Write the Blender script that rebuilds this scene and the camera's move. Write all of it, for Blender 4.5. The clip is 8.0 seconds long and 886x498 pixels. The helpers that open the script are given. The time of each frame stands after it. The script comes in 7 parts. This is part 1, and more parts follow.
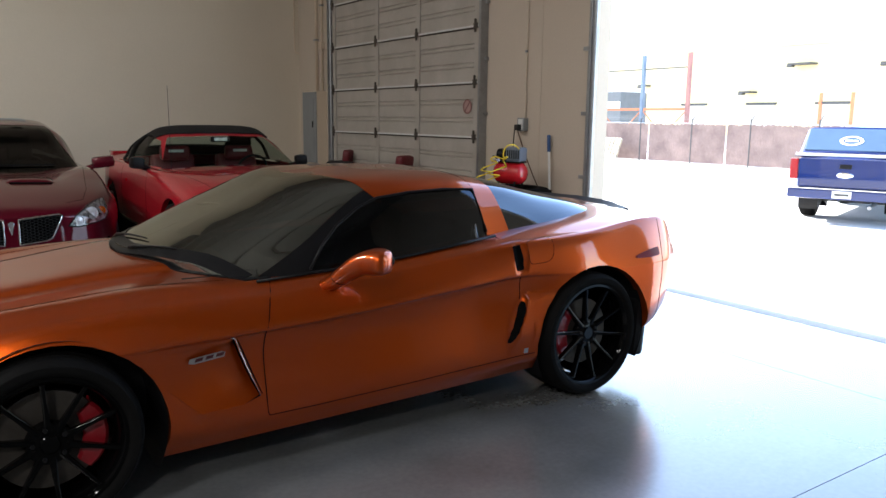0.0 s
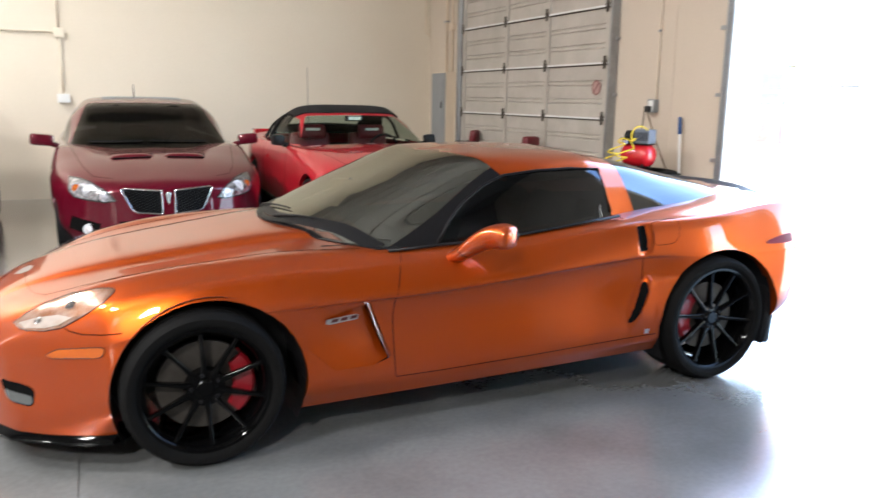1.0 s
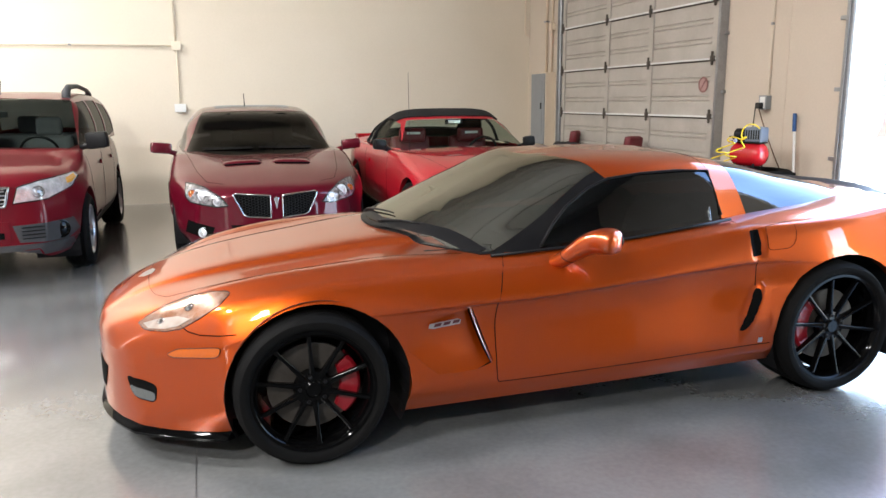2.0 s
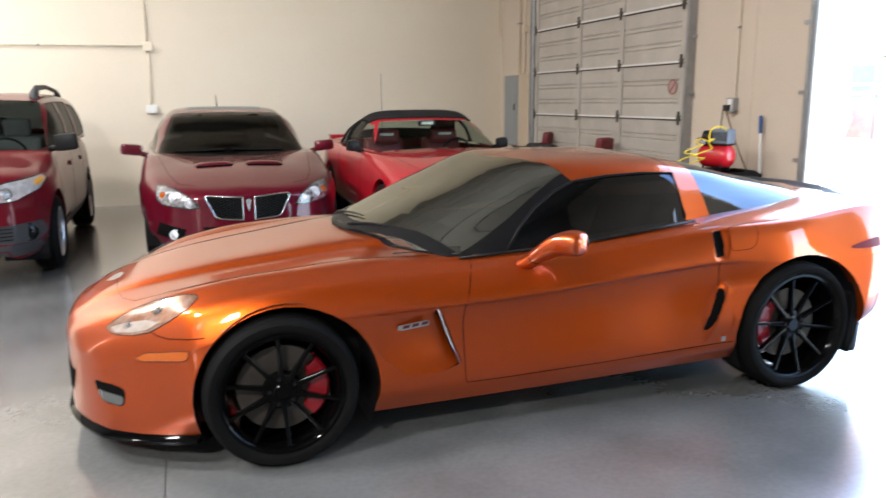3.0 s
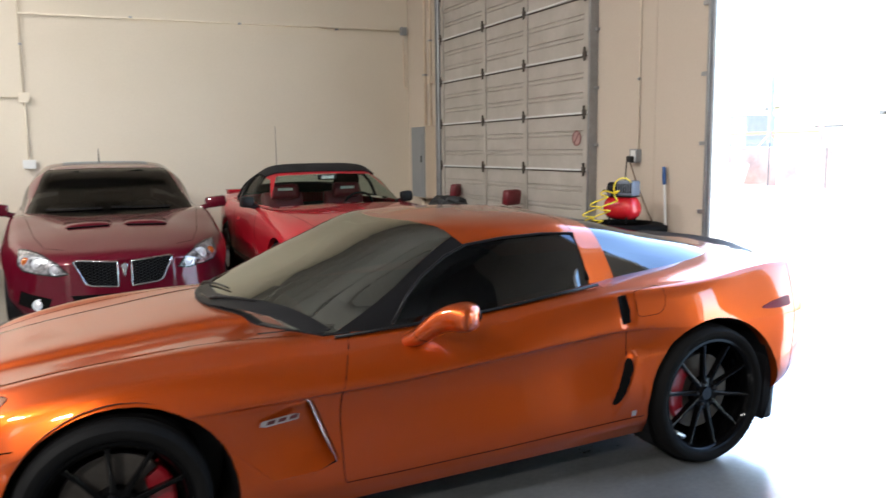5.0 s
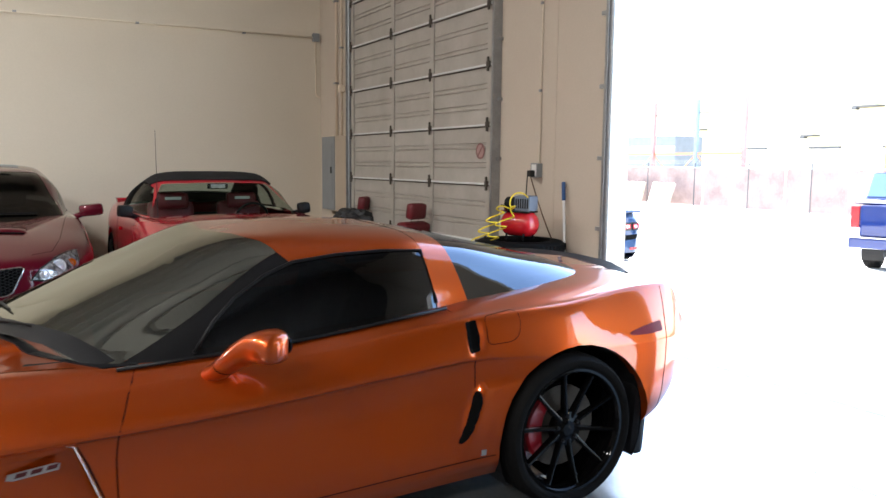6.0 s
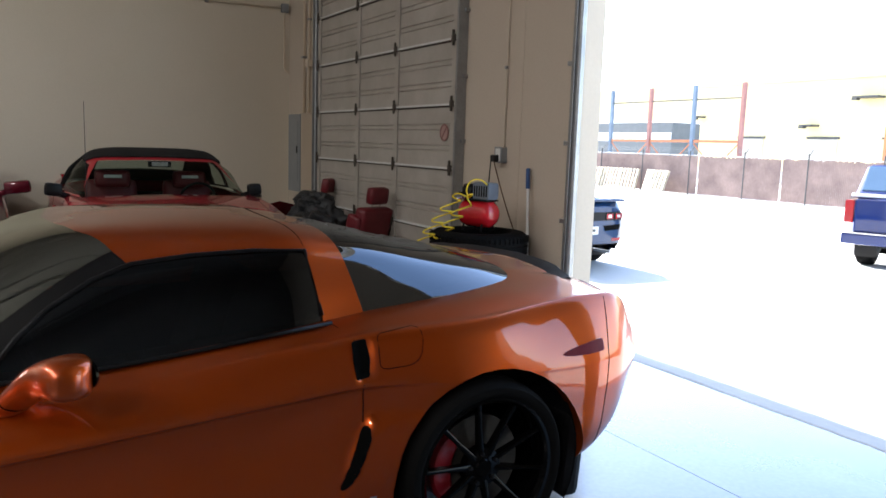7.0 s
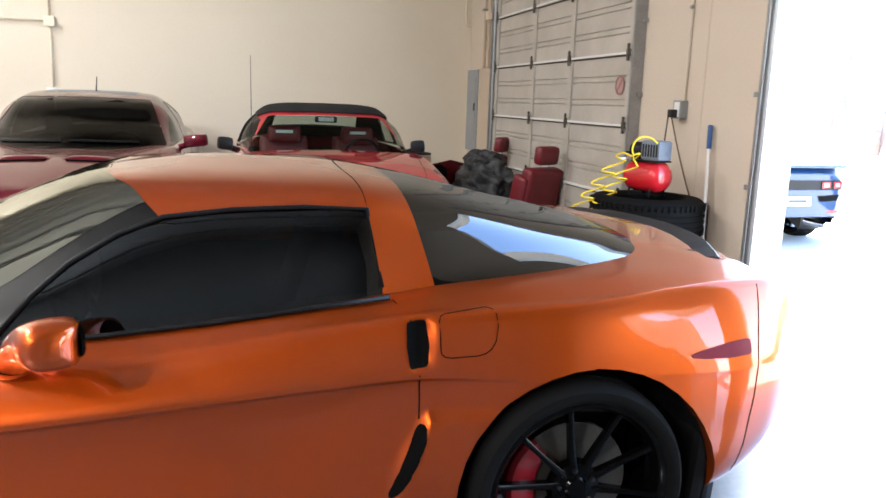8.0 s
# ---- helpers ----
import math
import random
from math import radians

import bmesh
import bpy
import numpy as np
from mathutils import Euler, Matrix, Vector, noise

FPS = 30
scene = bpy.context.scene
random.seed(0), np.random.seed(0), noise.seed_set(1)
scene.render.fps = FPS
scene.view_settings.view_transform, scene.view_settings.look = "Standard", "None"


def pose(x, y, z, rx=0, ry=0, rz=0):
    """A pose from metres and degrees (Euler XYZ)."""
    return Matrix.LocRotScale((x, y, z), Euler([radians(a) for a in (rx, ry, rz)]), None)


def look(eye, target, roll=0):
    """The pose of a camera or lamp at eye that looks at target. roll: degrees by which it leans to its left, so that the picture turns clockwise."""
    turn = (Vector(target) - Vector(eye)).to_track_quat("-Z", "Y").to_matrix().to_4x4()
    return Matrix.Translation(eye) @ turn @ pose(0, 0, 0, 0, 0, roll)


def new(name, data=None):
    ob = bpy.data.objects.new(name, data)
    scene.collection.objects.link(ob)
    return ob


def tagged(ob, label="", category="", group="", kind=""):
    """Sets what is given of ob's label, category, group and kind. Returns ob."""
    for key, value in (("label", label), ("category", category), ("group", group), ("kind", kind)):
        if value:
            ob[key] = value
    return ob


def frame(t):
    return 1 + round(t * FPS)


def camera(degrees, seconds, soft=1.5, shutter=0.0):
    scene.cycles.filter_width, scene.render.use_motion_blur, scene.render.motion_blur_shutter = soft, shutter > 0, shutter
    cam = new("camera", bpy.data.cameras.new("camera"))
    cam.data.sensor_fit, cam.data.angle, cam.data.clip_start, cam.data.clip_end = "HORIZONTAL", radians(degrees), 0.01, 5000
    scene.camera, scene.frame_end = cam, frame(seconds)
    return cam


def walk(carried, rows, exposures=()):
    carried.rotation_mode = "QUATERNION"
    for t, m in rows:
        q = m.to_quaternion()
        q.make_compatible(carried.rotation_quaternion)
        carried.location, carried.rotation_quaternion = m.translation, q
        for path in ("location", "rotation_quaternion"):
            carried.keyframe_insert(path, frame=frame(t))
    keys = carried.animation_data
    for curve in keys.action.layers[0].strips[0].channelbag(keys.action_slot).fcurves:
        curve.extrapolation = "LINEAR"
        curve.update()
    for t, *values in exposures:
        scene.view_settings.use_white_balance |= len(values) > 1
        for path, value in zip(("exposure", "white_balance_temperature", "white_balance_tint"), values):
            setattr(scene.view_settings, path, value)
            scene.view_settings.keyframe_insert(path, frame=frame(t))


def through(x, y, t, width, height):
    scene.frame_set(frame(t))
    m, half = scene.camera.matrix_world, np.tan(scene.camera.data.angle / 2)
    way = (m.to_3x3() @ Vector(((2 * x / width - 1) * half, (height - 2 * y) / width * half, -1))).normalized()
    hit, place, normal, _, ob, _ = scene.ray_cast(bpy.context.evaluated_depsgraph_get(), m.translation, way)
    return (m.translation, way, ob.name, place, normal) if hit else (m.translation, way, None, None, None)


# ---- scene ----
cam = camera(60.8, 8.0, shutter=0.35)
PATH = [
    (0, (-1.617, -3.795, 1.492), (-0.505, -2.167, 1.155), 0.7),
    (0.5, (-1.659, -3.931, 1.507), (-0.603, -2.263, 1.186), 0.2),
    (1, (-1.692, -3.899, 1.482), (-0.863, -2.121, 1.094), 1.0),
    (1.5, (-1.707, -3.896, 1.486), (-1.063, -2.049, 1.07), -0.0),
    (1.7, (-1.709, -3.884, 1.491), (-1.103, -2.016, 1.11), -0.1),
    (2.8, (-1.693, -3.915, 1.512), (-1.116, -2.044, 1.105), -0.5),
    (3, (-1.683, -3.928, 1.515), (-1.036, -2.075, 1.128), -0.3),
    (3.5, (-1.649, -3.928, 1.522), (-0.879, -2.115, 1.174), -0.4),
    (4, (-1.607, -3.902, 1.523), (-0.769, -2.122, 1.167), -1.4),
    (4.5, (-1.548, -3.767, 1.494), (-0.738, -1.962, 1.202), -1.1),
    (5, (-1.365, -3.593, 1.54), (-0.514, -1.802, 1.279), -0.7),
    (5.2, (-1.263, -3.566, 1.53), (-0.274, -1.844, 1.291), -0.6),
    (6.3, (-0.584, -3.338, 1.504), (0.396, -1.607, 1.296), 1.9),
    (6.5, (-0.445, -3.24, 1.51), (0.527, -1.503, 1.313), 3.0),
    (7, (-0.167, -3.123, 1.515), (0.831, -1.411, 1.245), 1.9),
    (7.5, (0.156, -3.03, 1.507), (0.833, -1.186, 1.132), 0.3),
    (8, (0.387, -2.81, 1.456), (0.891, -0.913, 1.073), 1.9),
]
EXPOSURES = [(0.0, 2.78), (0.5, 2.90), (1.0, 4.20), (1.5, 4.22), (2.8, 4.08), (5.0, 3.84), (6.4, 3.20), (7.0, 2.60), (7.5, 3.62), (8.0, 4.20)]
walk(cam, [(t, look(eye, target, roll)) for t, eye, target, roll in PATH], EXPOSURES)


# ---- world, sun and large lights ----
world = bpy.data.worlds.new("world")
scene.world = world
world.use_nodes = True
wn = world.node_tree.nodes
sky = wn.new("ShaderNodeTexSky")
sky.sky_type = "NISHITA"
sky.sun_disc = False
sky.sun_elevation = radians(42)
sky.sun_rotation = radians(-2)
sky.dust_density = 1.0
wn["Background"].inputs["Strength"].default_value = 0.15
world.node_tree.links.new(sky.outputs["Color"], wn["Background"].inputs["Color"])

sun_data = bpy.data.lights.new("sun", "SUN")
sun_data.energy = 5.0
sun_data.angle = radians(0.5)
sun_data.color = (1.0, 0.95, 0.88)
sun = new("sun", sun_data)
sun.matrix_world = look((0, 0, 30), (0.0125 * 30, -0.74 * 30, 30 - 0.67 * 30))

# daylight that enters by the skylights in the roof
NEAR_WALL, TOP = -6.8, 7.4
SKYLIGHTS = ((-7.6, -4.4), (-7.6, 0.3), (-7.6, 5.0))
SKYLIGHT_W, SKYLIGHT_L = 0.8, 1.5
bay_data = bpy.data.lights.new("skylight_daylight", "AREA")
bay_data.shape = "RECTANGLE"
bay_data.size, bay_data.size_y = SKYLIGHT_W - 0.1, SKYLIGHT_L - 0.1
bay_data.energy = 64.0
bay_data.color = (1.0, 0.985, 0.965)
for sx, sy in SKYLIGHTS:
    bay = new("skylight_daylight", bay_data)
    bay.matrix_world = Matrix.Translation((sx, sy, TOP + 0.12))


# daylight by the high window of the south wall
HIGH_X, HIGH_Z, HIGH_W, HIGH_H = -4.8, 4.85, 1.1, 0.6
high_data = bpy.data.lights.new("high_window_daylight", "AREA")
high_data.shape = "RECTANGLE"
high_data.size, high_data.size_y = HIGH_W - 0.08, HIGH_H - 0.08
high_data.energy = 36.0
high_data.color = (1.0, 0.97, 0.92)
high = new("high_window_daylight", high_data)
high.matrix_world = look((HIGH_X, NEAR_WALL - 0.12, HIGH_Z), (HIGH_X, 0, HIGH_Z))


# ---- materials ----
def shader(name):
    m = bpy.data.materials.new(name)
    m.use_nodes = True
    return m, m.node_tree.nodes, m.node_tree.links, m.node_tree.nodes["Principled BSDF"]


def stuff_mat(name, colour, rough=0.5, metal=0.0, coat=0.0, vary=0.12, scale=3.0, fine=60.0, bump=0.0, second=None, amount=0.5, rand=0.0, spec=0.5):
    """A surface with variation at two scales: broad stains and fine grain. second: a second colour that the broad noise blends in."""
    m, n, l, b = shader(name)
    tex = n.new("ShaderNodeTexCoord")
    broad = n.new("ShaderNodeTexNoise")
    broad.inputs["Scale"].default_value, broad.inputs["Detail"].default_value = scale, 6
    grain = n.new("ShaderNodeTexNoise")
    grain.inputs["Scale"].default_value, grain.inputs["Detail"].default_value = fine, 3
    l.new(tex.outputs["Object"], broad.inputs["Vector"])
    l.new(tex.outputs["Object"], grain.inputs["Vector"])
    ramp = n.new("ShaderNodeValToRGB")
    ramp.color_ramp.elements[0].position, ramp.color_ramp.elements[1].position = 0.35, 0.68
    l.new(broad.outputs["Fac"], ramp.inputs["Fac"])
    other = second or tuple(c * (1 - vary * 2) for c in colour)
    mix = n.new("ShaderNodeMix")
    mix.data_type = "RGBA"
    mix.inputs["A"].default_value, mix.inputs["B"].default_value = (*colour, 1), (*other, 1)
    fac = n.new("ShaderNodeMath")
    fac.operation = "MULTIPLY"
    fac.inputs[1].default_value = amount
    l.new(ramp.outputs["Color"], fac.inputs[0])
    l.new(fac.outputs[0], mix.inputs["Factor"])
    hsv = n.new("ShaderNodeHueSaturation")
    val = n.new("ShaderNodeMapRange")
    val.inputs["To Min"].default_value, val.inputs["To Max"].default_value = 1 - vary, 1 + vary
    l.new(grain.outputs["Fac"], val.inputs["Value"])
    out = val.outputs["Result"]
    if rand:
        info = n.new("ShaderNodeObjectInfo")
        rr = n.new("ShaderNodeMapRange")
        rr.inputs["To Min"].default_value, rr.inputs["To Max"].default_value = 1 - rand, 1 + rand
        l.new(info.outputs["Random"], rr.inputs["Value"])
        mm = n.new("ShaderNodeMath")
        mm.operation = "MULTIPLY"
        l.new(out, mm.inputs[0])
        l.new(rr.outputs["Result"], mm.inputs[1])
        out = mm.outputs[0]
    l.new(out, hsv.inputs["Value"])
    l.new(mix.outputs["Result"], hsv.inputs["Color"])
    l.new(hsv.outputs["Color"], b.inputs["Base Color"])
    rg = n.new("ShaderNodeMapRange")
    rg.inputs["To Min"].default_value, rg.inputs["To Max"].default_value = max(rough * 0.8, 0.02), min(rough * 1.2, 1)
    l.new(broad.outputs["Fac"], rg.inputs["Value"])
    l.new(rg.outputs["Result"], b.inputs["Roughness"])
    b.inputs["Metallic"].default_value = metal
    b.inputs["Specular IOR Level"].default_value = spec
    b.inputs["Coat Weight"].default_value = coat
    b.inputs["Coat Roughness"].default_value = 0.03
    if bump:
        bp = n.new("ShaderNodeBump")
        bp.inputs["Strength"].default_value, bp.inputs["Distance"].default_value = 1.0, bump
        l.new(grain.outputs["Fac"], bp.inputs["Height"])
        l.new(bp.outputs["Normal"], b.inputs["Normal"])
    return m


def paint_mat(name, colour, flake=0.35, rough=0.3, dust=0.3, dust_colour=(0.35, 0.28, 0.22), ior=1.5, coat=1.0):
    """Car paint under clear coat, with a film of dust on surfaces that face up."""
    m, n, l, b = shader(name)
    tex = n.new("ShaderNodeTexCoord")
    geo = n.new("ShaderNodeNewGeometry")
    xyz = n.new("ShaderNodeSeparateXYZ")
    l.new(geo.outputs["Normal"], xyz.inputs["Vector"])
    up = n.new("ShaderNodeMapRange")
    up.inputs["From Min"].default_value, up.inputs["From Max"].default_value = 0.8, 1.0
    l.new(xyz.outputs["Z"], up.inputs["Value"])
    broad = n.new("ShaderNodeTexNoise")
    broad.inputs["Scale"].default_value, broad.inputs["Detail"].default_value = 4, 8
    l.new(tex.outputs["Object"], broad.inputs["Vector"])
    film = n.new("ShaderNodeMath")
    film.operation = "MULTIPLY"
    l.new(up.outputs["Result"], film.inputs[0])
    l.new(broad.outputs["Fac"], film.inputs[1])
    film2 = n.new("ShaderNodeMath")
    film2.operation = "MULTIPLY"
    film2.inputs[1].default_value = dust * 2
    film2.use_clamp = True
    l.new(film.outputs[0], film2.inputs[0])
    flakes = n.new("ShaderNodeTexNoise")
    flakes.inputs["Scale"].default_value = 900
    l.new(tex.outputs["Object"], flakes.inputs["Vector"])
    val = n.new("ShaderNodeMapRange")
    val.inputs["To Min"].default_value, val.inputs["To Max"].default_value = 0.88, 1.12
    l.new(flakes.outputs["Fac"], val.inputs["Value"])
    hsv = n.new("ShaderNodeHueSaturation")
    hsv.inputs["Color"].default_value = (*colour, 1)
    l.new(val.outputs["Result"], hsv.inputs["Value"])
    mix = n.new("ShaderNodeMix")
    mix.data_type = "RGBA"
    mix.inputs["B"].default_value = (*dust_colour, 1)
    l.new(film2.outputs[0], mix.inputs["Factor"])
    l.new(hsv.outputs["Color"], mix.inputs["A"])
    l.new(mix.outputs["Result"], b.inputs["Base Color"])
    b.inputs["Metallic"].default_value = flake
    b.inputs["Roughness"].default_value = rough
    b.inputs["Specular IOR Level"].default_value = 0.1
    b.inputs["Coat Weight"].default_value = coat
    cr = n.new("ShaderNodeMapRange")
    cr.inputs["To Min"].default_value, cr.inputs["To Max"].default_value = 0.02, 0.16
    b.inputs["Coat IOR"].default_value = ior
    l.new(film2.outputs[0], cr.inputs["Value"])
    l.new(cr.outputs["Result"], b.inputs["Coat Roughness"])
    return m


def glass_mat(name, tint, rough=0.02, through=0.5, ior=1.5, skin=(0.8, 0.8, 0.8)):
    """Window glass: a mirror-like skin over tinted clearness."""
    m, n, l, b = shader(name)
    n.remove(b)
    gl = n.new("ShaderNodeBsdfGlossy")
    gl.inputs["Roughness"].default_value = rough
    gl.inputs["Color"].default_value = (*skin, 1)
    tr = n.new("ShaderNodeBsdfTransparent")
    tr.inputs["Color"].default_value = (*(c * through for c in tint), 1)
    # gloss that rises towards grazing view, alike from inside and outside
    lw = n.new("ShaderNodeLayerWeight")
    r0 = ((ior - 1) / (ior + 1)) ** 2
    rise = n.new("ShaderNodeMath")
    rise.operation = "POWER"
    l.new(lw.outputs["Facing"], rise.inputs[0])
    rise.inputs[1].default_value = 5.0
    fr = n.new("ShaderNodeMath")
    fr.operation = "MULTIPLY_ADD"
    l.new(rise.outputs[0], fr.inputs[0])
    fr.inputs[1].default_value = (1 - r0) * min(1.0, (ior - 1) * 2.2)
    fr.inputs[2].default_value = r0
    tex = n.new("ShaderNodeTexCoord")
    smear = n.new("ShaderNodeTexNoise")
    smear.inputs["Scale"].default_value, smear.inputs["Detail"].default_value = 5, 6
    l.new(tex.outputs["Object"], smear.inputs["Vector"])
    rg = n.new("ShaderNodeMapRange")
    rg.inputs["To Min"].default_value, rg.inputs["To Max"].default_value = rough, rough * 2.5
    l.new(smear.outputs["Fac"], rg.inputs["Value"])
    l.new(rg.outputs["Result"], gl.inputs["Roughness"])
    mx = n.new("ShaderNodeMixShader")
    l.new(fr.outputs[0], mx.inputs[0])
    l.new(tr.outputs[0], mx.inputs[1])
    l.new(gl.outputs[0], mx.inputs[2])
    l.new(mx.outputs[0], n["Material Output"].inputs["Surface"])
    return m


M = {}
M["orange"] = paint_mat("orange_metallic_paint", (0.46, 0.066, 0.004), 0.78, 0.33, 0.04, (0.40, 0.16, 0.07), ior=1.55)
M["maroon"] = paint_mat("maroon_paint", (0.085, 0.002, 0.010), 0.25, 0.35, 0.09, (0.14, 0.065, 0.05), ior=1.45)
M["red"] = paint_mat("red_paint", (0.35, 0.004, 0.014), 0.0, 0.45, 0.0, ior=1.45)
M["wine"] = paint_mat("wine_red_paint", (0.10, 0.004, 0.009), 0.15, 0.4, 0.10, (0.14, 0.065, 0.055), ior=1.35, coat=0.6)
M["blue"] = paint_mat("blue_paint", (0.006, 0.018, 0.10), 0.3, 0.3, 0.1)
M["carblue"] = paint_mat("dark_blue_paint", (0.008, 0.030, 0.085), 0.3, 0.3, 0.0, ior=1.45)
M["silver"] = stuff_mat("silver_trim", (0.5, 0.5, 0.5), 0.3, 0.8)
M["black"] = stuff_mat("black_plastic", (0.007, 0.007, 0.008), 0.45, vary=0.2, spec=0.18)
M["gloss"] = stuff_mat("gloss_black", (0.0018, 0.0018, 0.002), 0.06, vary=0.2, spec=0.10)
M["carbon"] = stuff_mat("satin_carbon", (0.006, 0.006, 0.007), 0.3, coat=0.3, vary=0.3, fine=300, spec=0.3)
M["rubber"] = stuff_mat("tyre_rubber", (0.0045, 0.0045, 0.0047), 0.75, vary=0.25, scale=6, fine=160, bump=0.0004, second=(0.0075, 0.0073, 0.0072), spec=0.06)
# near-black laid flat on the skin for the shade inside openings
M["dark"] = stuff_mat("dark_cavity", (0.003, 0.003, 0.003), 0.9, spec=0.05)
M["seam"] = stuff_mat("seam_shadow_gap", (0.004, 0.003, 0.003), 0.95, spec=0.02)
M["chrome"] = stuff_mat("chrome", (0.75, 0.75, 0.76), 0.08, 1.0, vary=0.03)
M["steel"] = stuff_mat("brake_steel", (0.075, 0.066, 0.058), 0.55, 0.6, vary=0.2, scale=12)
M["caliper"] = stuff_mat("red_caliper_paint", (0.25, 0.005, 0.012), 0.35, coat=0.3)
M["tint"] = glass_mat("dark_tinted_glass", (0.5, 0.57, 0.6), 0.012, 0.07, 1.85, (0.66, 0.76, 0.90))
M["hatch"] = glass_mat("dark_hatch_glass", (0.5, 0.57, 0.6), 0.012, 0.07, 2.3, (0.70, 0.78, 0.88))
M["screen"] = glass_mat("tinted_screen_glass", (0.6, 0.62, 0.58), 0.012, 0.10, 4.0, (0.86, 0.88, 0.80))
M["dim"] = glass_mat("grey_tinted_screen", (0.55, 0.58, 0.6), 0.05, 0.08, 1.55)
M["clear"] = glass_mat("clear_glass", (0.85, 0.95, 0.9), 0.012, 0.72, 1.15)
M["smoke"] = glass_mat("pale_side_glass", (0.85, 0.92, 0.88), 0.012, 0.75, 1.2)
M["shade"] = glass_mat("dark_side_glass", (0.5, 0.55, 0.58), 0.012, 0.10, 1.15)
M["lens"] = glass_mat("lamp_lens", (0.98, 0.98, 1.0), 0.02, 0.95)
M["cloth"] = stuff_mat("dark_interior_trim", (0.014, 0.0135, 0.0135), 0.9, vary=0.25, fine=200, spec=0.15)
M["redcloth"] = stuff_mat("red_leather", (0.14, 0.007, 0.013), 0.5, vary=0.15, scale=8, fine=220, bump=0.0006)
M["soft"] = stuff_mat("black_soft_top_cloth", (0.018, 0.017, 0.017), 0.9, spec=0.15, vary=0.3, fine=400, bump=0.0004)
M["amber"] = stuff_mat("amber_lens", (0.42, 0.085, 0.005), 0.12, coat=0.8, vary=0.1)
M["redlens"] = stuff_mat("red_lens", (0.30, 0.008, 0.012), 0.2, coat=0.2)
M["wall"] = stuff_mat("cream_painted_wall", (0.645, 0.57, 0.46), 0.6, vary=0.04, scale=0.7, fine=45, bump=0.0006, second=(0.595, 0.52, 0.41), amount=0.5)
M["plaster"] = stuff_mat("tan_painted_wall", (0.55, 0.47, 0.38), 0.6, vary=0.05, scale=0.9, fine=45, bump=0.0006, second=(0.50, 0.42, 0.335))
M["concrete"] = stuff_mat("sealed_concrete", (0.160, 0.163, 0.165), 0.22, vary=0.17, scale=1.6, fine=38, second=(0.104, 0.106, 0.107), amount=0.9, coat=1.0)
M["concrete"].node_tree.nodes["Principled BSDF"].inputs["Coat IOR"].default_value = 1.47
M["concrete"].node_tree.nodes["Principled BSDF"].inputs["Coat Roughness"].default_value = 0.18
M["apron"] = stuff_mat("apron_concrete", (0.46, 0.468, 0.465), 0.85, vary=0.08, scale=0.35, fine=14, second=(0.38, 0.385, 0.38), amount=0.7, bump=0.001)
M["doorpaint"] = stuff_mat("off_white_door_steel", (0.44, 0.405, 0.36), 0.45, vary=0.07, scale=2.5, fine=30, second=(0.34, 0.305, 0.26), amount=0.7)
M["galv"] = stuff_mat("galvanised_steel", (0.34, 0.345, 0.35), 0.42, 0.75, vary=0.15, scale=7)
M["roof"] = stuff_mat("grey_roof_deck", (0.25, 0.246, 0.235), 0.75, vary=0.06, scale=0.6, fine=20)
# for the two walls out of view: dark, so the cars reflect little there
M["darkwall"] = stuff_mat("unseen_dark_wall", (0.19, 0.186, 0.18), 0.7, vary=0.1, scale=1.0, fine=30)
M["greybox"] = stuff_mat("grey_enamel", (0.24, 0.25, 0.255), 0.45, vary=0.06)
M["joint"] = stuff_mat("joint_filler", (0.12, 0.118, 0.115), 0.9)


# ---- mesh helpers ----
def part(name, bm, material, parent=None, label="", smooth=False, angle=0):
    me = bpy.data.meshes.new(name)
    bmesh.ops.recalc_face_normals(bm, faces=bm.faces)
    if smooth:
        for f in bm.faces:
            f.smooth = True
        if angle:
            for e in bm.edges:
                if len(e.link_faces) == 2 and e.calc_face_angle(0) > radians(angle):
                    e.smooth = False
    bm.to_mesh(me)
    bm.free()
    me.materials.append(material)
    ob = new(name, me)
    if parent is not None:
        ob.parent = parent
    if label:
        ob["label"] = label
    return ob


def empty(name, m, label, category, group="", kind=""):
    ob = new(name)
    ob.empty_display_size = 0.2
    ob.matrix_basis = m
    return tagged(ob, label, category, group, kind)


def box(bm, x0, x1, y0, y1, z0, z1, bevel=0.0, m=None):
    r = bmesh.ops.create_cube(bm, size=1)
    vs = r["verts"]
    for v in vs:
        v.co = Vector((x0 + (v.co.x + 0.5) * (x1 - x0), y0 + (v.co.y + 0.5) * (y1 - y0), z0 + (v.co.z + 0.5) * (z1 - z0)))
    if bevel:
        es = list({e for v in vs for e in v.link_edges})
        r2 = bmesh.ops.bevel(bm, geom=es, offset=bevel, segments=2, affect="EDGES", profile=0.6)
        vs = list({v for f in r2["faces"] for v in f.verts} | {v for v in vs if v.is_valid})
    if m is not None:
        for v in vs:
            v.co = m @ v.co
    return bm


def boxed(*a, **k):
    return box(bmesh.new(), *a, **k)


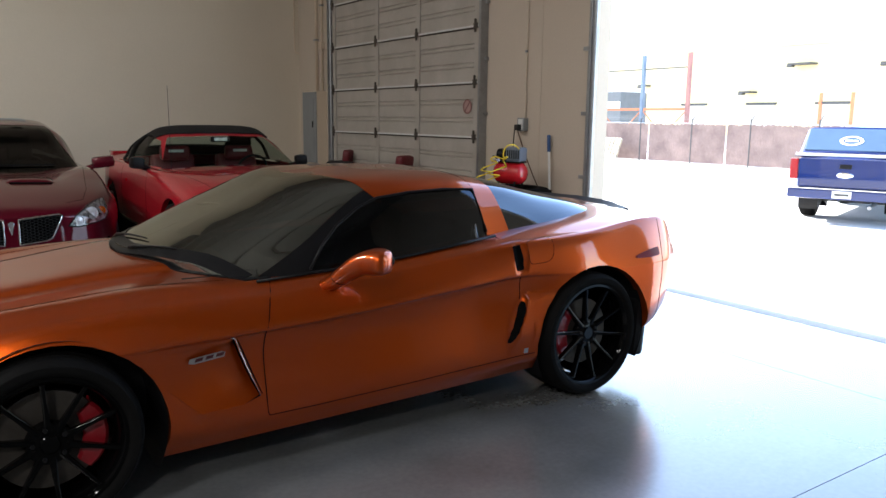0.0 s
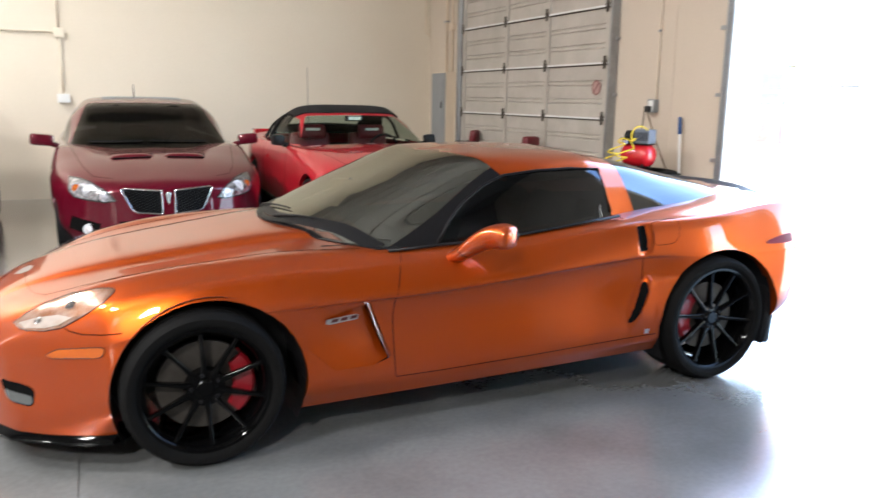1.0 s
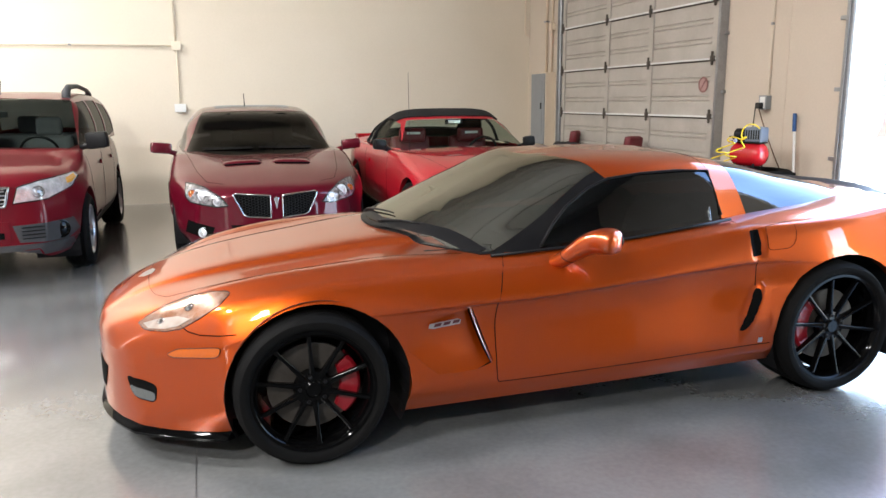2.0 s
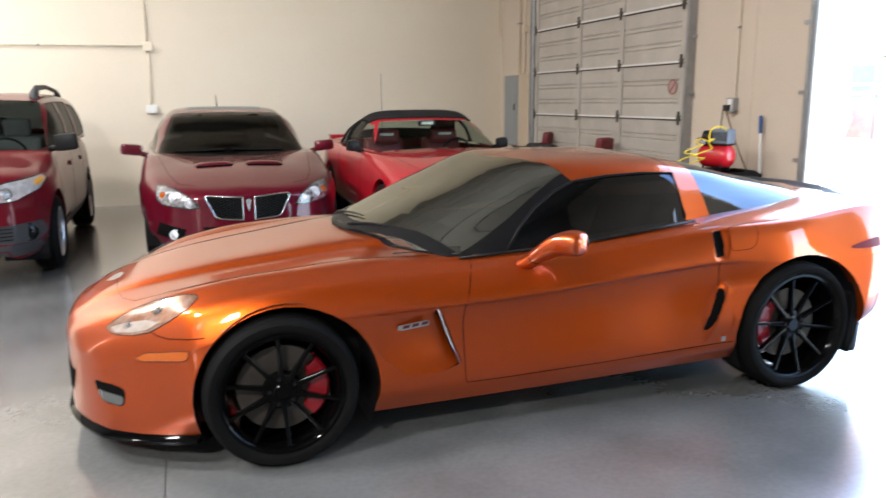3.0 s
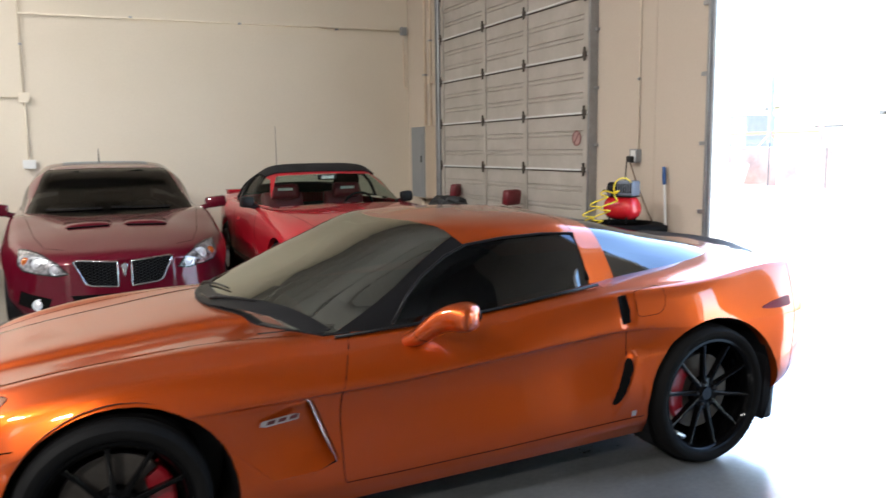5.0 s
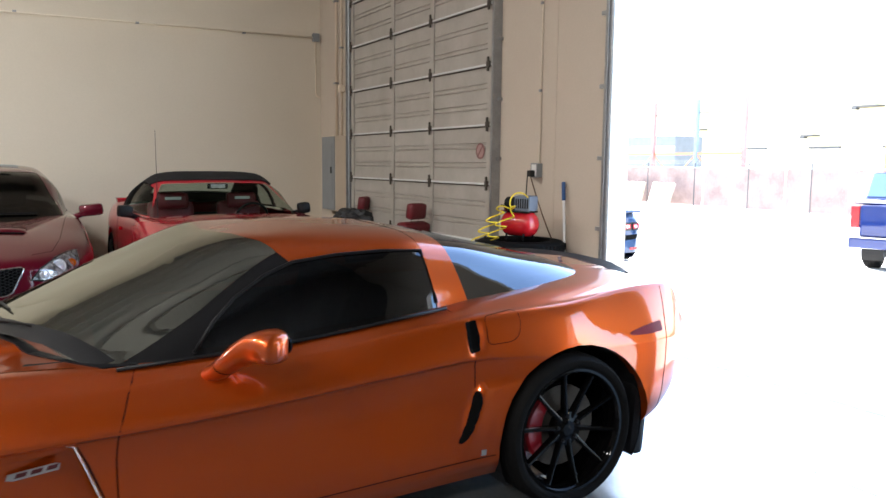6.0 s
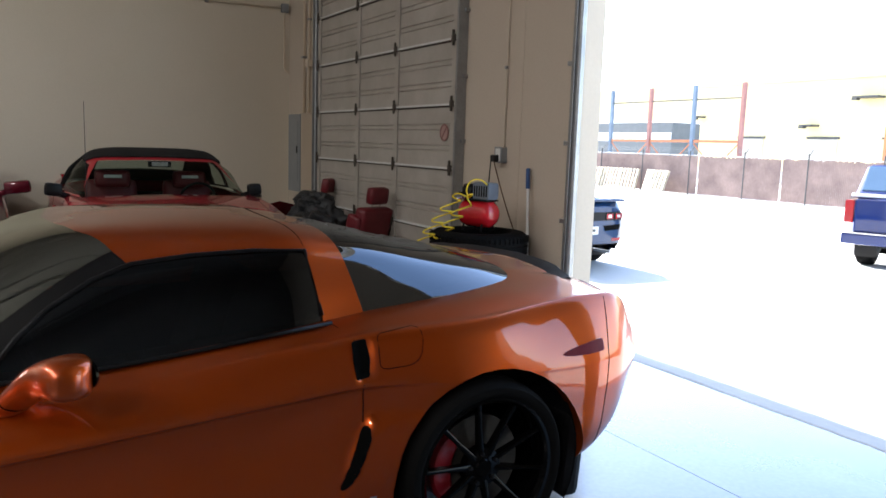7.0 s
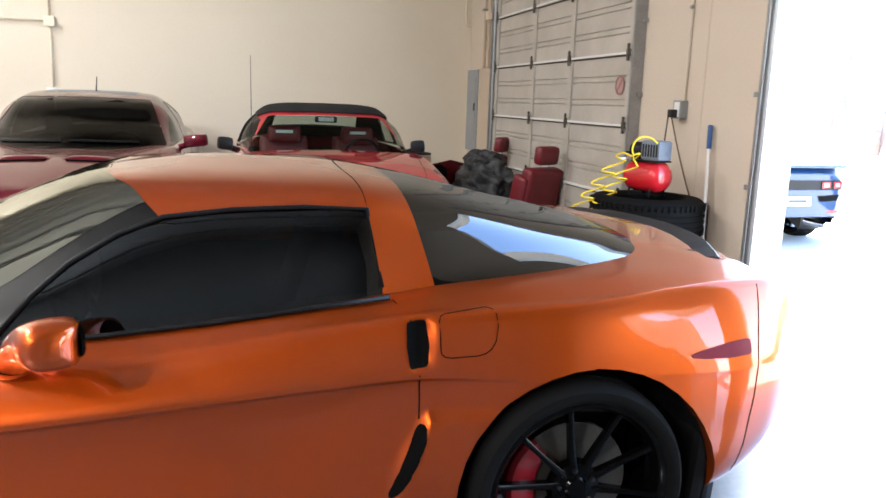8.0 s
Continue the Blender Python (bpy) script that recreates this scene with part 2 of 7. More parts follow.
def tube(bm, pts, r, sides=8, closed=False):
    """A round tube along a line of points; r may be one radius or one for each point."""
    pts = [Vector(p) for p in pts]
    n = len(pts)
    rings = []
    side = None
    for i, p in enumerate(pts):
        a = pts[i - 1] if (i or closed) else p
        c = pts[(i + 1) % n] if (i < n - 1 or closed) else p
        d = (c - a).normalized()
        if side is None:
            side = d.orthogonal().normalized()
        side = (side - d * side.dot(d)).normalized()
        up = d.cross(side)
        rr = r[i] if isinstance(r, (list, tuple)) else r
        rings.append([bm.verts.new(p + (side * math.cos(6.28319 * k / sides) + up * math.sin(6.28319 * k / sides)) * rr) for k in range(sides)])
    for i in range(n if closed else n - 1):
        q, w = rings[i], rings[(i + 1) % n]
        for k in range(sides):
            bm.faces.new((q[k], q[(k + 1) % sides], w[(k + 1) % sides], w[k]))
    if not closed:
        bm.faces.new(rings[0])
        bm.faces.new(rings[-1])
    return bm


def spin(bm, profile, steps=48, m=None, closed=True):
    """Turns a profile of (radius, height) round the y axis."""
    rings = []
    for k in range(steps):
        a = 2 * math.pi * k / steps
        ring = [bm.verts.new(Vector((r * math.cos(a), h, r * math.sin(a)))) for r, h in profile]
        rings.append(ring)
    n = len(profile)
    for k in range(steps):
        p, q = rings[k], rings[(k + 1) % steps]
        for j in range(n if closed else n - 1):
            j2 = (j + 1) % n
            bm.faces.new((p[j], q[j], q[j2], p[j2]))
    if m is not None:
        for ring in rings:
            for v in ring:
                v.co = m @ v.co
    return bm


def smooth_curve(pairs):
    """A monotone cubic through (x, value) pairs."""
    xs = np.array([p[0] for p in pairs], float)
    ys = np.array([p[1] for p in pairs], float)
    if len(xs) == 1:
        return lambda x: float(ys[0])
    h = np.diff(xs)
    d = np.diff(ys) / h
    g = np.zeros(len(xs))
    g[0], g[-1] = d[0], d[-1]
    for i in range(1, len(xs) - 1):
        if d[i - 1] * d[i] > 0:
            w1, w2 = 2 * h[i] + h[i - 1], h[i] + 2 * h[i - 1]
            g[i] = (w1 + w2) / (w1 / d[i - 1] + w2 / d[i])

    def f(x):
        x = min(max(x, xs[0]), xs[-1])
        i = min(int(np.searchsorted(xs, x, "right")) - 1, len(xs) - 2)
        t = (x - xs[i]) / h[i]
        a, b2 = 2 * t**3 - 3 * t**2 + 1, -2 * t**3 + 3 * t**2
        return float(a * ys[i] + b2 * ys[i + 1] + h[i] * ((t**3 - 2 * t**2 + t) * g[i] + (t**3 - t**2) * g[i + 1]))
    return f


def spline2(keys, n):
    """Points of a centripetal Catmull-Rom curve through 2D keys, n to a span."""
    k = [np.array(p, float) for p in keys]
    k = [2 * k[0] - k[1]] + k + [2 * k[-1] - k[-2]]
    out = []
    for i in range(1, len(k) - 2):
        p0, p1, p2, p3 = k[i - 1], k[i], k[i + 1], k[i + 2]
        t0 = 0
        t1 = t0 + max(np.linalg.norm(p1 - p0), 1e-5) ** 0.5
        t2 = t1 + max(np.linalg.norm(p2 - p1), 1e-5) ** 0.5
        t3 = t2 + max(np.linalg.norm(p3 - p2), 1e-5) ** 0.5
        for j in range(n):
            t = t1 + (t2 - t1) * j / n
            a1 = (t1 - t) / (t1 - t0) * p0 + (t - t0) / (t1 - t0) * p1
            a2 = (t2 - t) / (t2 - t1) * p1 + (t - t1) / (t2 - t1) * p2
            a3 = (t3 - t) / (t3 - t2) * p2 + (t - t2) / (t3 - t2) * p3
            b1 = (t2 - t) / (t2 - t0) * a1 + (t - t0) / (t2 - t0) * a2
            b2 = (t3 - t) / (t3 - t1) * a2 + (t - t1) / (t3 - t1) * a3
            out.append((t2 - t) / (t2 - t1) * b1 + (t - t1) / (t2 - t1) * b2)
    out.append(k[-2])
    return out


def loft(curves, stations, sweep, per=4, wide=0.9, power=2.3, caps=14):
    """A body lofted along x. curves: from sill to middle line, pairs of curves (half width, height). sweep: how far the outer
    parts lag behind the middle, so that nose and tail are round from above. Both halves, as one bmesh."""
    fs = [(smooth_curve(a), smooth_curve(b)) for a, b in curves]
    sw = smooth_curve(sweep)
    bm = bmesh.new()
    rows = []
    for s in stations:
        half = spline2([(fy(s), fz(s)) for fy, fz in fs], per)
        k = sw(s)
        row = []
        for y, z in half:
            y = max(y, 0)
            row.append((s + k * (y / wide) ** power, -y, z))
        row[-1] = (s, 0.0, row[-1][2])
        row += [(x, -y, z) for x, y, z in reversed(row[:-1])]
        rows.append([bm.verts.new(p) for p in row])
    for p, q in zip(rows, rows[1:]):
        for j in range(len(p) - 1):
            bm.faces.new((p[j], p[j + 1], q[j + 1], q[j]))
    # nose and tail closed by level strips that follow the same roundness
    for s, ring in ((stations[0], rows[0]), (stations[-1], rows[-1])):
        k = sw(s)
        m = len(ring) // 2
        prev = None
        for j in range(m + 1):
            a, b = ring[j], ring[-1 - j]
            row = [a]
            for i in range(1, caps):
                y = a.co.y + (b.co.y - a.co.y) * i / caps
                row.append(a if j == m else bm.verts.new((s + k * (abs(y) / wide) ** power, y, a.co.z)))
            row.append(b)
            if prev:
                for i in range(caps):
                    q = []
                    for v in (prev[i], prev[i + 1], row[i + 1], row[i]):
                        if v not in q:
                            q.append(v)
                    if len(q) > 2:
                        bm.faces.new(q)
            prev = row
    bmesh.ops.recalc_face_normals(bm, faces=bm.faces)
    return bm


def spread(a, b, n, ends=0.6):
    """n + 1 places from a to b, crowded towards both ends."""
    out = []
    for i in range(n + 1):
        t = i / n
        out.append(a + (b - a) * ((1 - ends) * t + ends * (0.5 - 0.5 * math.cos(math.pi * t))))
    return out


AXES = {"x": (1, 2), "y": (0, 2), "z": (0, 1)}


def inside(poly, a, b):
    hit = False
    for (x0, y0), (x1, y1) in zip(poly, poly[1:] + poly[:1]):
        if (y0 > b) != (y1 > b) and a < (x1 - x0) * (b - y0) / (y1 - y0) + x0:
            hit = not hit
    return hit


def cut(bm, poly, axis, test):
    """Cuts the outline poly into the surface, seen along an axis; gives the faces inside it. test(centre, normal) limits it to one side."""
    i, j = AXES[axis]
    lo = [min(p[0] for p in poly) - 0.02, min(p[1] for p in poly) - 0.02]
    hi = [max(p[0] for p in poly) + 0.02, max(p[1] for p in poly) + 0.02]
    for (a0, b0), (a1, b1) in zip(poly, poly[1:] + poly[:1]):
        fs = []
        for f in bm.faces:
            if any(v.co[i] < hi[0] for v in f.verts) and any(v.co[i] > lo[0] for v in f.verts) and any(v.co[j] < hi[1] for v in f.verts) and any(v.co[j] > lo[1] for v in f.verts):
                if test(f.calc_center_median(), f.normal):
                    fs.append(f)
        co, no = [0, 0, 0], [0, 0, 0]
        co[i], co[j] = a0, b0
        no[i], no[j] = b1 - b0, a0 - a1
        if abs(no[i]) + abs(no[j]) < 1e-6:
            continue
        geom = list({v for f in fs for v in f.verts}) + list({e for f in fs for e in f.edges}) + fs
        bmesh.ops.bisect_plane(bm, geom=geom, plane_co=co, plane_no=no, dist=1e-5)
    out = []
    for f in bm.faces:
        c = f.calc_center_median()
        if test(c, f.normal) and inside(poly, c[i], c[j]):
            out.append(f)
    return out


def take(bm, faces, push=0.0, keep=False, rim=0.0):
    """Lifts faces out of bm into a bmesh of their own, moved along their normals by push; rim: how deep their edge is folded in."""
    nb = bmesh.new()
    m = {}
    for f in faces:
        for v in f.verts:
            if v not in m:
                m[v] = nb.verts.new(v.co + v.normal * push)
        try:
            nb.faces.new([m[v] for v in f.verts])
        except ValueError:
            pass
    if rim:
        norm = {m[v]: v.normal.copy() for v in m}
        edges = [e for e in nb.edges if len(e.link_faces) == 1]
        r = bmesh.ops.extrude_edge_only(nb, edges=edges)
        for v in [g for g in r["geom"] if isinstance(g, bmesh.types.BMVert)]:
            best = None
            for e in v.link_edges:
                o = e.other_vert(v)
                if o in norm:
                    best = o
            if best is not None:
                v.co -= norm[best] * rim
    if not keep:
        bmesh.ops.delete(bm, geom=faces, context="FACES")
    return nb


def circle(cx, cz, r, n=28, squash=1.0):
    return [(cx + r * math.cos(2 * math.pi * k / n), cz + squash * r * math.sin(2 * math.pi * k / n)) for k in range(n)]


def arch(bm, cx, cz, r, side, lip=0.05, top=1.0):
    """Opens a wheel arch, with a lip turned inwards."""
    faces = cut(bm, circle(cx, cz, r, 36, top), "y", lambda c, n: c.y * side > 0.45)
    bmesh.ops.delete(bm, geom=faces, context="FACES")
    edges = [e for e in bm.edges if len(e.link_faces) == 1 and all(abs(math.hypot(v.co.x - cx, (v.co.z - cz) / top) - r) < 0.012 and v.co.y * side > 0.3 for v in e.verts)]
    r2 = bmesh.ops.extrude_edge_only(bm, edges=edges)
    for v in [g for g in r2["geom"] if isinstance(g, bmesh.types.BMVert)]:
        v.co.y -= side * lip
        v.co.x += (v.co.x - cx) * 0.01


def surface(bm):
    from mathutils.bvhtree import BVHTree
    return BVHTree.FromBMesh(bm)


def on(tree, axis, a, b, side):
    """The point of a surface seen along an axis from one side (-1 or 1) at (a, b)."""
    i, j = AXES[axis]
    k = 3 - i - j
    o, d = [0, 0, 0], [0, 0, 0]
    o[i], o[j], o[k] = a, b, side * 6
    d[k] = -side
    p, no, _, _ = tree.ray_cast(Vector(o), Vector(d))
    return (p, no) if p is not None else (None, None)


def seam(tree, pts, axis, side, r=0.0022, out=None, step=0.03):
    """A narrow joint that follows a surface along a line drawn from one side."""
    bm = out or bmesh.new()
    line = []
    for (a0, b0), (a1, b1) in zip(pts, pts[1:]):
        n = max(1, int(math.hypot(a1 - a0, b1 - b0) / step))
        for k in range(n):
            line.append((a0 + (a1 - a0) * k / n, b0 + (b1 - b0) * k / n))
    line.append(pts[-1])
    got = []
    for a, b in line:
        p, no = on(tree, axis, a, b, side)
        if p is not None:
            got.append(p - no * (r * 0.1))
    if len(got) > 1:
        tube(bm, got, r, 5)
    return bm


VIEWS = {"x": (Vector((0, 1, 0)), Vector((0, 0, 1)), Vector((1, 0, 0))), "y": (Vector((1, 0, 0)), Vector((0, 0, 1)), Vector((0, 1, 0))), "z": (Vector((1, 0, 0)), Vector((0, 1, 0)), Vector((0, 0, 1)))}


def rounded(poly, r=0.012, n=3):
    """An outline with its corners rounded off."""
    out = []
    for p, q, w in zip(poly[-1:] + poly[:-1], poly, poly[1:] + poly[:1]):
        p, q, w = Vector(p), Vector(q), Vector(w)
        a = q + (p - q).normalized() * min(r, (p - q).length * 0.45)
        b = q + (w - q).normalized() * min(r, (w - q).length * 0.45)
        for k in range(n + 1):
            t = k / n
            out.append(tuple(a * (1 - t) ** 2 + q * (2 * t * (1 - t)) + b * t ** 2))
    return out


def oblique(d):
    """A drawing frame for patches that looks along -d: level axis, upward axis, direction to the viewer."""
    d = Vector(d).normalized()
    u = Vector((0, 0, 1)).cross(d).normalized()
    return u, d.cross(u), d


def patch(src, parent, poly, view, side, mat, name, lift=0.002, label="", grid=0.012, rim=0.006, edge=0.0, edge_mat=None):
    """A thin piece laid on a surface inside an outline drawn from one side. edge: radius of a bead round it."""
    u, v, d = VIEWS[view] if isinstance(view, str) else view
    lo = (min(p[0] for p in poly), min(p[1] for p in poly))
    hi = (max(p[0] for p in poly), max(p[1] for p in poly))
    nb = bmesh.new()
    na, nv = min(60, max(3, int((hi[0] - lo[0]) / grid))), min(60, max(3, int((hi[1] - lo[1]) / grid)))
    vs = {}
    for a in range(na + 1):
        for b in range(nv + 1):
            vs[a, b] = nb.verts.new((lo[0] + (hi[0] - lo[0]) * a / na, 0, lo[1] + (hi[1] - lo[1]) * b / nv))
    for a in range(na):
        for b in range(nv):
            nb.faces.new((vs[a, b], vs[a + 1, b], vs[a + 1, b + 1], vs[a, b + 1]))
    f = set(cut(nb, [tuple(p) for p in poly], "y", lambda c, n: True))
    bmesh.ops.delete(nb, geom=[q for q in nb.faces if q not in f], context="FACES")
    norm = {}

    def hit(a, b):
        o = u * a + v * b + d * (8 * side)
        p, no, _, _ = src.ray_cast(o, -d * side)
        if p is None:
            p, no, _, _ = src.find_nearest(u * a + v * b + d * (0.8 * side))
        return p, no
    for w in nb.verts:
        p, no = hit(w.co.x, w.co.z)
        w.co = p + no * lift
        norm[w] = no
    if rim:
        es = [e for e in nb.edges if len(e.link_faces) == 1]
        r = bmesh.ops.extrude_edge_only(nb, edges=es)
        for w in [q for q in r["geom"] if isinstance(q, bmesh.types.BMVert)]:
            for e in w.link_edges:
                o2 = e.other_vert(w)
                if o2 in norm:
                    w.co = o2.co - norm[o2] * rim
                    break
    ob = part(name, nb, mat, parent, label, smooth=True, angle=45)
    if edge:
        line = []
        for (a0, b0), (a1, b1) in zip(poly, poly[1:] + poly[:1]):
            n = max(1, int(math.hypot(a1 - a0, b1 - b0) / 0.03))
            for k in range(n):
                p, no = hit(a0 + (a1 - a0) * k / n, b0 + (b1 - b0) * k / n)
                line.append(p + no * lift)
        part("edge_bead", tube(bmesh.new(), line, edge, 6, closed=True), edge_mat or M["black"], ob, smooth=True)
    return ob


# ---- the hall ----
WALL_X, WALL_Y = 3.62, 8.15
LEFT_X, NEAR_Y = -11.0, NEAR_WALL


def slab(name, material, label, *dims):
    return tagged(part(name, boxed(*dims), material), label, "", "", "structure")


floor = empty("floor", pose(0, 0, 0), "sealed grey concrete slab with sawn joints", "floor", kind="structure")
JX, JY = (-6.27, -1.82, 2.63), (-6.7, -2.25, 2.2, 6.65)
xs = [LEFT_X - 0.3] + list(JX) + [3.78]
ys = [NEAR_Y - 0.3] + list(JY) + [WALL_Y + 0.3]
for x0, x1 in zip(xs, xs[1:]):
    for y0, y1 in zip(ys, ys[1:]):
        part("floor_bay", boxed(x0 + 0.002, x1 - 0.002, y0 + 0.002, y1 - 0.002, -0.15, 0), M["concrete"], floor)
part("joint_filler", boxed(LEFT_X - 0.3, 3.78, NEAR_Y - 0.3, WALL_Y + 0.3, -0.16, -0.006), M["joint"], floor)

# door wall: piers, headers over the bay doors
OPEN_L, OPEN_R, OPEN_T = 1.48, -2.19, 4.88
SHUT_L, SHUT_R, SHUT_T = 6.74, 3.24, 4.25
SIDE_L, SIDE_R, SIDE_T = -3.0, -4.0, 2.1
wall_e = empty("wall_east", pose(0, 0, 0), "tan painted wall with two tall bay door openings and a lower doorway", "wall", kind="structure")
WO = 3.90
for y0, y1, z0, z1 in ((SHUT_L, WALL_Y + 0.3, 0, TOP), (OPEN_L, SHUT_R, 0, TOP), (SIDE_L, OPEN_R, 0, TOP), (NEAR_Y - 0.3, SIDE_R, 0, TOP), (SIDE_R, SIDE_L, SIDE_T, TOP), (SHUT_R, SHUT_L, SHUT_T, TOP), (OPEN_R, OPEN_L, OPEN_T, TOP)):
    part("wall_panel", boxed(WALL_X, WO, y0, y1, z0, z1), M["plaster"], wall_e)
slab("wall_north", M["wall"], "cream painted block wall of the hall", LEFT_X - 0.3, WALL_X, WALL_Y, WALL_Y + 0.25, 0, TOP)
slab("wall_west", M["darkwall"], "unseen end wall, dark grey to keep reflections dark", LEFT_X - 0.25, LEFT_X, NEAR_Y - 0.25, WALL_Y, 0, TOP)
a, b, c, d = HIGH_X - HIGH_W / 2, HIGH_X + HIGH_W / 2, HIGH_Z - HIGH_H / 2, HIGH_Z + HIGH_H / 2
bm = boxed(LEFT_X, a, NEAR_Y - 0.25, NEAR_Y, 0, TOP)
box(bm, b, WALL_X, NEAR_Y - 0.25, NEAR_Y, 0, TOP)
box(bm, a, b, NEAR_Y - 0.25, NEAR_Y, 0, c)
box(bm, a, b, NEAR_Y - 0.25, NEAR_Y, d, TOP)
tagged(part("wall_south", bm, M["darkwall"]), "unseen wall, dark grey to keep reflections dark, with one high window opening", "wall", "", "structure")
# roof deck with open skylights, on purlins
HW, HL = SKYLIGHT_W / 2, SKYLIGHT_L / 2
xs = [LEFT_X - 0.3] + sorted({sx + d for sx, sy in SKYLIGHTS for d in (-HW, HW)}) + [WO]
ys = [NEAR_Y - 0.3] + sorted(sy + d for sx, sy in SKYLIGHTS for d in (-HL, HL)) + [WALL_Y + 0.3]
bm = bmesh.new()
for x0, x1 in zip(xs, xs[1:]):
    for y0, y1 in zip(ys, ys[1:]):
        if not any(abs((x0 + x1) / 2 - sx) < HW and abs((y0 + y1) / 2 - sy) < HL for sx, sy in SKYLIGHTS):
            box(bm, x0, x1, y0, y1, TOP, TOP + 0.2)
for k in range(9):
    y = NEAR_Y + 0.95 + k * 1.7
    gaps = [sx for sx, sy in SKYLIGHTS if abs(y - sy) < HL + 0.06]
    ends = [LEFT_X] + [sx + d for sx in gaps for d in (-HW, HW)] + [WALL_X]
    for x0, x1 in zip(ends[::2], ends[1::2]):
        box(bm, x0, x1, y - 0.05, y + 0.05, TOP - 0.24, TOP)
tagged(part("ceiling", bm, M["roof"]), "grey roof deck on deep purlins with a row of three skylights", "ceiling", "", "structure")

# ---- outside ground ----
bm = bmesh.new()
xs = [3.76, 3.79, 4.3, 7, 13, 23, 60, 400]
zs = [-0.006, 0.004, -0.05, -0.27, -0.33, -0.33, -0.33, -0.33]
ysg = [-400, -60, -20, -8] + [-3.0 + 0.05 * k for k in range(93)] + [8, 20, 60, 400]
# the yard's paving meets the slab in a ragged edge
ragged = [0.035 * noise.noise(Vector((y * 1.3, 0, 3))) + 0.012 * noise.noise(Vector((y * 7, 0, 9))) for y in ysg]
grid = [[bm.verts.new((x + (r if x < 3.8 else 0), y, z)) for y, r in zip(ysg, ragged)] for x, z in zip(xs, zs)]
for p, q in zip(grid, grid[1:]):
    for j in range(len(ysg) - 1):
        bm.faces.new((p[j], p[j + 1], q[j + 1], q[j]))
tagged(part("ground", bm, M["apron"]), "bright sunlit concrete yard sloping gently away", "ground", "", "structure")


# ---- wheels ----
def wheel(parent, x, y, z, side, R, W, rim_r, spokes=10, spoke_mat="gloss", turn=0.0, spoke_w=0.0095, face=0.0, caliper=None, disc=0.17, lip_mat=None, name="wheel", twin=0.0):
    """A road wheel whose outer face looks along side * y: rim > tyre, spoke, hub_cap; brake parts belong to the car."""
    place = Matrix.Translation((x, y, z)) @ Matrix.Diagonal((1, side, 1, 1))
    h = W / 2
    bm = bmesh.new()
    prof = [(rim_r, h - 0.006), (rim_r + 0.004, h), (rim_r - 0.008, h), (rim_r - 0.02, h - 0.012), (rim_r - 0.028, h - 0.05), (rim_r - 0.035, -h + 0.03), (rim_r, -h), (rim_r + 0.004, -h + 0.01)]
    spin(bm, prof, 56, place)
    rim = part(name, bm, M[lip_mat or spoke_mat], parent, smooth=True, angle=35)
    bm = bmesh.new()
    s = R - rim_r
    prof = [(rim_r - 0.002, h - 0.02), (rim_r + 0.1 * s, h + 0.002), (rim_r + 0.35 * s, h + 0.012), (rim_r + 0.65 * s, h + 0.010), (R - 0.13 * s, h - 0.008), (R - 0.004, h - 0.026)]
    g = W / 5
    tread = []
    for k in range(1, 5):
        c = h - k * g
        tread += [(R, c + 0.006), (R - 0.007, c + 0.005), (R - 0.007, c - 0.005), (R, c - 0.006)]
    prof += tread
    prof += [(R - 0.004, -h + 0.026), (R - 0.13 * s, -h + 0.008), (rim_r + 0.5 * s, -h - 0.01), (rim_r - 0.002, -h + 0.02)]
    spin(bm, prof, 64, place)
    part("tyre", bm, M["rubber"], rim, "black low-profile rubber tyre", smooth=True, angle=40)
    hub = h - 0.045 - face
    for k in range(spokes):
        a = turn + 2 * math.pi * (k // 2 * 2 + (k % 2) * (1 - twin)) / spokes if twin else turn + 2 * math.pi * k / spokes
        bm = bmesh.new()
        ring = []
        for r, w, t, yy in ((0.035, spoke_w * 1.5, 0.03, hub), (0.09, spoke_w * 1.15, 0.028, hub + 0.006), (rim_r * 0.6, spoke_w * 0.85, 0.026, hub + 0.014), (rim_r - 0.03, spoke_w * 0.9, 0.024, hub + 0.026), (rim_r - 0.008, spoke_w * 1.3, 0.022, hub + 0.030)):
            ring.append([Vector((r, yy, -w)), Vector((r, yy + 0.003, -w * 0.55)), Vector((r, yy + 0.003, w * 0.55)), Vector((r, yy, w)), Vector((r, yy - t, w * 0.8)), Vector((r, yy - t, -w * 0.8))])
        rot = place @ Matrix.Rotation(a, 4, "Y")
        rv = [[bm.verts.new(rot @ p) for p in q] for q in ring]
        for q, w2 in zip(rv, rv[1:]):
            for j in range(6):
                bm.faces.new((q[j], q[(j + 1) % 6], w2[(j + 1) % 6], w2[j]))
        bm.faces.new(rv[0])
        bm.faces.new(rv[-1])
        part("spoke", bm, M[spoke_mat], rim, smooth=True, angle=50)
    bm = bmesh.new()
    spin(bm, [(0.0, hub + 0.012), (0.03, hub + 0.012), (0.036, hub + 0.006), (0.075, hub + 0.002), (0.082, hub - 0.03), (0.0, hub - 0.03)], 30, place, closed=False)
    part("hub_cap", bm, M[spoke_mat], rim, smooth=True, angle=30)
    for k in range(5):
        a = turn + 0.3 + 2 * math.pi * k / 5
        bm = bmesh.new()
        spin(bm, [(0.0, 0.012), (0.008, 0.012), (0.010, 0.0), (0.0, 0.0)], 6, place @ Matrix.Translation((0.057 * math.cos(a), hub + 0.003, 0.057 * math.sin(a))), closed=False)
        part("lug_nut", bm, M["black"], rim)
    bm = bmesh.new()
    spin(bm, [(0.06, hub - 0.05), (disc, hub - 0.05), (disc, hub - 0.075), (0.06, hub - 0.075)], 48, place)
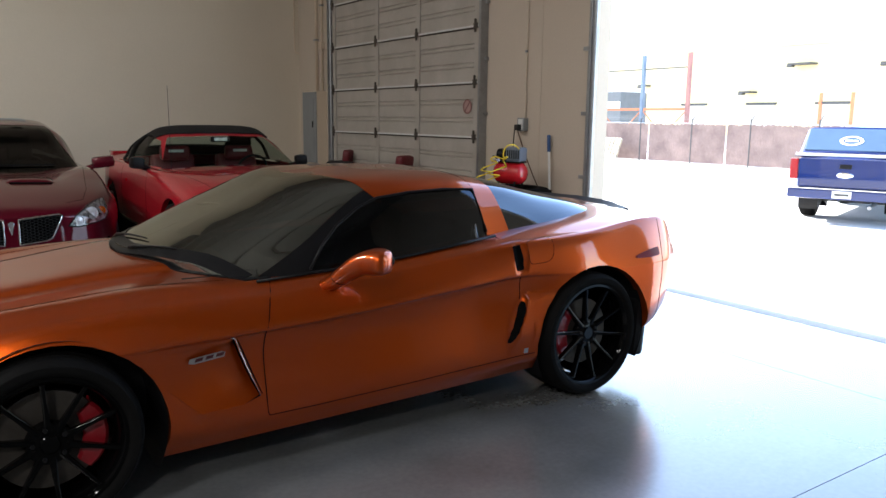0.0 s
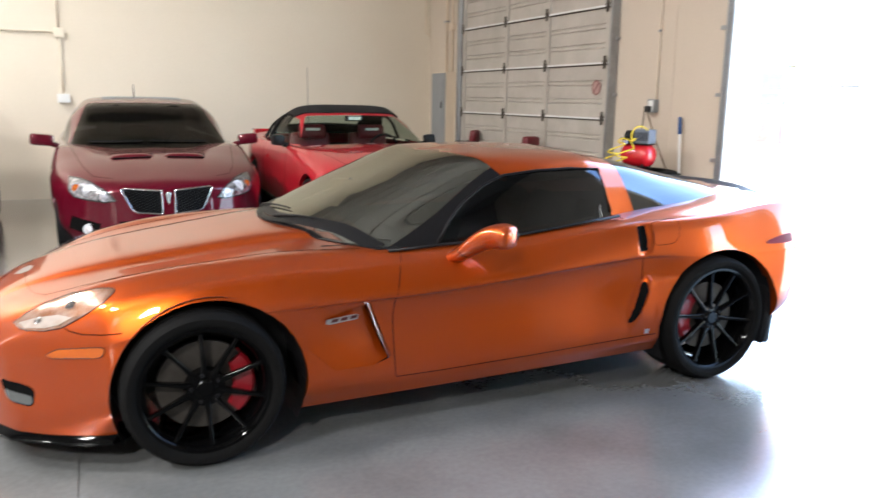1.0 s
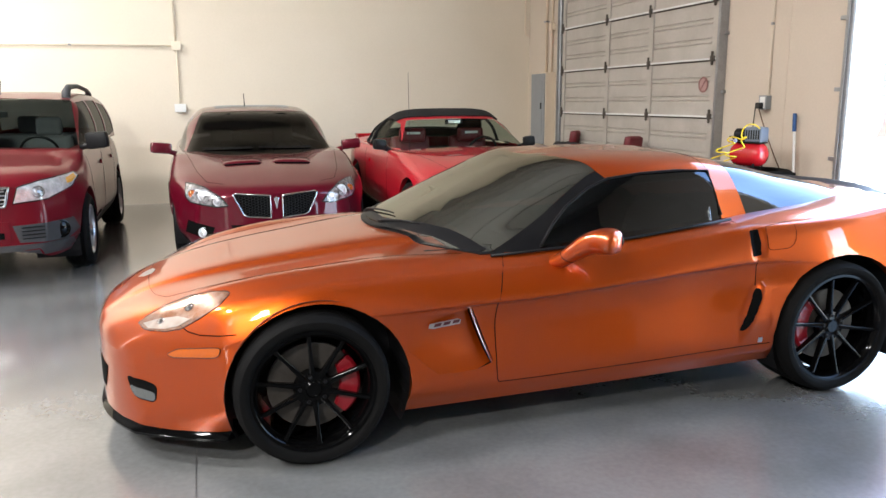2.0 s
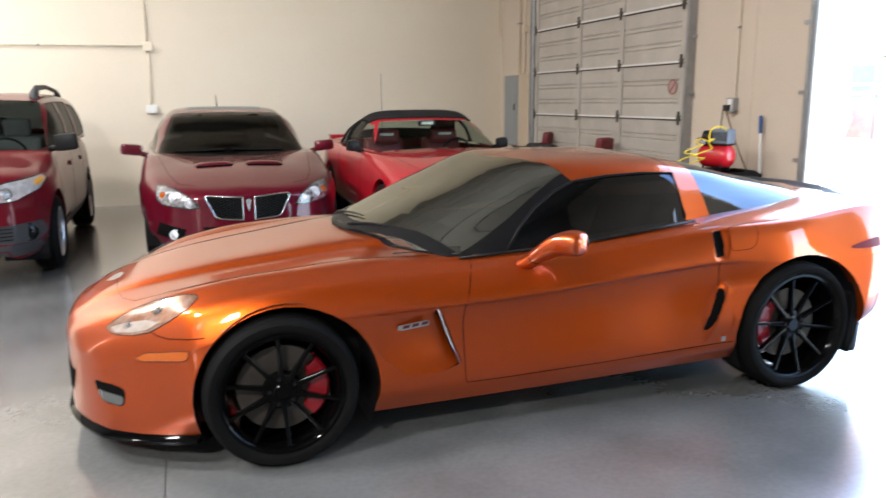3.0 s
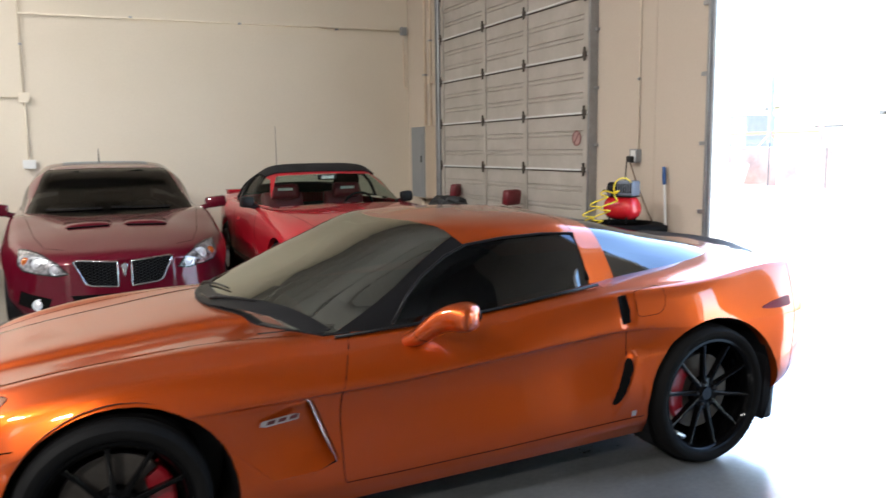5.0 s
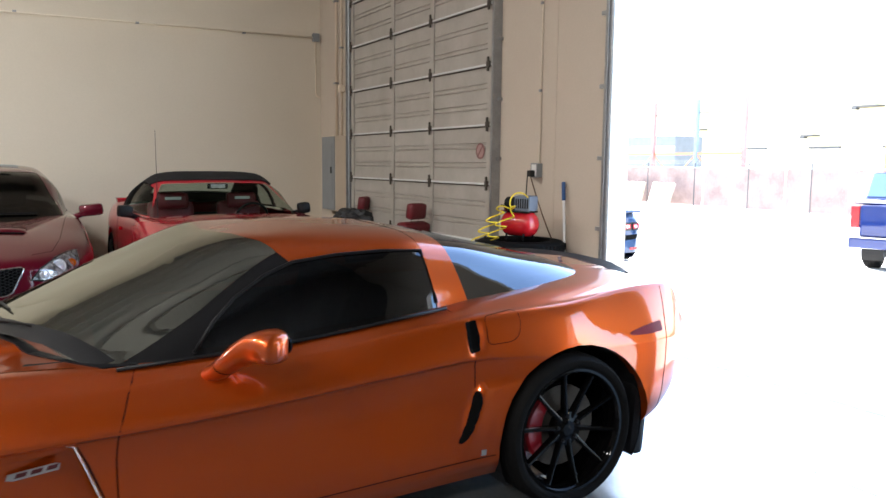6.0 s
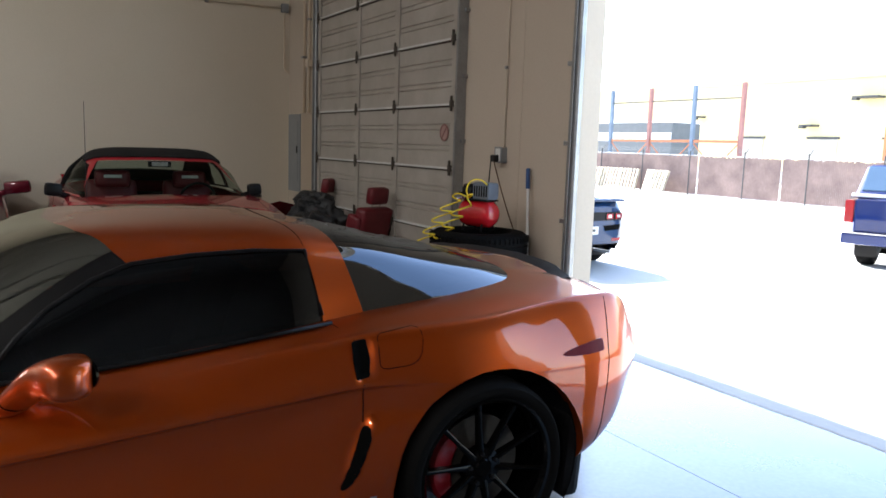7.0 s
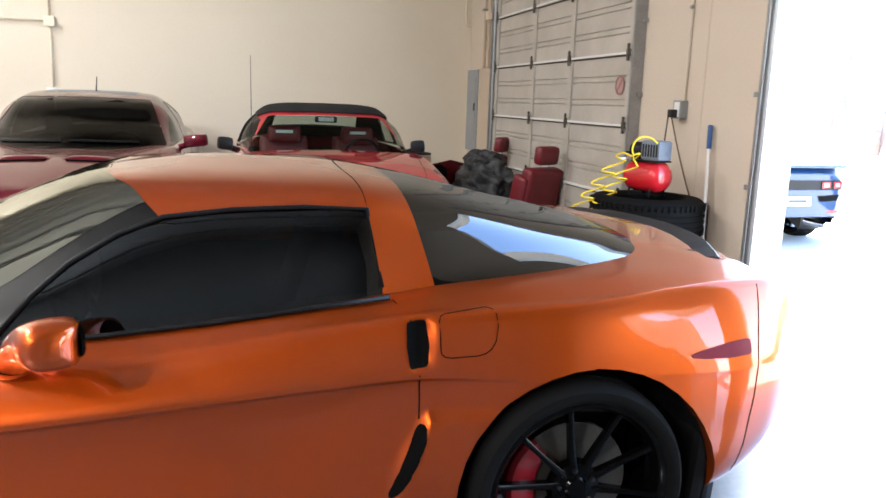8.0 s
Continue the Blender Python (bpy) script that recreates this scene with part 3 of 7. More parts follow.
    part("brake_disc", bm, M["steel"], parent, "grey cross-drilled brake disc")
    if caliper is not None:
        bm = bmesh.new()
        n = 9
        rows = []
        for k in range(n + 1):
            a = caliper + (k / n - 0.5) * 1.45
            e = 0.012 * (abs(k / n - 0.5) * 2) ** 3
            inner, outer = disc * 0.62 + e, disc * 1.1 - e
            yy = hub - 0.028
            rows.append([bm.verts.new(place @ Vector((r * math.cos(a), q, r * math.sin(a)))) for r, q in ((inner, yy - 0.01), (inner + 0.012, yy), (outer - 0.012, yy), (outer, yy - 0.012), (outer, yy - 0.09), (inner, yy - 0.02))])
        for p, q in zip(rows, rows[1:]):
            for j in range(6):
                bm.faces.new((p[j], p[(j + 1) % 6], q[(j + 1) % 6], q[j]))
        bm.faces.new(rows[0])
        bm.faces.new(rows[-1])
        part("brake_caliper", bm, M["caliper"], parent, "bright red brake caliper", smooth=True, angle=40)
    return rim


def well(parent, x, z, r, side, y_out, depth=0.36):
    """The black liner of a wheel arch: half a drum, closed on the inside."""
    bm = bmesh.new()
    prof = [(r, y_out), (r, y_out - depth), (0.02, y_out - depth)]
    rows = []
    for k in range(29):
        a = math.radians(-28 + 236 * k / 28)
        rows.append([bm.verts.new((x + q * math.cos(a), side * y, z + q * math.sin(a))) for q, y in prof])
    for p, q in zip(rows, rows[1:]):
        for j in range(2):
            bm.faces.new((p[j], p[j + 1], q[j + 1], q[j]))
    return part("wheel_arch_liner", bm, M["black"], parent, "black plastic arch liner")


# ---- orange sports coupe ----
def sports_coupe():
    car = empty("sports_coupe", pose(0, 0, 0), "glossy orange metallic low sports coupe with black wheels and tinted glass", "car")
    P0 = ([(-2.23, .64), (-2.1, .745), (-1.75, .83), (-1.3, .84), (-.9, .86), (.8, .86), (1.3, .87), (1.85, .80), (2.22, .67)],
          [(-2.23, .165), (-2.215, .16), (-2.15, .158), (-1.7, .16), (-.9, .165), (.9, .19), (1.7, .22), (1.9, .26), (2.14, .36), (2.22, .50)])
    P1 = ([(-2.23, .67), (-2.1, .77), (-1.75, .885), (-1.3, .925), (-.9, .92), (-.5, .903), (.5, .905), (.8, .915), (1.3, .965), (1.75, .955), (2.0, .89), (2.22, .77)],
          [(-2.23, .235), (-2.215, .235), (-2.15, .245), (-1.7, .27), (.9, .29), (1.7, .34), (2.1, .45), (2.22, .55)])
    P2 = ([(-2.23, .64), (-2.1, .75), (-1.75, .89), (-1.3, .93), (-.9, .897), (-.5, .872), (.5, .868), (.85, .898), (1.3, .962), (1.75, .962), (2.0, .918), (2.22, .81)],
          [(-2.23, .345), (-2.215, .35), (-2.15, .365), (-1.7, .42), (-.9, .46), (-.5, .515), (.5, .57), (.85, .59), (1.3, .57), (1.75, .54), (2.1, .58), (2.22, .62)])
    P2b = ([(-2.23, .632), (-2.1, .742), (-1.75, .868), (-1.3, .918), (-.9, .906), (-.5, .889), (.6, .886), (.85, .901), (1.3, .952), (1.75, .952), (2.0, .918), (2.22, .822)],
           [(-2.23, .395), (-2.215, .41), (-2.15, .445), (-1.7, .53), (-1.3, .60), (-.9, .612), (-.5, .617), (.6, .684), (.85, .70), (1.3, .68), (1.75, .68), (2.1, .68), (2.22, .68)])
    P3 = ([(-2.23, .63), (-2.1, .74), (-1.75, .865), (-1.3, .915), (-.9, .915), (-.5, .91), (.6, .908), (.85, .912), (1.3, .950), (1.75, .950), (2.0, .916), (2.22, .82)],
          [(-2.23, .42), (-2.215, .435), (-2.15, .47), (-1.7, .55), (-1.3, .62), (-.9, .628), (-.5, .632), (.6, .70), (.85, .715), (1.3, .70), (1.75, .70), (2.1, .70), (2.22, .70)])
    P4 = ([(-2.23, .58), (-2.1, .69), (-1.75, .80), (-1.3, .86), (-.9, .85), (-.5, .835), (0, .828), (.6, .845), (.85, .870), (1.3, .900), (1.6, .870), (1.8, .855), (2.0, .825), (2.12, .79), (2.22, .755)],
          [(-2.23, .46), (-2.215, .50), (-2.15, .545), (-2.0, .60), (-1.7, .675), (-1.3, .74), (-.9, .755), (-.5, .75), (0, .77), (.6, .842), (.85, .870), (1.3, .894), (1.6, .930), (1.8, .944), (2.0, .938), (2.12, .905), (2.22, .815)])
    P5 = ([(-2.23, .43), (-2.1, .55), (-1.7, .67), (-1.3, .72), (-.9, .735), (-.5, .755), (0, .75), (.77, .73), (.92, .715), (1.3, .745), (1.75, .74), (2.05, .715), (2.22, .66)],
          [(-2.23, .48), (-2.215, .525), (-2.15, .575), (-2.0, .645), (-1.7, .738), (-1.3, .798), (-.9, .815), (-.5, .803), (0, .822), (.4, .86), (.77, .897), (.92, .914), (1.3, .938), (1.6, .953), (1.85, .957), (2.1, .918), (2.22, .84)])
    P5b = ([(-2.23, .32), (-2.1, .45), (-1.7, .57), (-1.3, .61), (-.9, .62), (-.5, .62), (1.3, .6), (2.22, .52)],
           [(-2.23, .488), (-2.215, .532), (-2.15, .585), (-2.0, .652), (-1.7, .727), (-1.3, .784), (-.9, .818), (-.5, .82), (.4, .87), (1.3, .945), (1.6, .966), (1.85, .972), (2.1, .932), (2.22, .85)])
    P6a = ([(-2.23, .25), (-2.0, .30), (-1.7, .36), (-1.3, .405), (-.9, .45), (-.6, .48), (2.22, .46)],
           [(-2.23, .4925), (-2.215, .537), (-2.15, .591), (-2.0, .662), (-1.7, .727), (-1.3, .782), (-.9, .826), (-.6, .84), (1.3, .95), (1.75, .98), (2.0, .958), (2.12, .928), (2.22, .857)])
    P6 = ([(-2.23, .21), (-2.0, .26), (-1.7, .32), (-1.3, .365), (-.9, .41), (-.6, .44), (2.22, .40)],
          [(-2.23, .496), (-2.215, .541), (-2.15, .598), (-2.0, .673), (-1.7, .747), (-1.3, .806), (-.9, .852), (-.6, .866), (1.3, .955), (1.75, .985), (2.0, .965), (2.12, .93), (2.22, .86)])
    P7 = ([(-2.23, 0), (2.22, 0)],
          [(-2.23, .50), (-2.215, .548), (-2.15, .605), (-2.0, .68), (-1.7, .755), (-1.3, .815), (-.9, .87), (-.6, .88), (1.3, .95), (1.75, .985), (2.0, .98), (2.12, .945), (2.22, .87)])
    # a crisp shoulder along the rear fender: a line close inside the shoulder line
    lean = smooth_curve([(-2.23, .35), (1.2, .3), (1.6, .13), (2.22, .13)])
    f4, f5 = [smooth_curve(c) for c in P4], [smooth_curve(c) for c in P5]
    P4b = tuple([(x, f4[j](x) + (f5[j](x) - f4[j](x)) * lean(x) * (1, 1.25)[j]) for x in [-2.23 + 4.45 * k / 40 for k in range(41)]] for j in range(2))
    per = 6
    st = sorted(spread(-2.23, 2.22, 130, 0.55) + [.735 + .011 * k for k in range(17)])
    bm = loft([P0, P1, P2, P2b, P3, P4, P4b, P5, P5b, P6a, P6, P7], st, [(-2.23, .47), (-2.1, .35), (-1.9, .19), (-1.65, .03), (-1.4, 0), (1.7, 0), (1.95, -.03), (2.22, -.10)], per, power=2.7)
    # the cabin is open under the glass
    bmesh.ops.delete(bm, geom=[f for f in bm.faces if -0.55 < f.calc_center_median().x < 1.6 and abs(f.calc_center_median().y) < 0.66 - 0.3 * max(0, f.calc_center_median().x - 0.95) and f.normal.z > 0.5], context="FACES")
    for side in (-1, 1):
        arch(bm, -1.307, 0.315, 0.388, side, 0.06, 0.955)
        arch(bm, 1.352, 0.335, 0.408, side, 0.06, 0.95)
    # rear quarter: it stands proud behind the brake scoop's mouth, and dips in behind the door handle
    for v in bm.verts:
        side = 1 if v.co.y > 0 else -1
        x, z = v.co.x, v.co.z
        if abs(v.co.y) < 0.7 or not 0.7 < x < 1.2:
            continue
        d = x - (.862 - (.575 - z) * .435)
        off = max(0, 1 + d / .022) if d < 0 else max(0, 1 - d / .30)
        fade = min(max((.612 - z) / .022, 0), 1) * min(max((z - .33) / .07, 0), 1)
        v.co.y += side * .030 * off * fade
        dip = min(max((.890 - x) / .040, 0), 1) if x > .832 else max(0, 1 - (.832 - x) / .022)
        v.co.y -= side * .020 * dip * min(max((.872 - z) / .02, 0), 1) * min(max((z - .735) / .02, 0), 1)
    bmesh.ops.recalc_face_normals(bm, faces=bm.faces)
    tree = surface(bm)
    # fender panels that sink towards the side vents
    for side in (-1, 1):
        f = cut(bm, [(-.95, .606), (-.80, .607), (-.652, .612), (-.548, .352), (-.62, .33), (-.80, .33), (-.93, .45)], "y", lambda c, n: c.y * side > 0.6)
        nb = take(bm, f)
        for v in nb.verts:
            t = min(max((v.co.x + .95) / .38, 0), 1)
            w = min(max((v.co.z - .33) / .06, 0), 1)
            v.co.y -= side * 0.045 * t ** 1.2 * w
        part("vent_panel", nb, M["orange"], car, smooth=True)
        ledge = bmesh.new()
        rows = []
        for k in range(17):
            x = -.95 + .298 * k / 16
            z = .606 + .006 * max(0, (x + .80) / .148)
            p = on(tree, "y", x, z, side)[0]
            d = 0.045 * min(max((x + .95) / .38, 0), 1) ** 1.2
            rows.append([ledge.verts.new(q) for q in (p, p - Vector((0, side * (d + .004), .004)))])
        for p, q in zip(rows, rows[1:]):
            ledge.faces.new((p[0], q[0], q[1], p[1]))
        part("vent_ledge", ledge, M["orange"], car, smooth=True)
    part("body", bm, M["orange"], car, smooth=True, angle=50)

    # greenhouse: roof, glass and pillars
    Q0 = ([(-.9, .735), (-.45, .745), (-.06, .742), (.3, .735), (.6, .725), (.92, .69), (1.3, .665), (1.6, .61), (1.85, .50)],
          [(-.9, .795), (-.45, .81), (-.06, .845), (.3, .872), (.6, .893), (.92, .91), (1.3, .938), (1.6, .955), (1.85, .945)])
    Q1 = ([(-.9, .715), (-.45, .715), (-.06, .685), (.3, .68), (.6, .675), (.92, .648), (1.3, .60), (1.6, .54), (1.85, .44)],
          [(-.9, .80), (-.45, .89), (-.06, 1.0), (.3, 1.03), (.6, 1.045), (.92, 1.025), (1.3, .997), (1.6, .985), (1.85, .95)])
    Q2 = ([(-.9, .685), (-.45, .665), (-.06, .60), (.3, .60), (.6, .60), (.92, .585), (1.3, .525), (1.6, .465), (1.85, .38)],
          [(-.9, .815), (-.45, .96), (-.06, 1.13), (.3, 1.155), (.6, 1.16), (.92, 1.122), (1.3, 1.052), (1.6, 1.01), (1.85, .955)])
    Q3 = ([(-.9, .56), (-.45, .55), (-.06, .50), (.3, .47), (.92, .485), (1.3, .43), (1.85, .29)],
          [(-.9, .880), (-.45, 1.070), (-.06, 1.200), (.3, 1.21), (.6, 1.207), (.92, 1.165), (1.3, 1.085), (1.6, 1.028), (1.85, .962)])
    Q4 = ([(-.9, 0), (1.85, 0)],
          [(-.9, .885), (-.45, 1.065), (-.06, 1.21), (.3, 1.246), (.6, 1.238), (.92, 1.195), (1.3, 1.112), (1.6, 1.048), (1.85, .97)])
    g = loft([Q0, Q1, Q2, Q3, Q4], spread(-.9, 1.85, 64, 0.3), [(-.9, .40), (-.45, .36), (-.06, .31), (.3, .2), (.6, .08), (.85, 0), (1.85, 0)], 6, 0.75, 2.0)
    bmesh.ops.delete(g, geom=[f for f in g.faces if len(f.verts) > 4], context="FACES")
    gtree = surface(g)
    screen = [(-1.2, -.72), (-.52, -.72), (-.2, -.655), (.115, -.575), (.02, -.45), (-.03, -.28), (-.06, 0), (-.03, .28), (.02, .45), (.115, .575), (-.2, .655), (-.52, .72), (-1.2, .72)]
    f = cut(g, screen, "z", lambda c, n: True)
    part("windscreen", take(g, f), M["screen"], car, "dark tinted raked windscreen", smooth=True)
    # black band printed along the foot of the windscreen
    foot = []
    for k in range(29):
        y = -.70 + .05 * k
        for j in range(60):
            x = -1.1 + .01 * j
            top, low = on(gtree, "z", x, y, 1)[0], on(tree, "z", x, y, 1)[0]
            if top is not None and (low is None or top.z > low.z - .004):
                foot.append((x, y))
                break
    bands = [[on(gtree, "z", x + d, y, 1)[0] for d in (.0, .022, .044)] for x, y in foot]
    for row in bands:
        row.insert(0, row[0] - Vector((.03, 0, .014)))
    band = bmesh.new()
    rows = [[band.verts.new(p + Vector((0, 0, .003))) for p in row] for row in bands if all(p is not None for p in row)]
    for p, q in zip(rows, rows[1:]):
        for j in range(3):
            band.faces.new((p[j], p[j + 1], q[j + 1], q[j]))
    part("screen_band", band, M["black"], car, "black band along the foot of the windscreen", smooth=True)
    win = [(-.245, .80), (-.24, .828), (-.16, .925), (-.075, 1.0), (.05, 1.075), (.165, 1.118), (.35, 1.138), (.55, 1.145), (.735, 1.138), (.768, .92), (.77, .88), (.3, .845)]
    for side in (-1, 1):
        f = cut(g, win, "y", lambda c, n: c.y * side > 0.4)
        part("side_window", take(g, f, -0.006), M["tint"], car, "black-tinted frameless door glass", smooth=True)
    hatch = [(.845, 1.3), (.862, 1.165), (.93, .914), (1.25, .935), (1.55, .945), (1.9, .94), (1.9, 1.3)]
    f = cut(g, hatch, "y", lambda c, n: True)
    part("rear_hatch_glass", take(g, f, -0.003), M["hatch"], car, "large wraparound tinted hatch glass", smooth=True)
    pil = [(-1.6, -1.0), (.168, -1.0), (.168, -.625), (.115, -.575), (.02, -.45), (-.03, -.28), (-.06, 0), (-.03, .28), (.02, .45), (.115, .575), (.168, .625), (.168, 1.0), (-1.6, 1.0)]
    f = cut(g, pil, "z", lambda c, n: True)
    for side in (-1, 1):
        mine = [q for q in f if q.is_valid and q.calc_center_median().y * side > 0]
        part("windscreen_pillar", take(g, mine, -0.002), M["carbon"], car, "black windscreen pillar", smooth=True)
    rear = [f for f in g.faces if f.calc_center_median().x > 0.95]
    bmesh.ops.delete(g, geom=rear, context="FACES")
    part("roof", g, M["orange"], car, smooth=True, angle=50)
    # window rubber
    for side in (-1, 1):
        edge = [(p[0], p[1]) for p in win[1:10]]
        pts = [on(gtree, "y", a, b, side)[0] for a, b in edge]
        part("window_seal", tube(bmesh.new(), [p for p in pts if p is not None], 0.007, 6), M["black"], car, "black rubber window seal", smooth=True)
        low = [Vector((x, side * 0.762, z)) for x, z in ((-.5, .806), (-.24, .818), (0, .826), (.3, .852), (.55, .88), (.78, .905))]
        part("window_seal", tube(bmesh.new(), low, 0.008, 6), M["black"], car, "black rubber window seal", smooth=True)
    return car, tree, gtree


car, tree, gtree = sports_coupe()
for side in (-1, 1):
    wheel(car, -1.335, side * 0.80, 0.325, side, 0.325, 0.275, 0.256, caliper=-0.05, turn=0.25, disc=0.185)
    wheel(car, 1.322, side * 0.80, 0.342, side, 0.342, 0.315, 0.276, caliper=3.0, turn=0.15, disc=0.185)
    well(car, -1.307, 0.315, 0.385, side, 0.895)
    well(car, 1.352, 0.335, 0.404, side, 0.925)




# ---- details of the orange coupe ----
def coupe_details():
    both = (-1, 1)
    for side in both:
        # door joint, fuel lid, bumper joints, sill line
        lines = [
            ("door_gap", [(-.445, .80), (-.475, .74), (-.512, .64), (-.522, .54), (-.522, .42), (-.522, .32), (-.519, .275), (-.510, .258), (-.3, .258), (.2, .268), (.6, .282), (.93, .298)]),
            ("fuel_lid_gap", [(.897, .79), (.897, .865), (.902, .876), (.915, .881), (.98, .888), (1.035, .893), (1.05, .891), (1.058, .88), (1.06, .85), (1.052, .81), (1.04, .79), (1.022, .777), (1.0, .771), (.925, .767), (.908, .770), (.899, .779), (.897, .79)]),
            ("bumper_gap", [(1.925, .93), (1.915, .85), (1.90, .75), (1.885, .6), (1.86, .45), (1.83, .36)]),
            ("front_bumper_gap", [(-1.845, .603), (-1.815, .582), (-1.77, .572), (-1.70, .575), (-1.63, .582)]),
            ("door_rear_gap", [(.842, .59), (.842, .66), (.838, .72), (.836, .80), (.818, .865), (.79, .895), (.77, .905)]),
        ]
        for name, pts in lines:
            part(name, seam(tree, pts, "y", side, 0.0019 if name == "fuel_lid_gap" else 0.0024), M["seam"], car, "thin dark panel gap", smooth=True)
    # bonnet joint from above
    for side in both:
        pts = [(-.62, side * .70), (-.9, side * .675), (-1.3, side * .645), (-1.6, side * .60), (-1.80, side * .545), (-1.90, side * .50), (-1.955, side * .40), (-1.985, side * .27), (-1.995, side * .12), (-1.997, 0)]
        part("bonnet_gap", seam(tree, pts, "z", 1, 0.0013), M["seam"], car, "thin dark panel gap", smooth=True)
    # roof hoop joint
    for side in both:
        pts = [(.735, side * .62), (.725, side * .5), (.705, side * .3), (.70, side * .1), (.70, 0)]
        part("roof_gap", seam(gtree, pts, "z", 1, 0.002), M["seam"], car, "thin dark panel gap", smooth=True)

    for side in both:
        # headlamp: pale bowl under a clear lens
        view = oblique((0.05, side * 0.96, 0.26))
        u, v, d = view
        out = [(-2.005, .636), (-1.985, .608), (-1.959, .597), (-1.90, .589), (-1.84, .595), (-1.764, .633), (-1.688, .679), (-1.645, .722), (-1.641, .732), (-1.66, .74), (-1.708, .743), (-1.794, .734), (-1.892, .704), (-1.966, .665)]
        lamp = [(u.dot(Vector((a, side * .76, b))), v.dot(Vector((a, side * .76, b)))) for a, b in out]
        hl = patch(tree, car, lamp, view, 1, M["lampbowl"], "headlamp", 0.001, "clear headlamp with an orange and silver inside", edge=0.002)
        inner = [(-1.985, .632), (-1.965, .607), (-1.90, .600), (-1.85, .607), (-1.80, .632), (-1.845, .648), (-1.92, .645)]
        patch(tree, hl, [(u.dot(Vector((a, side * .76, b))), v.dot(Vector((a, side * .76, b)))) for a, b in inner], view, 1, M["lampshine"], "reflector", 0.004, "bright reflector")
        patch(tree, hl, lamp, view, 1, M["lens"], "lens", 0.012, "clear lens", rim=0.012)
        for cx, cz, r in ((-1.915, .632, .018), (-1.80, .682, .02)):
            o3 = Vector((cx, side * .76, cz)) + d * 2
            p, no, _, _ = tree.ray_cast(o3, -d)
            if p is not None:
                q = Matrix.Translation(p + no * 0.002) @ no.to_track_quat("Y", "Z").to_matrix().to_4x4()
                part("projector", spin(bmesh.new(), [(0.0, 0.009), (r * .6, 0.006), (r * .8, 0.0), (r, 0.004), (r, -0.01), (0.0, -0.01)], 24, q, closed=False), M["chrome"], hl, "chrome projector", smooth=True, angle=40)
        patch(tree, car, rounded([(-1.905, .487), (-1.88, .475), (-1.72, .487), (-1.70, .498), (-1.692, .528), (-1.71, .53), (-1.86, .512)]), "y", side, M["amber"], "side_marker", 0.003, "amber side marker lamp", edge=0.0016)
        patch(tree, car, rounded([(-2.08, .372), (-2.055, .285), (-1.962, .270), (-1.952, .345), (-2.0, .362)], .025, 4), "y", side, M["dark"], "fog_lamp_opening", 0.002, "dark fog lamp opening")
        patch(tree, car, rounded([(-2.068, .335), (-2.052, .290), (-1.966, .276), (-1.960, .315)], .02, 4), "y", side, M["foglens"], "fog_lamp", 0.004, "smoked fog lamp lens")
        # side vent behind the front wheel: recessed, with a pale blade
        patch(tree, car, [(-.95, .612), (-.64, .625), (-.665, .60), (-.80, .594), (-.945, .596)], "y", side, M["orange"], "vent_recess", 0.0015, "recessed upper edge of the fender vent", rim=0.002)
        bm = bmesh.new()
        blade = [on(tree, "y", a, b, side) for a, b in ((-.668, .622), (-.648, .612), (-.62, .54), (-.585, .445), (-.548, .352))]
        tube(bm, [p + n * 0.004 for p, n in blade if p is not None], [0.0012, 0.0020, 0.0020, 0.0020, 0.001], 6)
        part("vent_blade", bm, M["chrome"], car, "thin bright vent edge", smooth=True)
        bm = bmesh.new()
        blade = [on(tree, "y", a + 0.011, b, side) for a, b in ((-.648, .606), (-.62, .54), (-.585, .445), (-.552, .36))]
        tube(bm, [p + n * 0.001 for p, n in blade if p is not None], [0.002, 0.0035, 0.0035, 0.0015], 6)
        part("vent_slot", bm, M["dark"], car, "black vent slot", smooth=True)
        # badge on the fender: plate with raised bars
        patch(tree, car, [(-.835, .537), (-.815, .532), (-.69, .542), (-.685, .561), (-.70, .566), (-.83, .555)], "y", side, M["silver"], "badge", 0.002, "silver fender badge with dark red bars", rim=0.003)
        for k in range(3):
            x = -.812 + .043 * k
            patch(tree, car, [(x, .540 + .0035 * k), (x + .030, .5425 + .0035 * k), (x + .036, .556 + .0035 * k), (x + .006, .5535 + .0035 * k)], "y", side, M["badgeink"], "badge_bar", 0.0045, "dark red raised bar", rim=0.003)
        # door handle recess and its pad, fuel lid, scoop, emblem, rear marker
        patch(tree, car, rounded([(.806, .862), (.860, .868), (.868, .80), (.862, .744), (.812, .738), (.803, .80)], .010), "y", side, M["dark"], "door_handle", 0.003, "black recessed door handle", rim=0.004)
        patch(tree, car, rounded([(.860, .582), (.858, .53), (.828, .46), (.792, .395), (.762, .372), (.754, .38), (.785, .44), (.818, .52), (.838, .577)], .02), "y", side, M["dark"], "rear_brake_scoop", 0.004, "black slotted brake scoop", rim=0.006)
        patch(tree, car, [(.862, .33), (.885, .33), (.885, .305), (.862, .305)], "y", side, M["silver"], "sill_emblem", 0.002, "small square silver emblem", rim=0.002)
        patch(tree, car, [(1.654, .742), (1.67, .750), (1.73, .764), (1.80, .776), (1.855, .781), (1.866, .776), (1.868, .740), (1.86, .734), (1.78, .730), (1.70, .731), (1.664, .735)], "y", side, M["marker"], "rear_side_marker", 0.004, "dark red side marker lamp")
        # flap behind the rear wheel
        bm = boxed(-0.045, 0.045, -0.13, 0.13, 0, 0.36, bevel=0.03)
        for v in bm.verts:
            v.co = pose(1.742, side * 0.79, 0.14, 0, 5, 0) @ v.co
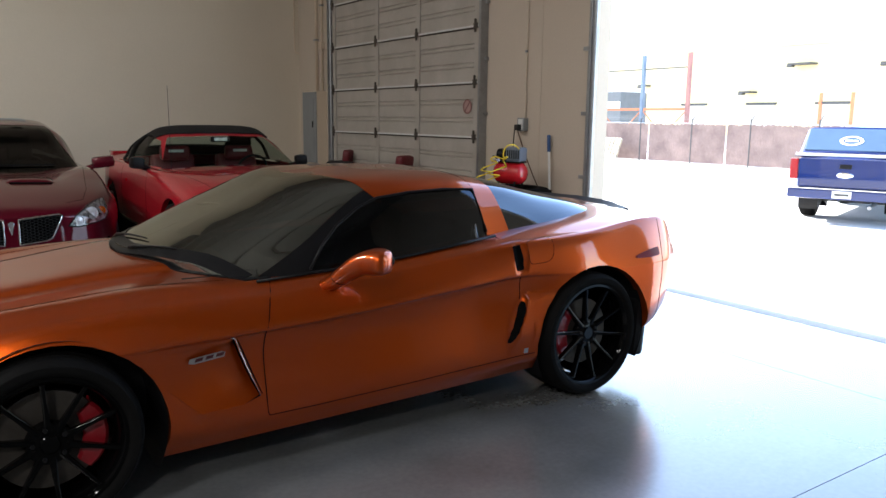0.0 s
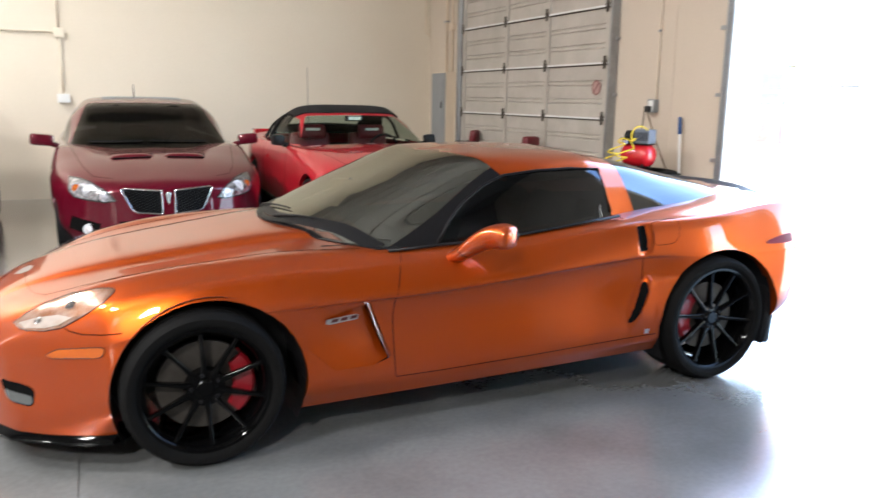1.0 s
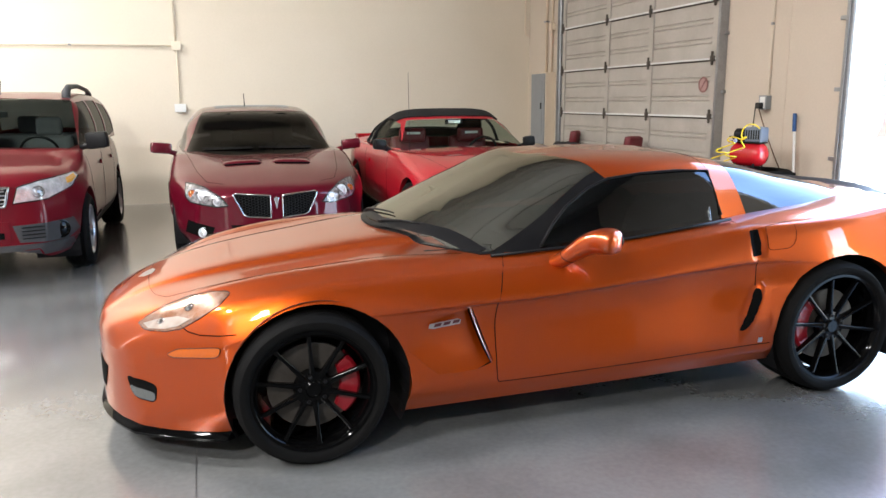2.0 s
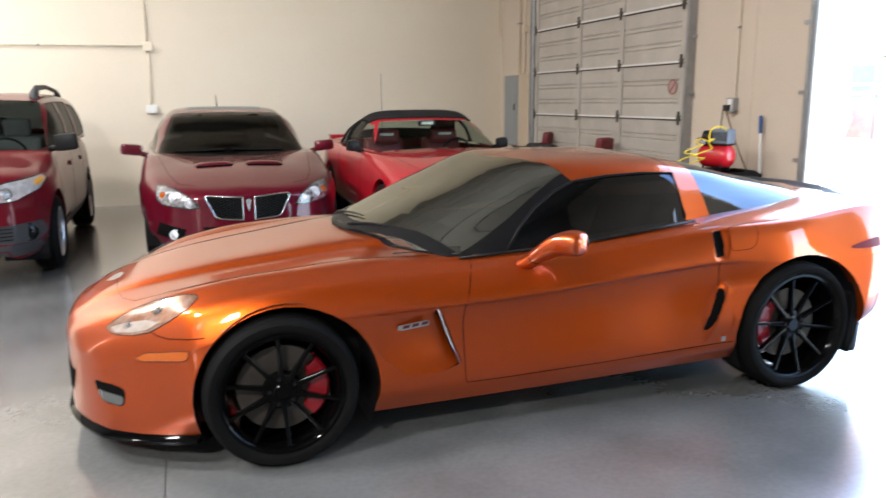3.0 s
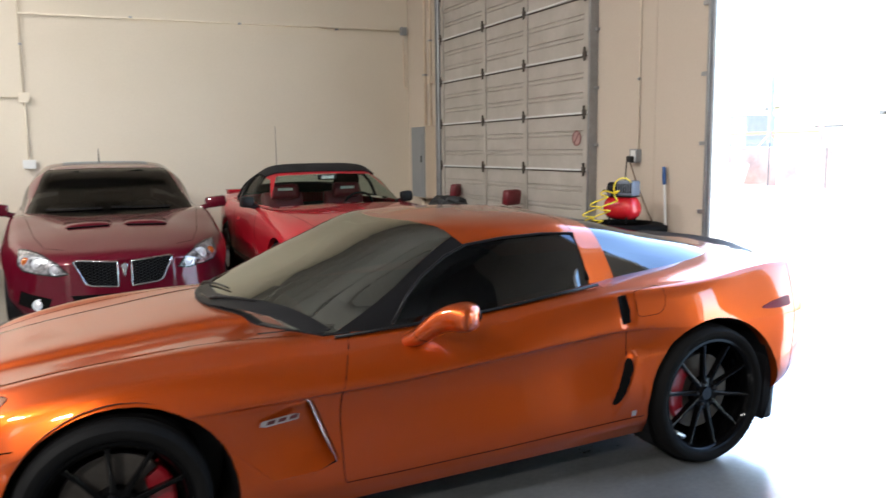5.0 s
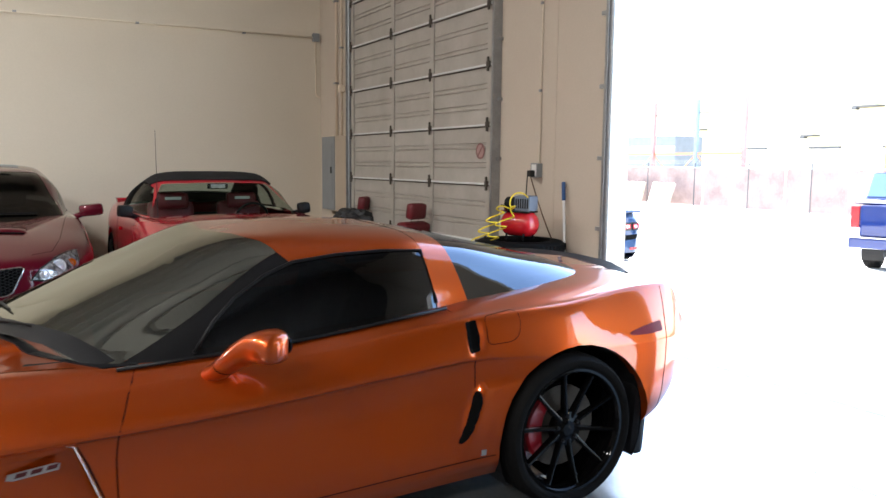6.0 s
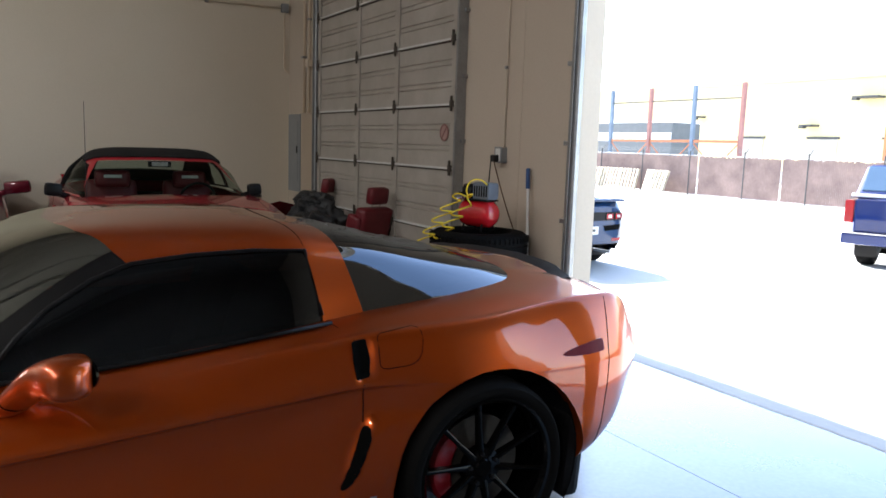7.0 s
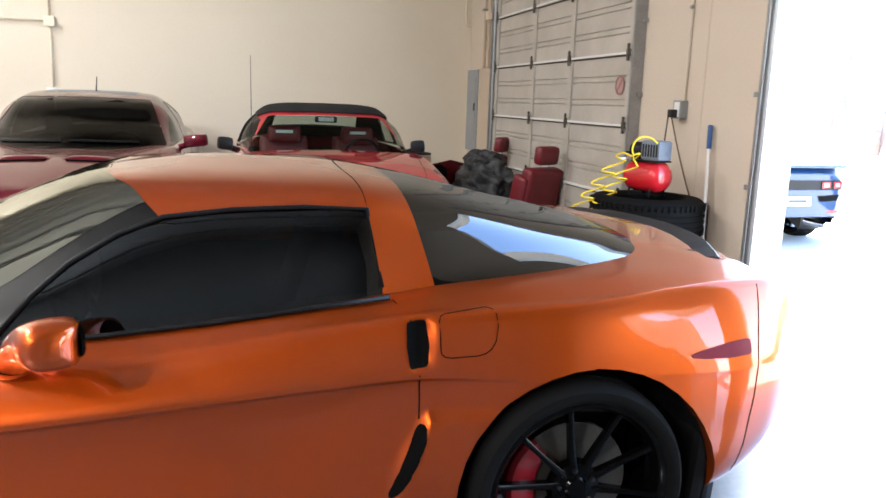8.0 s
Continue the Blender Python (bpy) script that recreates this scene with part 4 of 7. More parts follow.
        part("mud_flap", bm, M["black"], car, "black rubber flap")
        # mirror: one swept form from the foot on the door to the blunt shell, its glass facing back
        keys = [(-.190, .785, .758, .058, .034), (-.172, .832, .782, .053, .036), (-.147, .874, .818, .052, .041), (-.107, .914, .856, .066, .050),
                (-.068, .950, .878, .078, .056), (-.046, .990, .886, .080, .059), (-.034, 1.03, .887, .070, .055), (-.028, 1.052, .887, .050, .043), (-.026, 1.062, .886, .018, .02)]
        curves = [smooth_curve([(i, k[j]) for i, k in enumerate(keys)]) for j in range(5)]
        d1 = Vector((.90, -side * .436, 0))
        bm = bmesh.new()
        rows = []
        n = 40
        for a in range(n + 1):
            t = 8 * a / n
            cx, cy, cz, w, h = (f(t) for f in curves)
            c = Vector((cx, side * cy, cz))
            blunt = min(max((t - 2.5) / 1.5, 0), 1)
            up = Vector((0, 0, 1)).lerp(Vector((-.2, -side * .75, .62)), 1 - min(t / 4, 1)).normalized()
            row = []
            for b in range(24):
                u = 2 * math.pi * b / 24
                e = 1 - .2 * blunt
                p = math.copysign(abs(math.cos(u)) ** e, math.cos(u))
                q = math.copysign(abs(math.sin(u)) ** e, math.sin(u))
                row.append(bm.verts.new(c + d1 * (w * min(p, 1 - .28 * blunt)) + up * (h * q)))
            rows.append(row)
        for p, q in zip(rows, rows[1:]):
            for b in range(24):
                bm.faces.new((p[b], p[(b + 1) % 24], q[(b + 1) % 24], q[b]))
        bm.faces.new(rows[0])
        bm.faces.new(rows[-1])
        mir = part("door_mirror", bm, M["orange"], car, "orange door mirror on a swept stalk", smooth=True, angle=60)
        bm = bmesh.new()
        spin(bm, [(0.0, 0.004), (0.93, 0.004), (1.0, 0.0), (1.0, -0.006), (0.0, -0.006)], 24, Matrix.Translation(Vector((-.050, side * .985, .885)) + d1 * .056) @ d1.to_track_quat("Y", "Z").to_matrix().to_4x4() @ Matrix.Diagonal((0.062, 1, 0.044, 1)), closed=False)
        part("mirror_glass", bm, M["gloss"], mir, "dark mirror glass")
        loop = [Vector((-.158, side * .858, .803)) + d1 * (.053 * math.cos(2 * math.pi * b / 20)) + Vector((-.2, -side * .75, .62)).normalized() * (.040 * math.sin(2 * math.pi * b / 20)) for b in range(20)]
        part("stalk_joint", tube(bmesh.new(), loop, .0016, 5, closed=True), M["seam"], mir, "thin dark joint", smooth=True)
    # nose intake, lip spoiler, rear spoiler
    bm = bmesh.new()
    rows = []
    wide = smooth_curve([(-2.23, .64), (-2.1, .745), (-1.75, .83), (-1.3, .84)])
    lag = smooth_curve([(-2.23, .47), (-2.1, .35), (-1.9, .19), (-1.65, .03), (-1.4, 0)])
    path = []
    for s in (-1.72, -1.78, -1.85, -1.92, -2.0, -2.08, -2.16, -2.21):
        path.append((s + lag(s) * (wide(s) / .9) ** 2.7, wide(s)))
    for y in (.64, .58, .5, .4, .3, .2, .1, 0):
        path.append((-2.23 + .47 * (y / .9) ** 2.7, y))
    path = [(x, -y) for x, y in path] + [(x, y) for x, y in reversed(path[:-1])]
    for x, y in path:
        rows.append([bm.verts.new(p) for p in ((x - 0.012, y * 1.014, 0.122), (x - 0.016, y * 1.016, 0.134), (x - 0.002, y * 1.002, 0.148), (x + 0.01, y * .99, 0.172), (x + 0.10, y * .9, 0.17), (x + 0.10, y * .9, 0.122))])
    for p, q in zip(rows, rows[1:]):
        for j in range(6):
            bm.faces.new((p[j], p[(j + 1) % 6], q[(j + 1) % 6], q[j]))
    bm.faces.new(rows[0])
    bm.faces.new(rows[-1])
    part("front_splitter", bm, M["gloss"], car, "black front splitter lip", smooth=True, angle=40)
    patch(tree, car, [(-.42, .36), (-.36, .25), (.36, .25), (.42, .36), (.3, .37), (-.3, .37)], "x", -1, M["dark"], "front_intake", 0.003, "black front intake")
    patch(tree, car, [(-2.02, -.055), (-1.985, -.06), (-1.97, 0), (-1.985, .06), (-2.02, .055), (-2.05, 0)], "z", 1, M["silver"], "nose_badge", 0.002, "silver crossed emblem", rim=0.002)
    bm = bmesh.new()
    rows = []
    for k in range(25):
        y = -0.60 + 1.2 * k / 24
        e = 1 - (abs(y) / 0.6) ** 3
        x = 2.07 - 0.155 * (abs(y) / 0.6) ** 2
        z = on(tree, "z", x, y, 1)[0]
        z = (z.z if z else 0.97) - 0.01
        h = 0.014 + 0.020 * e
        rows.append([bm.verts.new(p) for p in ((x - 0.11, y, z + 0.004), (x - 0.03, y, z + h * 0.75), (x + 0.03, y, z + h), (x + 0.042, y, z + h - 0.008), (x + 0.02, y, z - 0.01), (x - 0.11, y, z - 0.01))])
    for p, q in zip(rows, rows[1:]):
        for j in range(6):
            bm.faces.new((p[j], p[(j + 1) % 6], q[(j + 1) % 6], q[j]))
    bm.faces.new(rows[0])
    bm.faces.new(rows[-1])
    part("rear_spoiler", bm, M["black"], car, "black rear lip spoiler", smooth=True, angle=40)
    # rear lamps, round
    for y in (-.62, -.42, .42, .62):
        p, n = on(tree, "x", y, .70, 1)
        if p is not None:
            q = Matrix.Translation(p) @ n.to_track_quat("Y", "Z").to_matrix().to_4x4()
            part("tail_lamp", spin(bmesh.new(), [(0.0, 0.012), (0.05, 0.010), (0.062, 0.0), (0.062, -0.02), (0.0, -0.02)], 28, q, closed=False), M["redlens"], car, "round red tail lamp", smooth=True, angle=40)
    # cowl grille and wipers
    bm = bmesh.new()
    rows = []
    for k in range(25):
        y = -0.735 + 1.47 * k / 24
        x = -0.93 + 0.40 * (abs(y) / 0.75) ** 2
        hs = []
        for d in (0.005, 0.04, 0.08, 0.12):
            p = on(tree, "z", x + d, y, 1)[0]
            hs.append((x + d, (p.z if p and p.z > 0.7 else (hs[-1][1] if hs else 0.86)) + 0.004))
        rows.append([bm.verts.new(v) for v in [(a, y, b) for a, b in hs] + [(x + 0.12, y, hs[0][1] - 0.04), (x + 0.005, y, hs[0][1] - 0.04)]])
    for p, q in zip(rows, rows[1:]):
        for j in range(6):
            bm.faces.new((p[j], p[(j + 1) % 6], q[(j + 1) % 6], q[j]))
    bm.faces.new(rows[0])
    bm.faces.new(rows[-1])
    part("cowl", bm, M["black"], car, "black cowl panel")
    for base, tip in (((-.88, -.16), (-.74, -.43)), ((-.86, .30), (-.80, -.16))):
        pts = []
        for k in range(9):
            t = k / 8
            x, y = base[0] + (tip[0] - base[0]) * t, base[1] + (tip[1] - base[1]) * t
            p = on(gtree, "z", x, y, 1)[0]
            q = on(tree, "z", x, y, 1)[0]
            z = max(p.z if p else 0, q.z if q else 0)
            pts.append(Vector((x, y, z + 0.012)))
        w = part("wiper", tube(bmesh.new(), pts, [0.009, 0.008, 0.007, 0.006, 0.0055, 0.005, 0.005, 0.004, 0.003], 8), M["black"], car, "black wiper arm", smooth=True)
    # cabin: floor, dash, wheel, two seats
    part("cabin_floor", boxed(-.85, 1.6, -.70, .70, .22, .26), M["cloth"], car)
    part("door_card", boxed(-.5, .8, -.74, -.71, .26, .80), M["cloth"], car)
    part("door_card", boxed(-.5, .8, .71, .74, .26, .80), M["cloth"], car)
    part("dashboard", boxed(-.85, -.22, -.70, .70, .55, .82, bevel=0.08), M["cloth"], car, "black dashboard", smooth=True, angle=60)
    part("rear_shelf", boxed(.85, 1.85, -.60, .60, .70, .86, bevel=0.03), M["cloth"], car)
    part("steering_wheel", spin(bmesh.new(), [(0.17 + 0.014 * math.cos(a), 0.014 * math.sin(a)) for a in [2 * math.pi * k / 8 for k in range(8)]], 32, Matrix.Translation((-.12, -.36, .80)) @ pose(0, 0, 0, 0, 0, 90) @ Matrix.Rotation(radians(-20), 4, "X")), M["black"], car, smooth=True)
    for y in (-.36, .36):
        bm = boxed(.05, .55, y - .25, y + .25, .26, .46, bevel=0.05)
        part("seat_cushion", bm, M["cloth"], car, smooth=True, angle=60)
        bm = boxed(-.08, .08, y - .24, y + .24, 0, .60, bevel=0.05)
        for v in bm.verts:
            v.co = Matrix.Translation((.52, 0, .40)) @ Matrix.Rotation(radians(18), 4, "Y") @ v.co
        part("seat_back", bm, M["cloth"], car, smooth=True, angle=60)


M["lampbowl"] = stuff_mat("lamp_bowl", (0.52, 0.36, 0.28), 0.16, 0.6, vary=0.3, scale=22, second=(0.34, 0.13, 0.05), amount=0.9)
M["foglens"] = stuff_mat("smoked_lens", (0.075, 0.08, 0.08), 0.1, coat=0.8)
M["lampshine"] = stuff_mat("lamp_shine", (0.80, 0.72, 0.64), 0.15, 0.6, vary=0.25, scale=30, second=(0.5, 0.3, 0.2))
M["marker"] = stuff_mat("dark_red_marker", (0.20, 0.018, 0.035), 0.35, spec=0.12)
M["badgeink"] = stuff_mat("dark_red_enamel", (0.06, 0.006, 0.008), 0.4)
coupe_details()


# ---- bay doors, services on the walls ----
def bay_door():
    """A shut sectional steel door: sections > stile, hinge; tracks stand beside it."""
    d = empty("door_1", pose(WALL_X - 0.03, 0, 0), "shut off-white steel sectional bay door with dusty ribbed panels", "door", kind="structure")
    y0, y1 = 3.11, 6.81
    z = 0.08
    H = 0.612
    stiles = (6.74, 5.44, 4.40, 3.17)
    for row in range(7):
        prof = [(0.0, 0.0), (-0.012, 0.004)]
        for c in (0.165, 0.215, 0.37, 0.42):
            deep = 0.002
            prof += [(-0.012, c - 0.011), (deep, c - 0.006), (deep, c + 0.003), (-0.012, c + 0.008)]
        prof += [(-0.012, H - 0.012), (0.0, H - 0.006), (0.026, H - 0.006), (0.026, 0.0)]
        bm = bmesh.new()
        a = [bm.verts.new((px, y0, z + pz)) for px, pz in prof]
        b = [bm.verts.new((px, y1, z + pz)) for px, pz in prof]
        for k in range(len(prof)):
            k2 = (k + 1) % len(prof)
            bm.faces.new((a[k], a[k2], b[k2], b[k]))
        bm.faces.new(a)
        bm.faces.new(b)
        sec = part("door_section", bm, M["doorpaint"], d)
        part("strut", boxed(-0.042, -0.012, y0, y1, z + H - 0.012, z + H + 0.008, bevel=0.003), M["whitepole"], sec, "pale steel strut along the section edge")
        # dark strip draws the section joint and the shade the strut would throw
        part("joint_shade", boxed(-0.020, -0.011, y0, y1, z + H - 0.027, z + H - 0.0125), M["rust"], sec, "dark strip for the joint and the shade beneath the strut")
        for s in stiles:
            part("stile", boxed(-0.03, -0.013, s - 0.045, s + 0.045, z + 0.02, z + H - 0.02, bevel=0.003), M["doorpaint"], sec)
            bm = boxed(-0.055, -0.042, s - 0.036, s + 0.036, z + H - 0.030, z + H + 0.030, bevel=0.006)
            box(bm, -0.062, -0.045, s - 0.014, s + 0.014, z + H - 0.070, z + H + 0.075, bevel=0.006)
            part("hinge", bm, M["rust"], sec, "dark greasy steel hinge")
        z += H
    part("weather_seal", boxed(-0.015, 0.02, y0, y1, 0.0, 0.078, bevel=0.01), M["black"], d)
    bm = bmesh.new()
    tube(bm, [(-0.06, 3.22, 0.60), (-0.06, 3.22, 0.72)], 0.012, 8)
    box(bm, -0.075, -0.012, 3.14, 3.34, 0.61, 0.71, bevel=0.006)
    part("slide_bolt", bm, M["rust"], d, "dark steel slide bolt")
    # round red no-parking mark, its writing too small to read
    bm = bmesh.new()
    spin(bm, [(0.066, 0.0), (0.084, 0.0), (0.084, 0.004), (0.066, 0.004)], 40, Matrix.Translation((-0.018, 3.34, 1.645)) @ pose(0, 0, 0, 0, 0, 90))
    box(bm, -0.006, 0.0, -0.006, 0.006, -0.075, 0.075, m=Matrix.Translation((-0.018, 3.34, 1.645)) @ Matrix.Rotation(radians(40), 4, "X"))
    st = part("warning_sticker", bm, M["sticker_ring"], d, "faded red round prohibition sticker")
    part("sticker_face", spin(bmesh.new(), [(0.0, 0.0), (0.068, 0.0), (0.068, 0.0015), (0.0, 0.0015)], 32, Matrix.Translation((-0.018, 3.34, 1.645)) @ pose(0, 0, 0, 0, 0, 90), closed=False), M["sticker_pink"], st, "faded pink sticker face")
    return d


M["rust"] = stuff_mat("greasy_steel_and_shade", (0.10, 0.085, 0.07), 0.55, 0.5, vary=0.3, scale=20)
M["sticker_ring"] = stuff_mat("dark_faded_red_print", (0.25, 0.12, 0.105), 0.6, vary=0.15, scale=30)
M["sticker_pink"] = stuff_mat("faded_pink_print", (0.40, 0.24, 0.22), 0.6, vary=0.15, scale=30)
M["cream"] = stuff_mat("cream_painted_conduit", (0.74, 0.66, 0.53), 0.5, vary=0.05)
M["tancond"] = stuff_mat("tan_painted_conduit", (0.66, 0.55, 0.42), 0.5, vary=0.05)
M["cord"] = stuff_mat("black_cord", (0.015, 0.014, 0.013), 0.6)
M["browncord"] = stuff_mat("brown_cord", (0.10, 0.045, 0.02), 0.6)
M["bluegrip"] = stuff_mat("blue_rubber_grip", (0.03, 0.09, 0.25), 0.5)
M["whitepole"] = stuff_mat("white_enamel_pole", (0.70, 0.70, 0.68), 0.4, vary=0.06)
M["tankred"] = stuff_mat("red_enamel_tank", (0.50, 0.012, 0.02), 0.25, coat=0.5, vary=0.06)
M["motorgrey"] = stuff_mat("blue_grey_plastic", (0.13, 0.155, 0.20), 0.5, vary=0.08)
M["hose"] = stuff_mat("yellow_hose", (0.75, 0.55, 0.02), 0.4, vary=0.05)
M["tan_thing"] = stuff_mat("tan_cardboard", (0.42, 0.31, 0.20), 0.85, vary=0.1, scale=6)
M["nylon"] = stuff_mat("black_nylon", (0.018, 0.019, 0.022), 0.6, vary=0.35, scale=9, fine=240, bump=0.002)

bay_door()


def door_track(name, y, side, label, reach=0.03):
    """A vertical roller track: angle iron, a C channel and brackets."""
    t = empty(name, pose(WALL_X, y, 0), label, "door track", kind="structure")
    part("wall_angle", boxed(-0.10, -0.002, -0.004, 0.004, 0.02, 4.8), M["galv"], t)
    part("angle_flange", boxed(-0.104, -0.096, min(0, side * 0.03), max(0, side * 0.03), 0.02, 4.8), M["galv"], t)
    prof = [(-0.03, 0.012), (-0.03, 0.055), (-0.045, 0.066), (-0.075, 0.066), (-0.09, 0.055), (-0.09, 0.012), (-0.084, 0.012), (-0.084, 0.05), (-0.073, 0.06), (-0.047, 0.06), (-0.036, 0.05), (-0.036, 0.012)]
    bm = bmesh.new()
    a = [bm.verts.new((x, side * yy, 0.05)) for x, yy in prof]
    b = [bm.verts.new((x, side * yy, 4.8)) for x, yy in prof]
    for k in range(len(prof)):
        bm.faces.new((a[k], a[(k + 1) % len(prof)], b[(k + 1) % len(prof)], b[k]))
    bm.faces.new(a)
    bm.faces.new(b)
    part("channel", bm, M["galv"], t)
    for k in range(8):
        z = 0.35 + 0.6 * k
        bm = boxed(-0.045, -0.003, min(0, side * -reach), max(0, side * -reach), z, z + 0.035, bevel=0.004)
        part("bracket", bm, M["galv"], t)
    return t


door_track("track_1", 3.04, 1, "galvanised roller track beside the shut bay door")
door_track("track_2", 6.88, -1, "galvanised roller track beside the shut bay door")
door_track("track_3", 1.385, -1, "galvanised roller track beside the open bay door", 0.125)
door_track("track_4", -2.095, 1, "galvanised roller track beside the open bay door", 0.125)
# steel plate over the open doorway
jl = empty("trim", pose(0, 0, 0), "grey steel plate along the head of the open doorway", "door frame", kind="structure")
part("head_plate", boxed(WALL_X - 0.012, WALL_X + 0.07, -2.187, 1.477, 4.845, 4.878), M["galv"], jl)


def breaker_panel():
    c = empty("breaker_panel", pose(3.45, 7.13, 0.79), "grey steel breaker panel on a tan surface box", "electrical panel")
    part("case", boxed(0.006, 0.17, 0, 0.52, 0, 1.12, bevel=0.006), M["tancond"], c, "tan painted case")
    door = part("cover", boxed(-0.012, 0.004, 0.012, 0.508, 0.012, 1.108, bevel=0.005), M["greybox"], c, "grey enamelled cover")
    part("inner_door", boxed(-0.018, -0.012, 0.09, 0.43, 0.16, 1.0, bevel=0.002), M["greybox"], door)
    part("latch", boxed(-0.03, -0.018, 0.10, 0.13, 0.56, 0.66, bevel=0.004), M["black"], door, "black latch")
    return c


breaker_panel()


def conduit(name, pts, r, mat, label, clips=()):
    c = empty(name, pose(*pts[0]), label, "conduit")
    o = Vector(pts[0])
    part("pipe", tube(bmesh.new(), [Vector(p) - o for p in pts], r, 10), mat, c, smooth=True)
    for x, y, z in clips:
        part("clip", boxed(x - r * 1.8 - o.x, x + r * 1.8 - o.x, y - r * 1.8 - o.y, y + r * 1.8 - o.y, z - 0.012 - o.z, z + 0.012 - o.z, bevel=0.003), M["galv"], c)
    return c


def junction_box(x, y, z, w, h, d, mat, label, axis="y"):
    c = empty("junction_box", pose(x, y, z), label, "electrical box")
    if axis == "y":
        part("case", boxed(-w / 2, w / 2, -d, 0, -h / 2, h / 2, bevel=0.006), mat, c)
        part("cover_plate", boxed(-w / 2 - 0.004, w / 2 + 0.004, -d - 0.005, -d, -h / 2 - 0.004, h / 2 + 0.004, bevel=0.002), mat, c)
    else:
        part("case", boxed(-d, 0, -w / 2, w / 2, -h / 2, h / 2, bevel=0.006), mat, c)
        part("cover_plate", boxed(-d - 0.005, -d, -w / 2 - 0.004, w / 2 + 0.004, -h / 2 - 0.004, h / 2 + 0.004, bevel=0.002), mat, c)
    return c


NY = WALL_Y - 0.022
conduit("conduit", [(-1.99, NY, 6.5), (-1.99, NY, 2.36)], 0.011, M["cream"], "thin cream painted conduit running up the wall", [(-1.99, NY, z) for z in (3.0, 4.4, 5.8)])
conduit("conduit", [(-1.99, NY, 2.24), (-1.99, NY, 1.46)], 0.011, M["cream"], "thin cream painted conduit between two boxes")
conduit("conduit", [(-2.05, NY, 2.30), (-6.5, NY, 2.30)], 0.011, M["cream"], "thin cream painted conduit running level along the wall", [(x, NY, 2.30) for x in (-3.4, -4.9)])
conduit("conduit", [(-1.99, NY, 3.40), (3.50, NY, 3.46)], 0.013, M["cream"], "long level cream conduit high on the wall", [(x, NY, 3.43) for x in (-0.6, 0.9, 2.4)])
junction_box(-1.99, WALL_Y, 2.30, 0.12, 0.12, 0.05, M["cream"], "cream painted square junction box on the wall")
junction_box(-1.99, WALL_Y, 1.41, 0.15, 0.11, 0.055, M["whitepole"], "off-white outlet box at the end of a conduit")
junction_box(3.53, WALL_Y, 3.46, 0.10, 0.12, 0.06, M["greybox"], "small grey junction box near the wall corner")
conduit("conduit", [(3.53, NY, 3.40), (3.53, NY, 2.62), (3.54, NY - 0.01, 2.56), (3.58, NY - 0.06, 2.53)], 0.012, M["tancond"], "tan conduit dropping from the corner box")
EX = WALL_X - 0.026
conduit("conduit", [(EX, 7.42, 6.5), (EX, 7.42, 1.92)], 0.022, M["tancond"], "tan conduit rising from the breaker panel", [(EX, 7.42, z) for z in (2.7, 3.9, 5.1)])
conduit("conduit", [(EX, 7.22, 6.5), (EX, 7.22, 1.92)], 0.016, M["tancond"], "thin tan conduit rising from the breaker panel", [(EX, 7.22, z) for z in (3.2, 4.8)])
junction_box(WALL_X, 7.20, 2.60, 0.10, 0.10, 0.07, M["tancond"], "small tan fitting on a conduit", "x")
conduit("conduit", [(EX, 7.55, 0.79), (EX, 7.55, 0.02)], 0.03, M["tancond"], "short tan conduit below the breaker panel")
conduit("conduit", [(EX + 0.004, 2.35, 6.5), (EX + 0.012, 2.35, 1.5)], 0.007, M["cream"], "cream conduit dropping to a wall outlet", [(EX, 2.35, z) for z in (2.2, 3.0, 4.4)])
c = junction_box(WALL_X, 2.37, 1.455, 0.10, 0.13, 0.06, M["greybox"], "grey steel wall outlet box with a black plug", "x")
part("plug", boxed(-0.12, -0.065, -0.02, 0.04, -0.06, 0.0, bevel=0.01), M["cord"], c, "black plug")
part("socket_plate", boxed(-0.068, -0.064, -0.035, 0.035, -0.055, 0.055, bevel=0.002), M["whitepole"], c)


tagged(part("cable_channel", boxed(WALL_X - 0.005, WALL_X + 0.002, 2.135, 2.18, 0, 6.5, bevel=0.002), M["plaster"]), "shallow painted cable channel running up the wall", "cable channel")


def sag(a, b, drop, n=14, sway=0.0):
    a, b = Vector(a), Vector(b)
    return [a.lerp(b, t / n) + Vector((0, sway * math.sin(math.pi * t / n), -drop * 4 * (t / n) * (1 - t / n))) for t in range(n + 1)]


o = Vector((3.52, 2.39, 1.43))
c = empty("power_cord", pose(*o), "brown and black power cords hanging from the wall outlet", "cord")
part("cord", tube(bmesh.new(), [p - o for p in sag(o, (3.50, 1.93, 0.76), 0.10, sway=-0.03)], 0.0055, 8), M["browncord"], c, "brown extension cord", smooth=True)
part("cord", tube(bmesh.new(), [p - o for p in sag(o + Vector((0, 0.03, 0)), (3.46, 2.28, 0.80), 0.10, sway=0.05)], 0.0055, 8), M["cord"], c, "black cord", smooth=True)


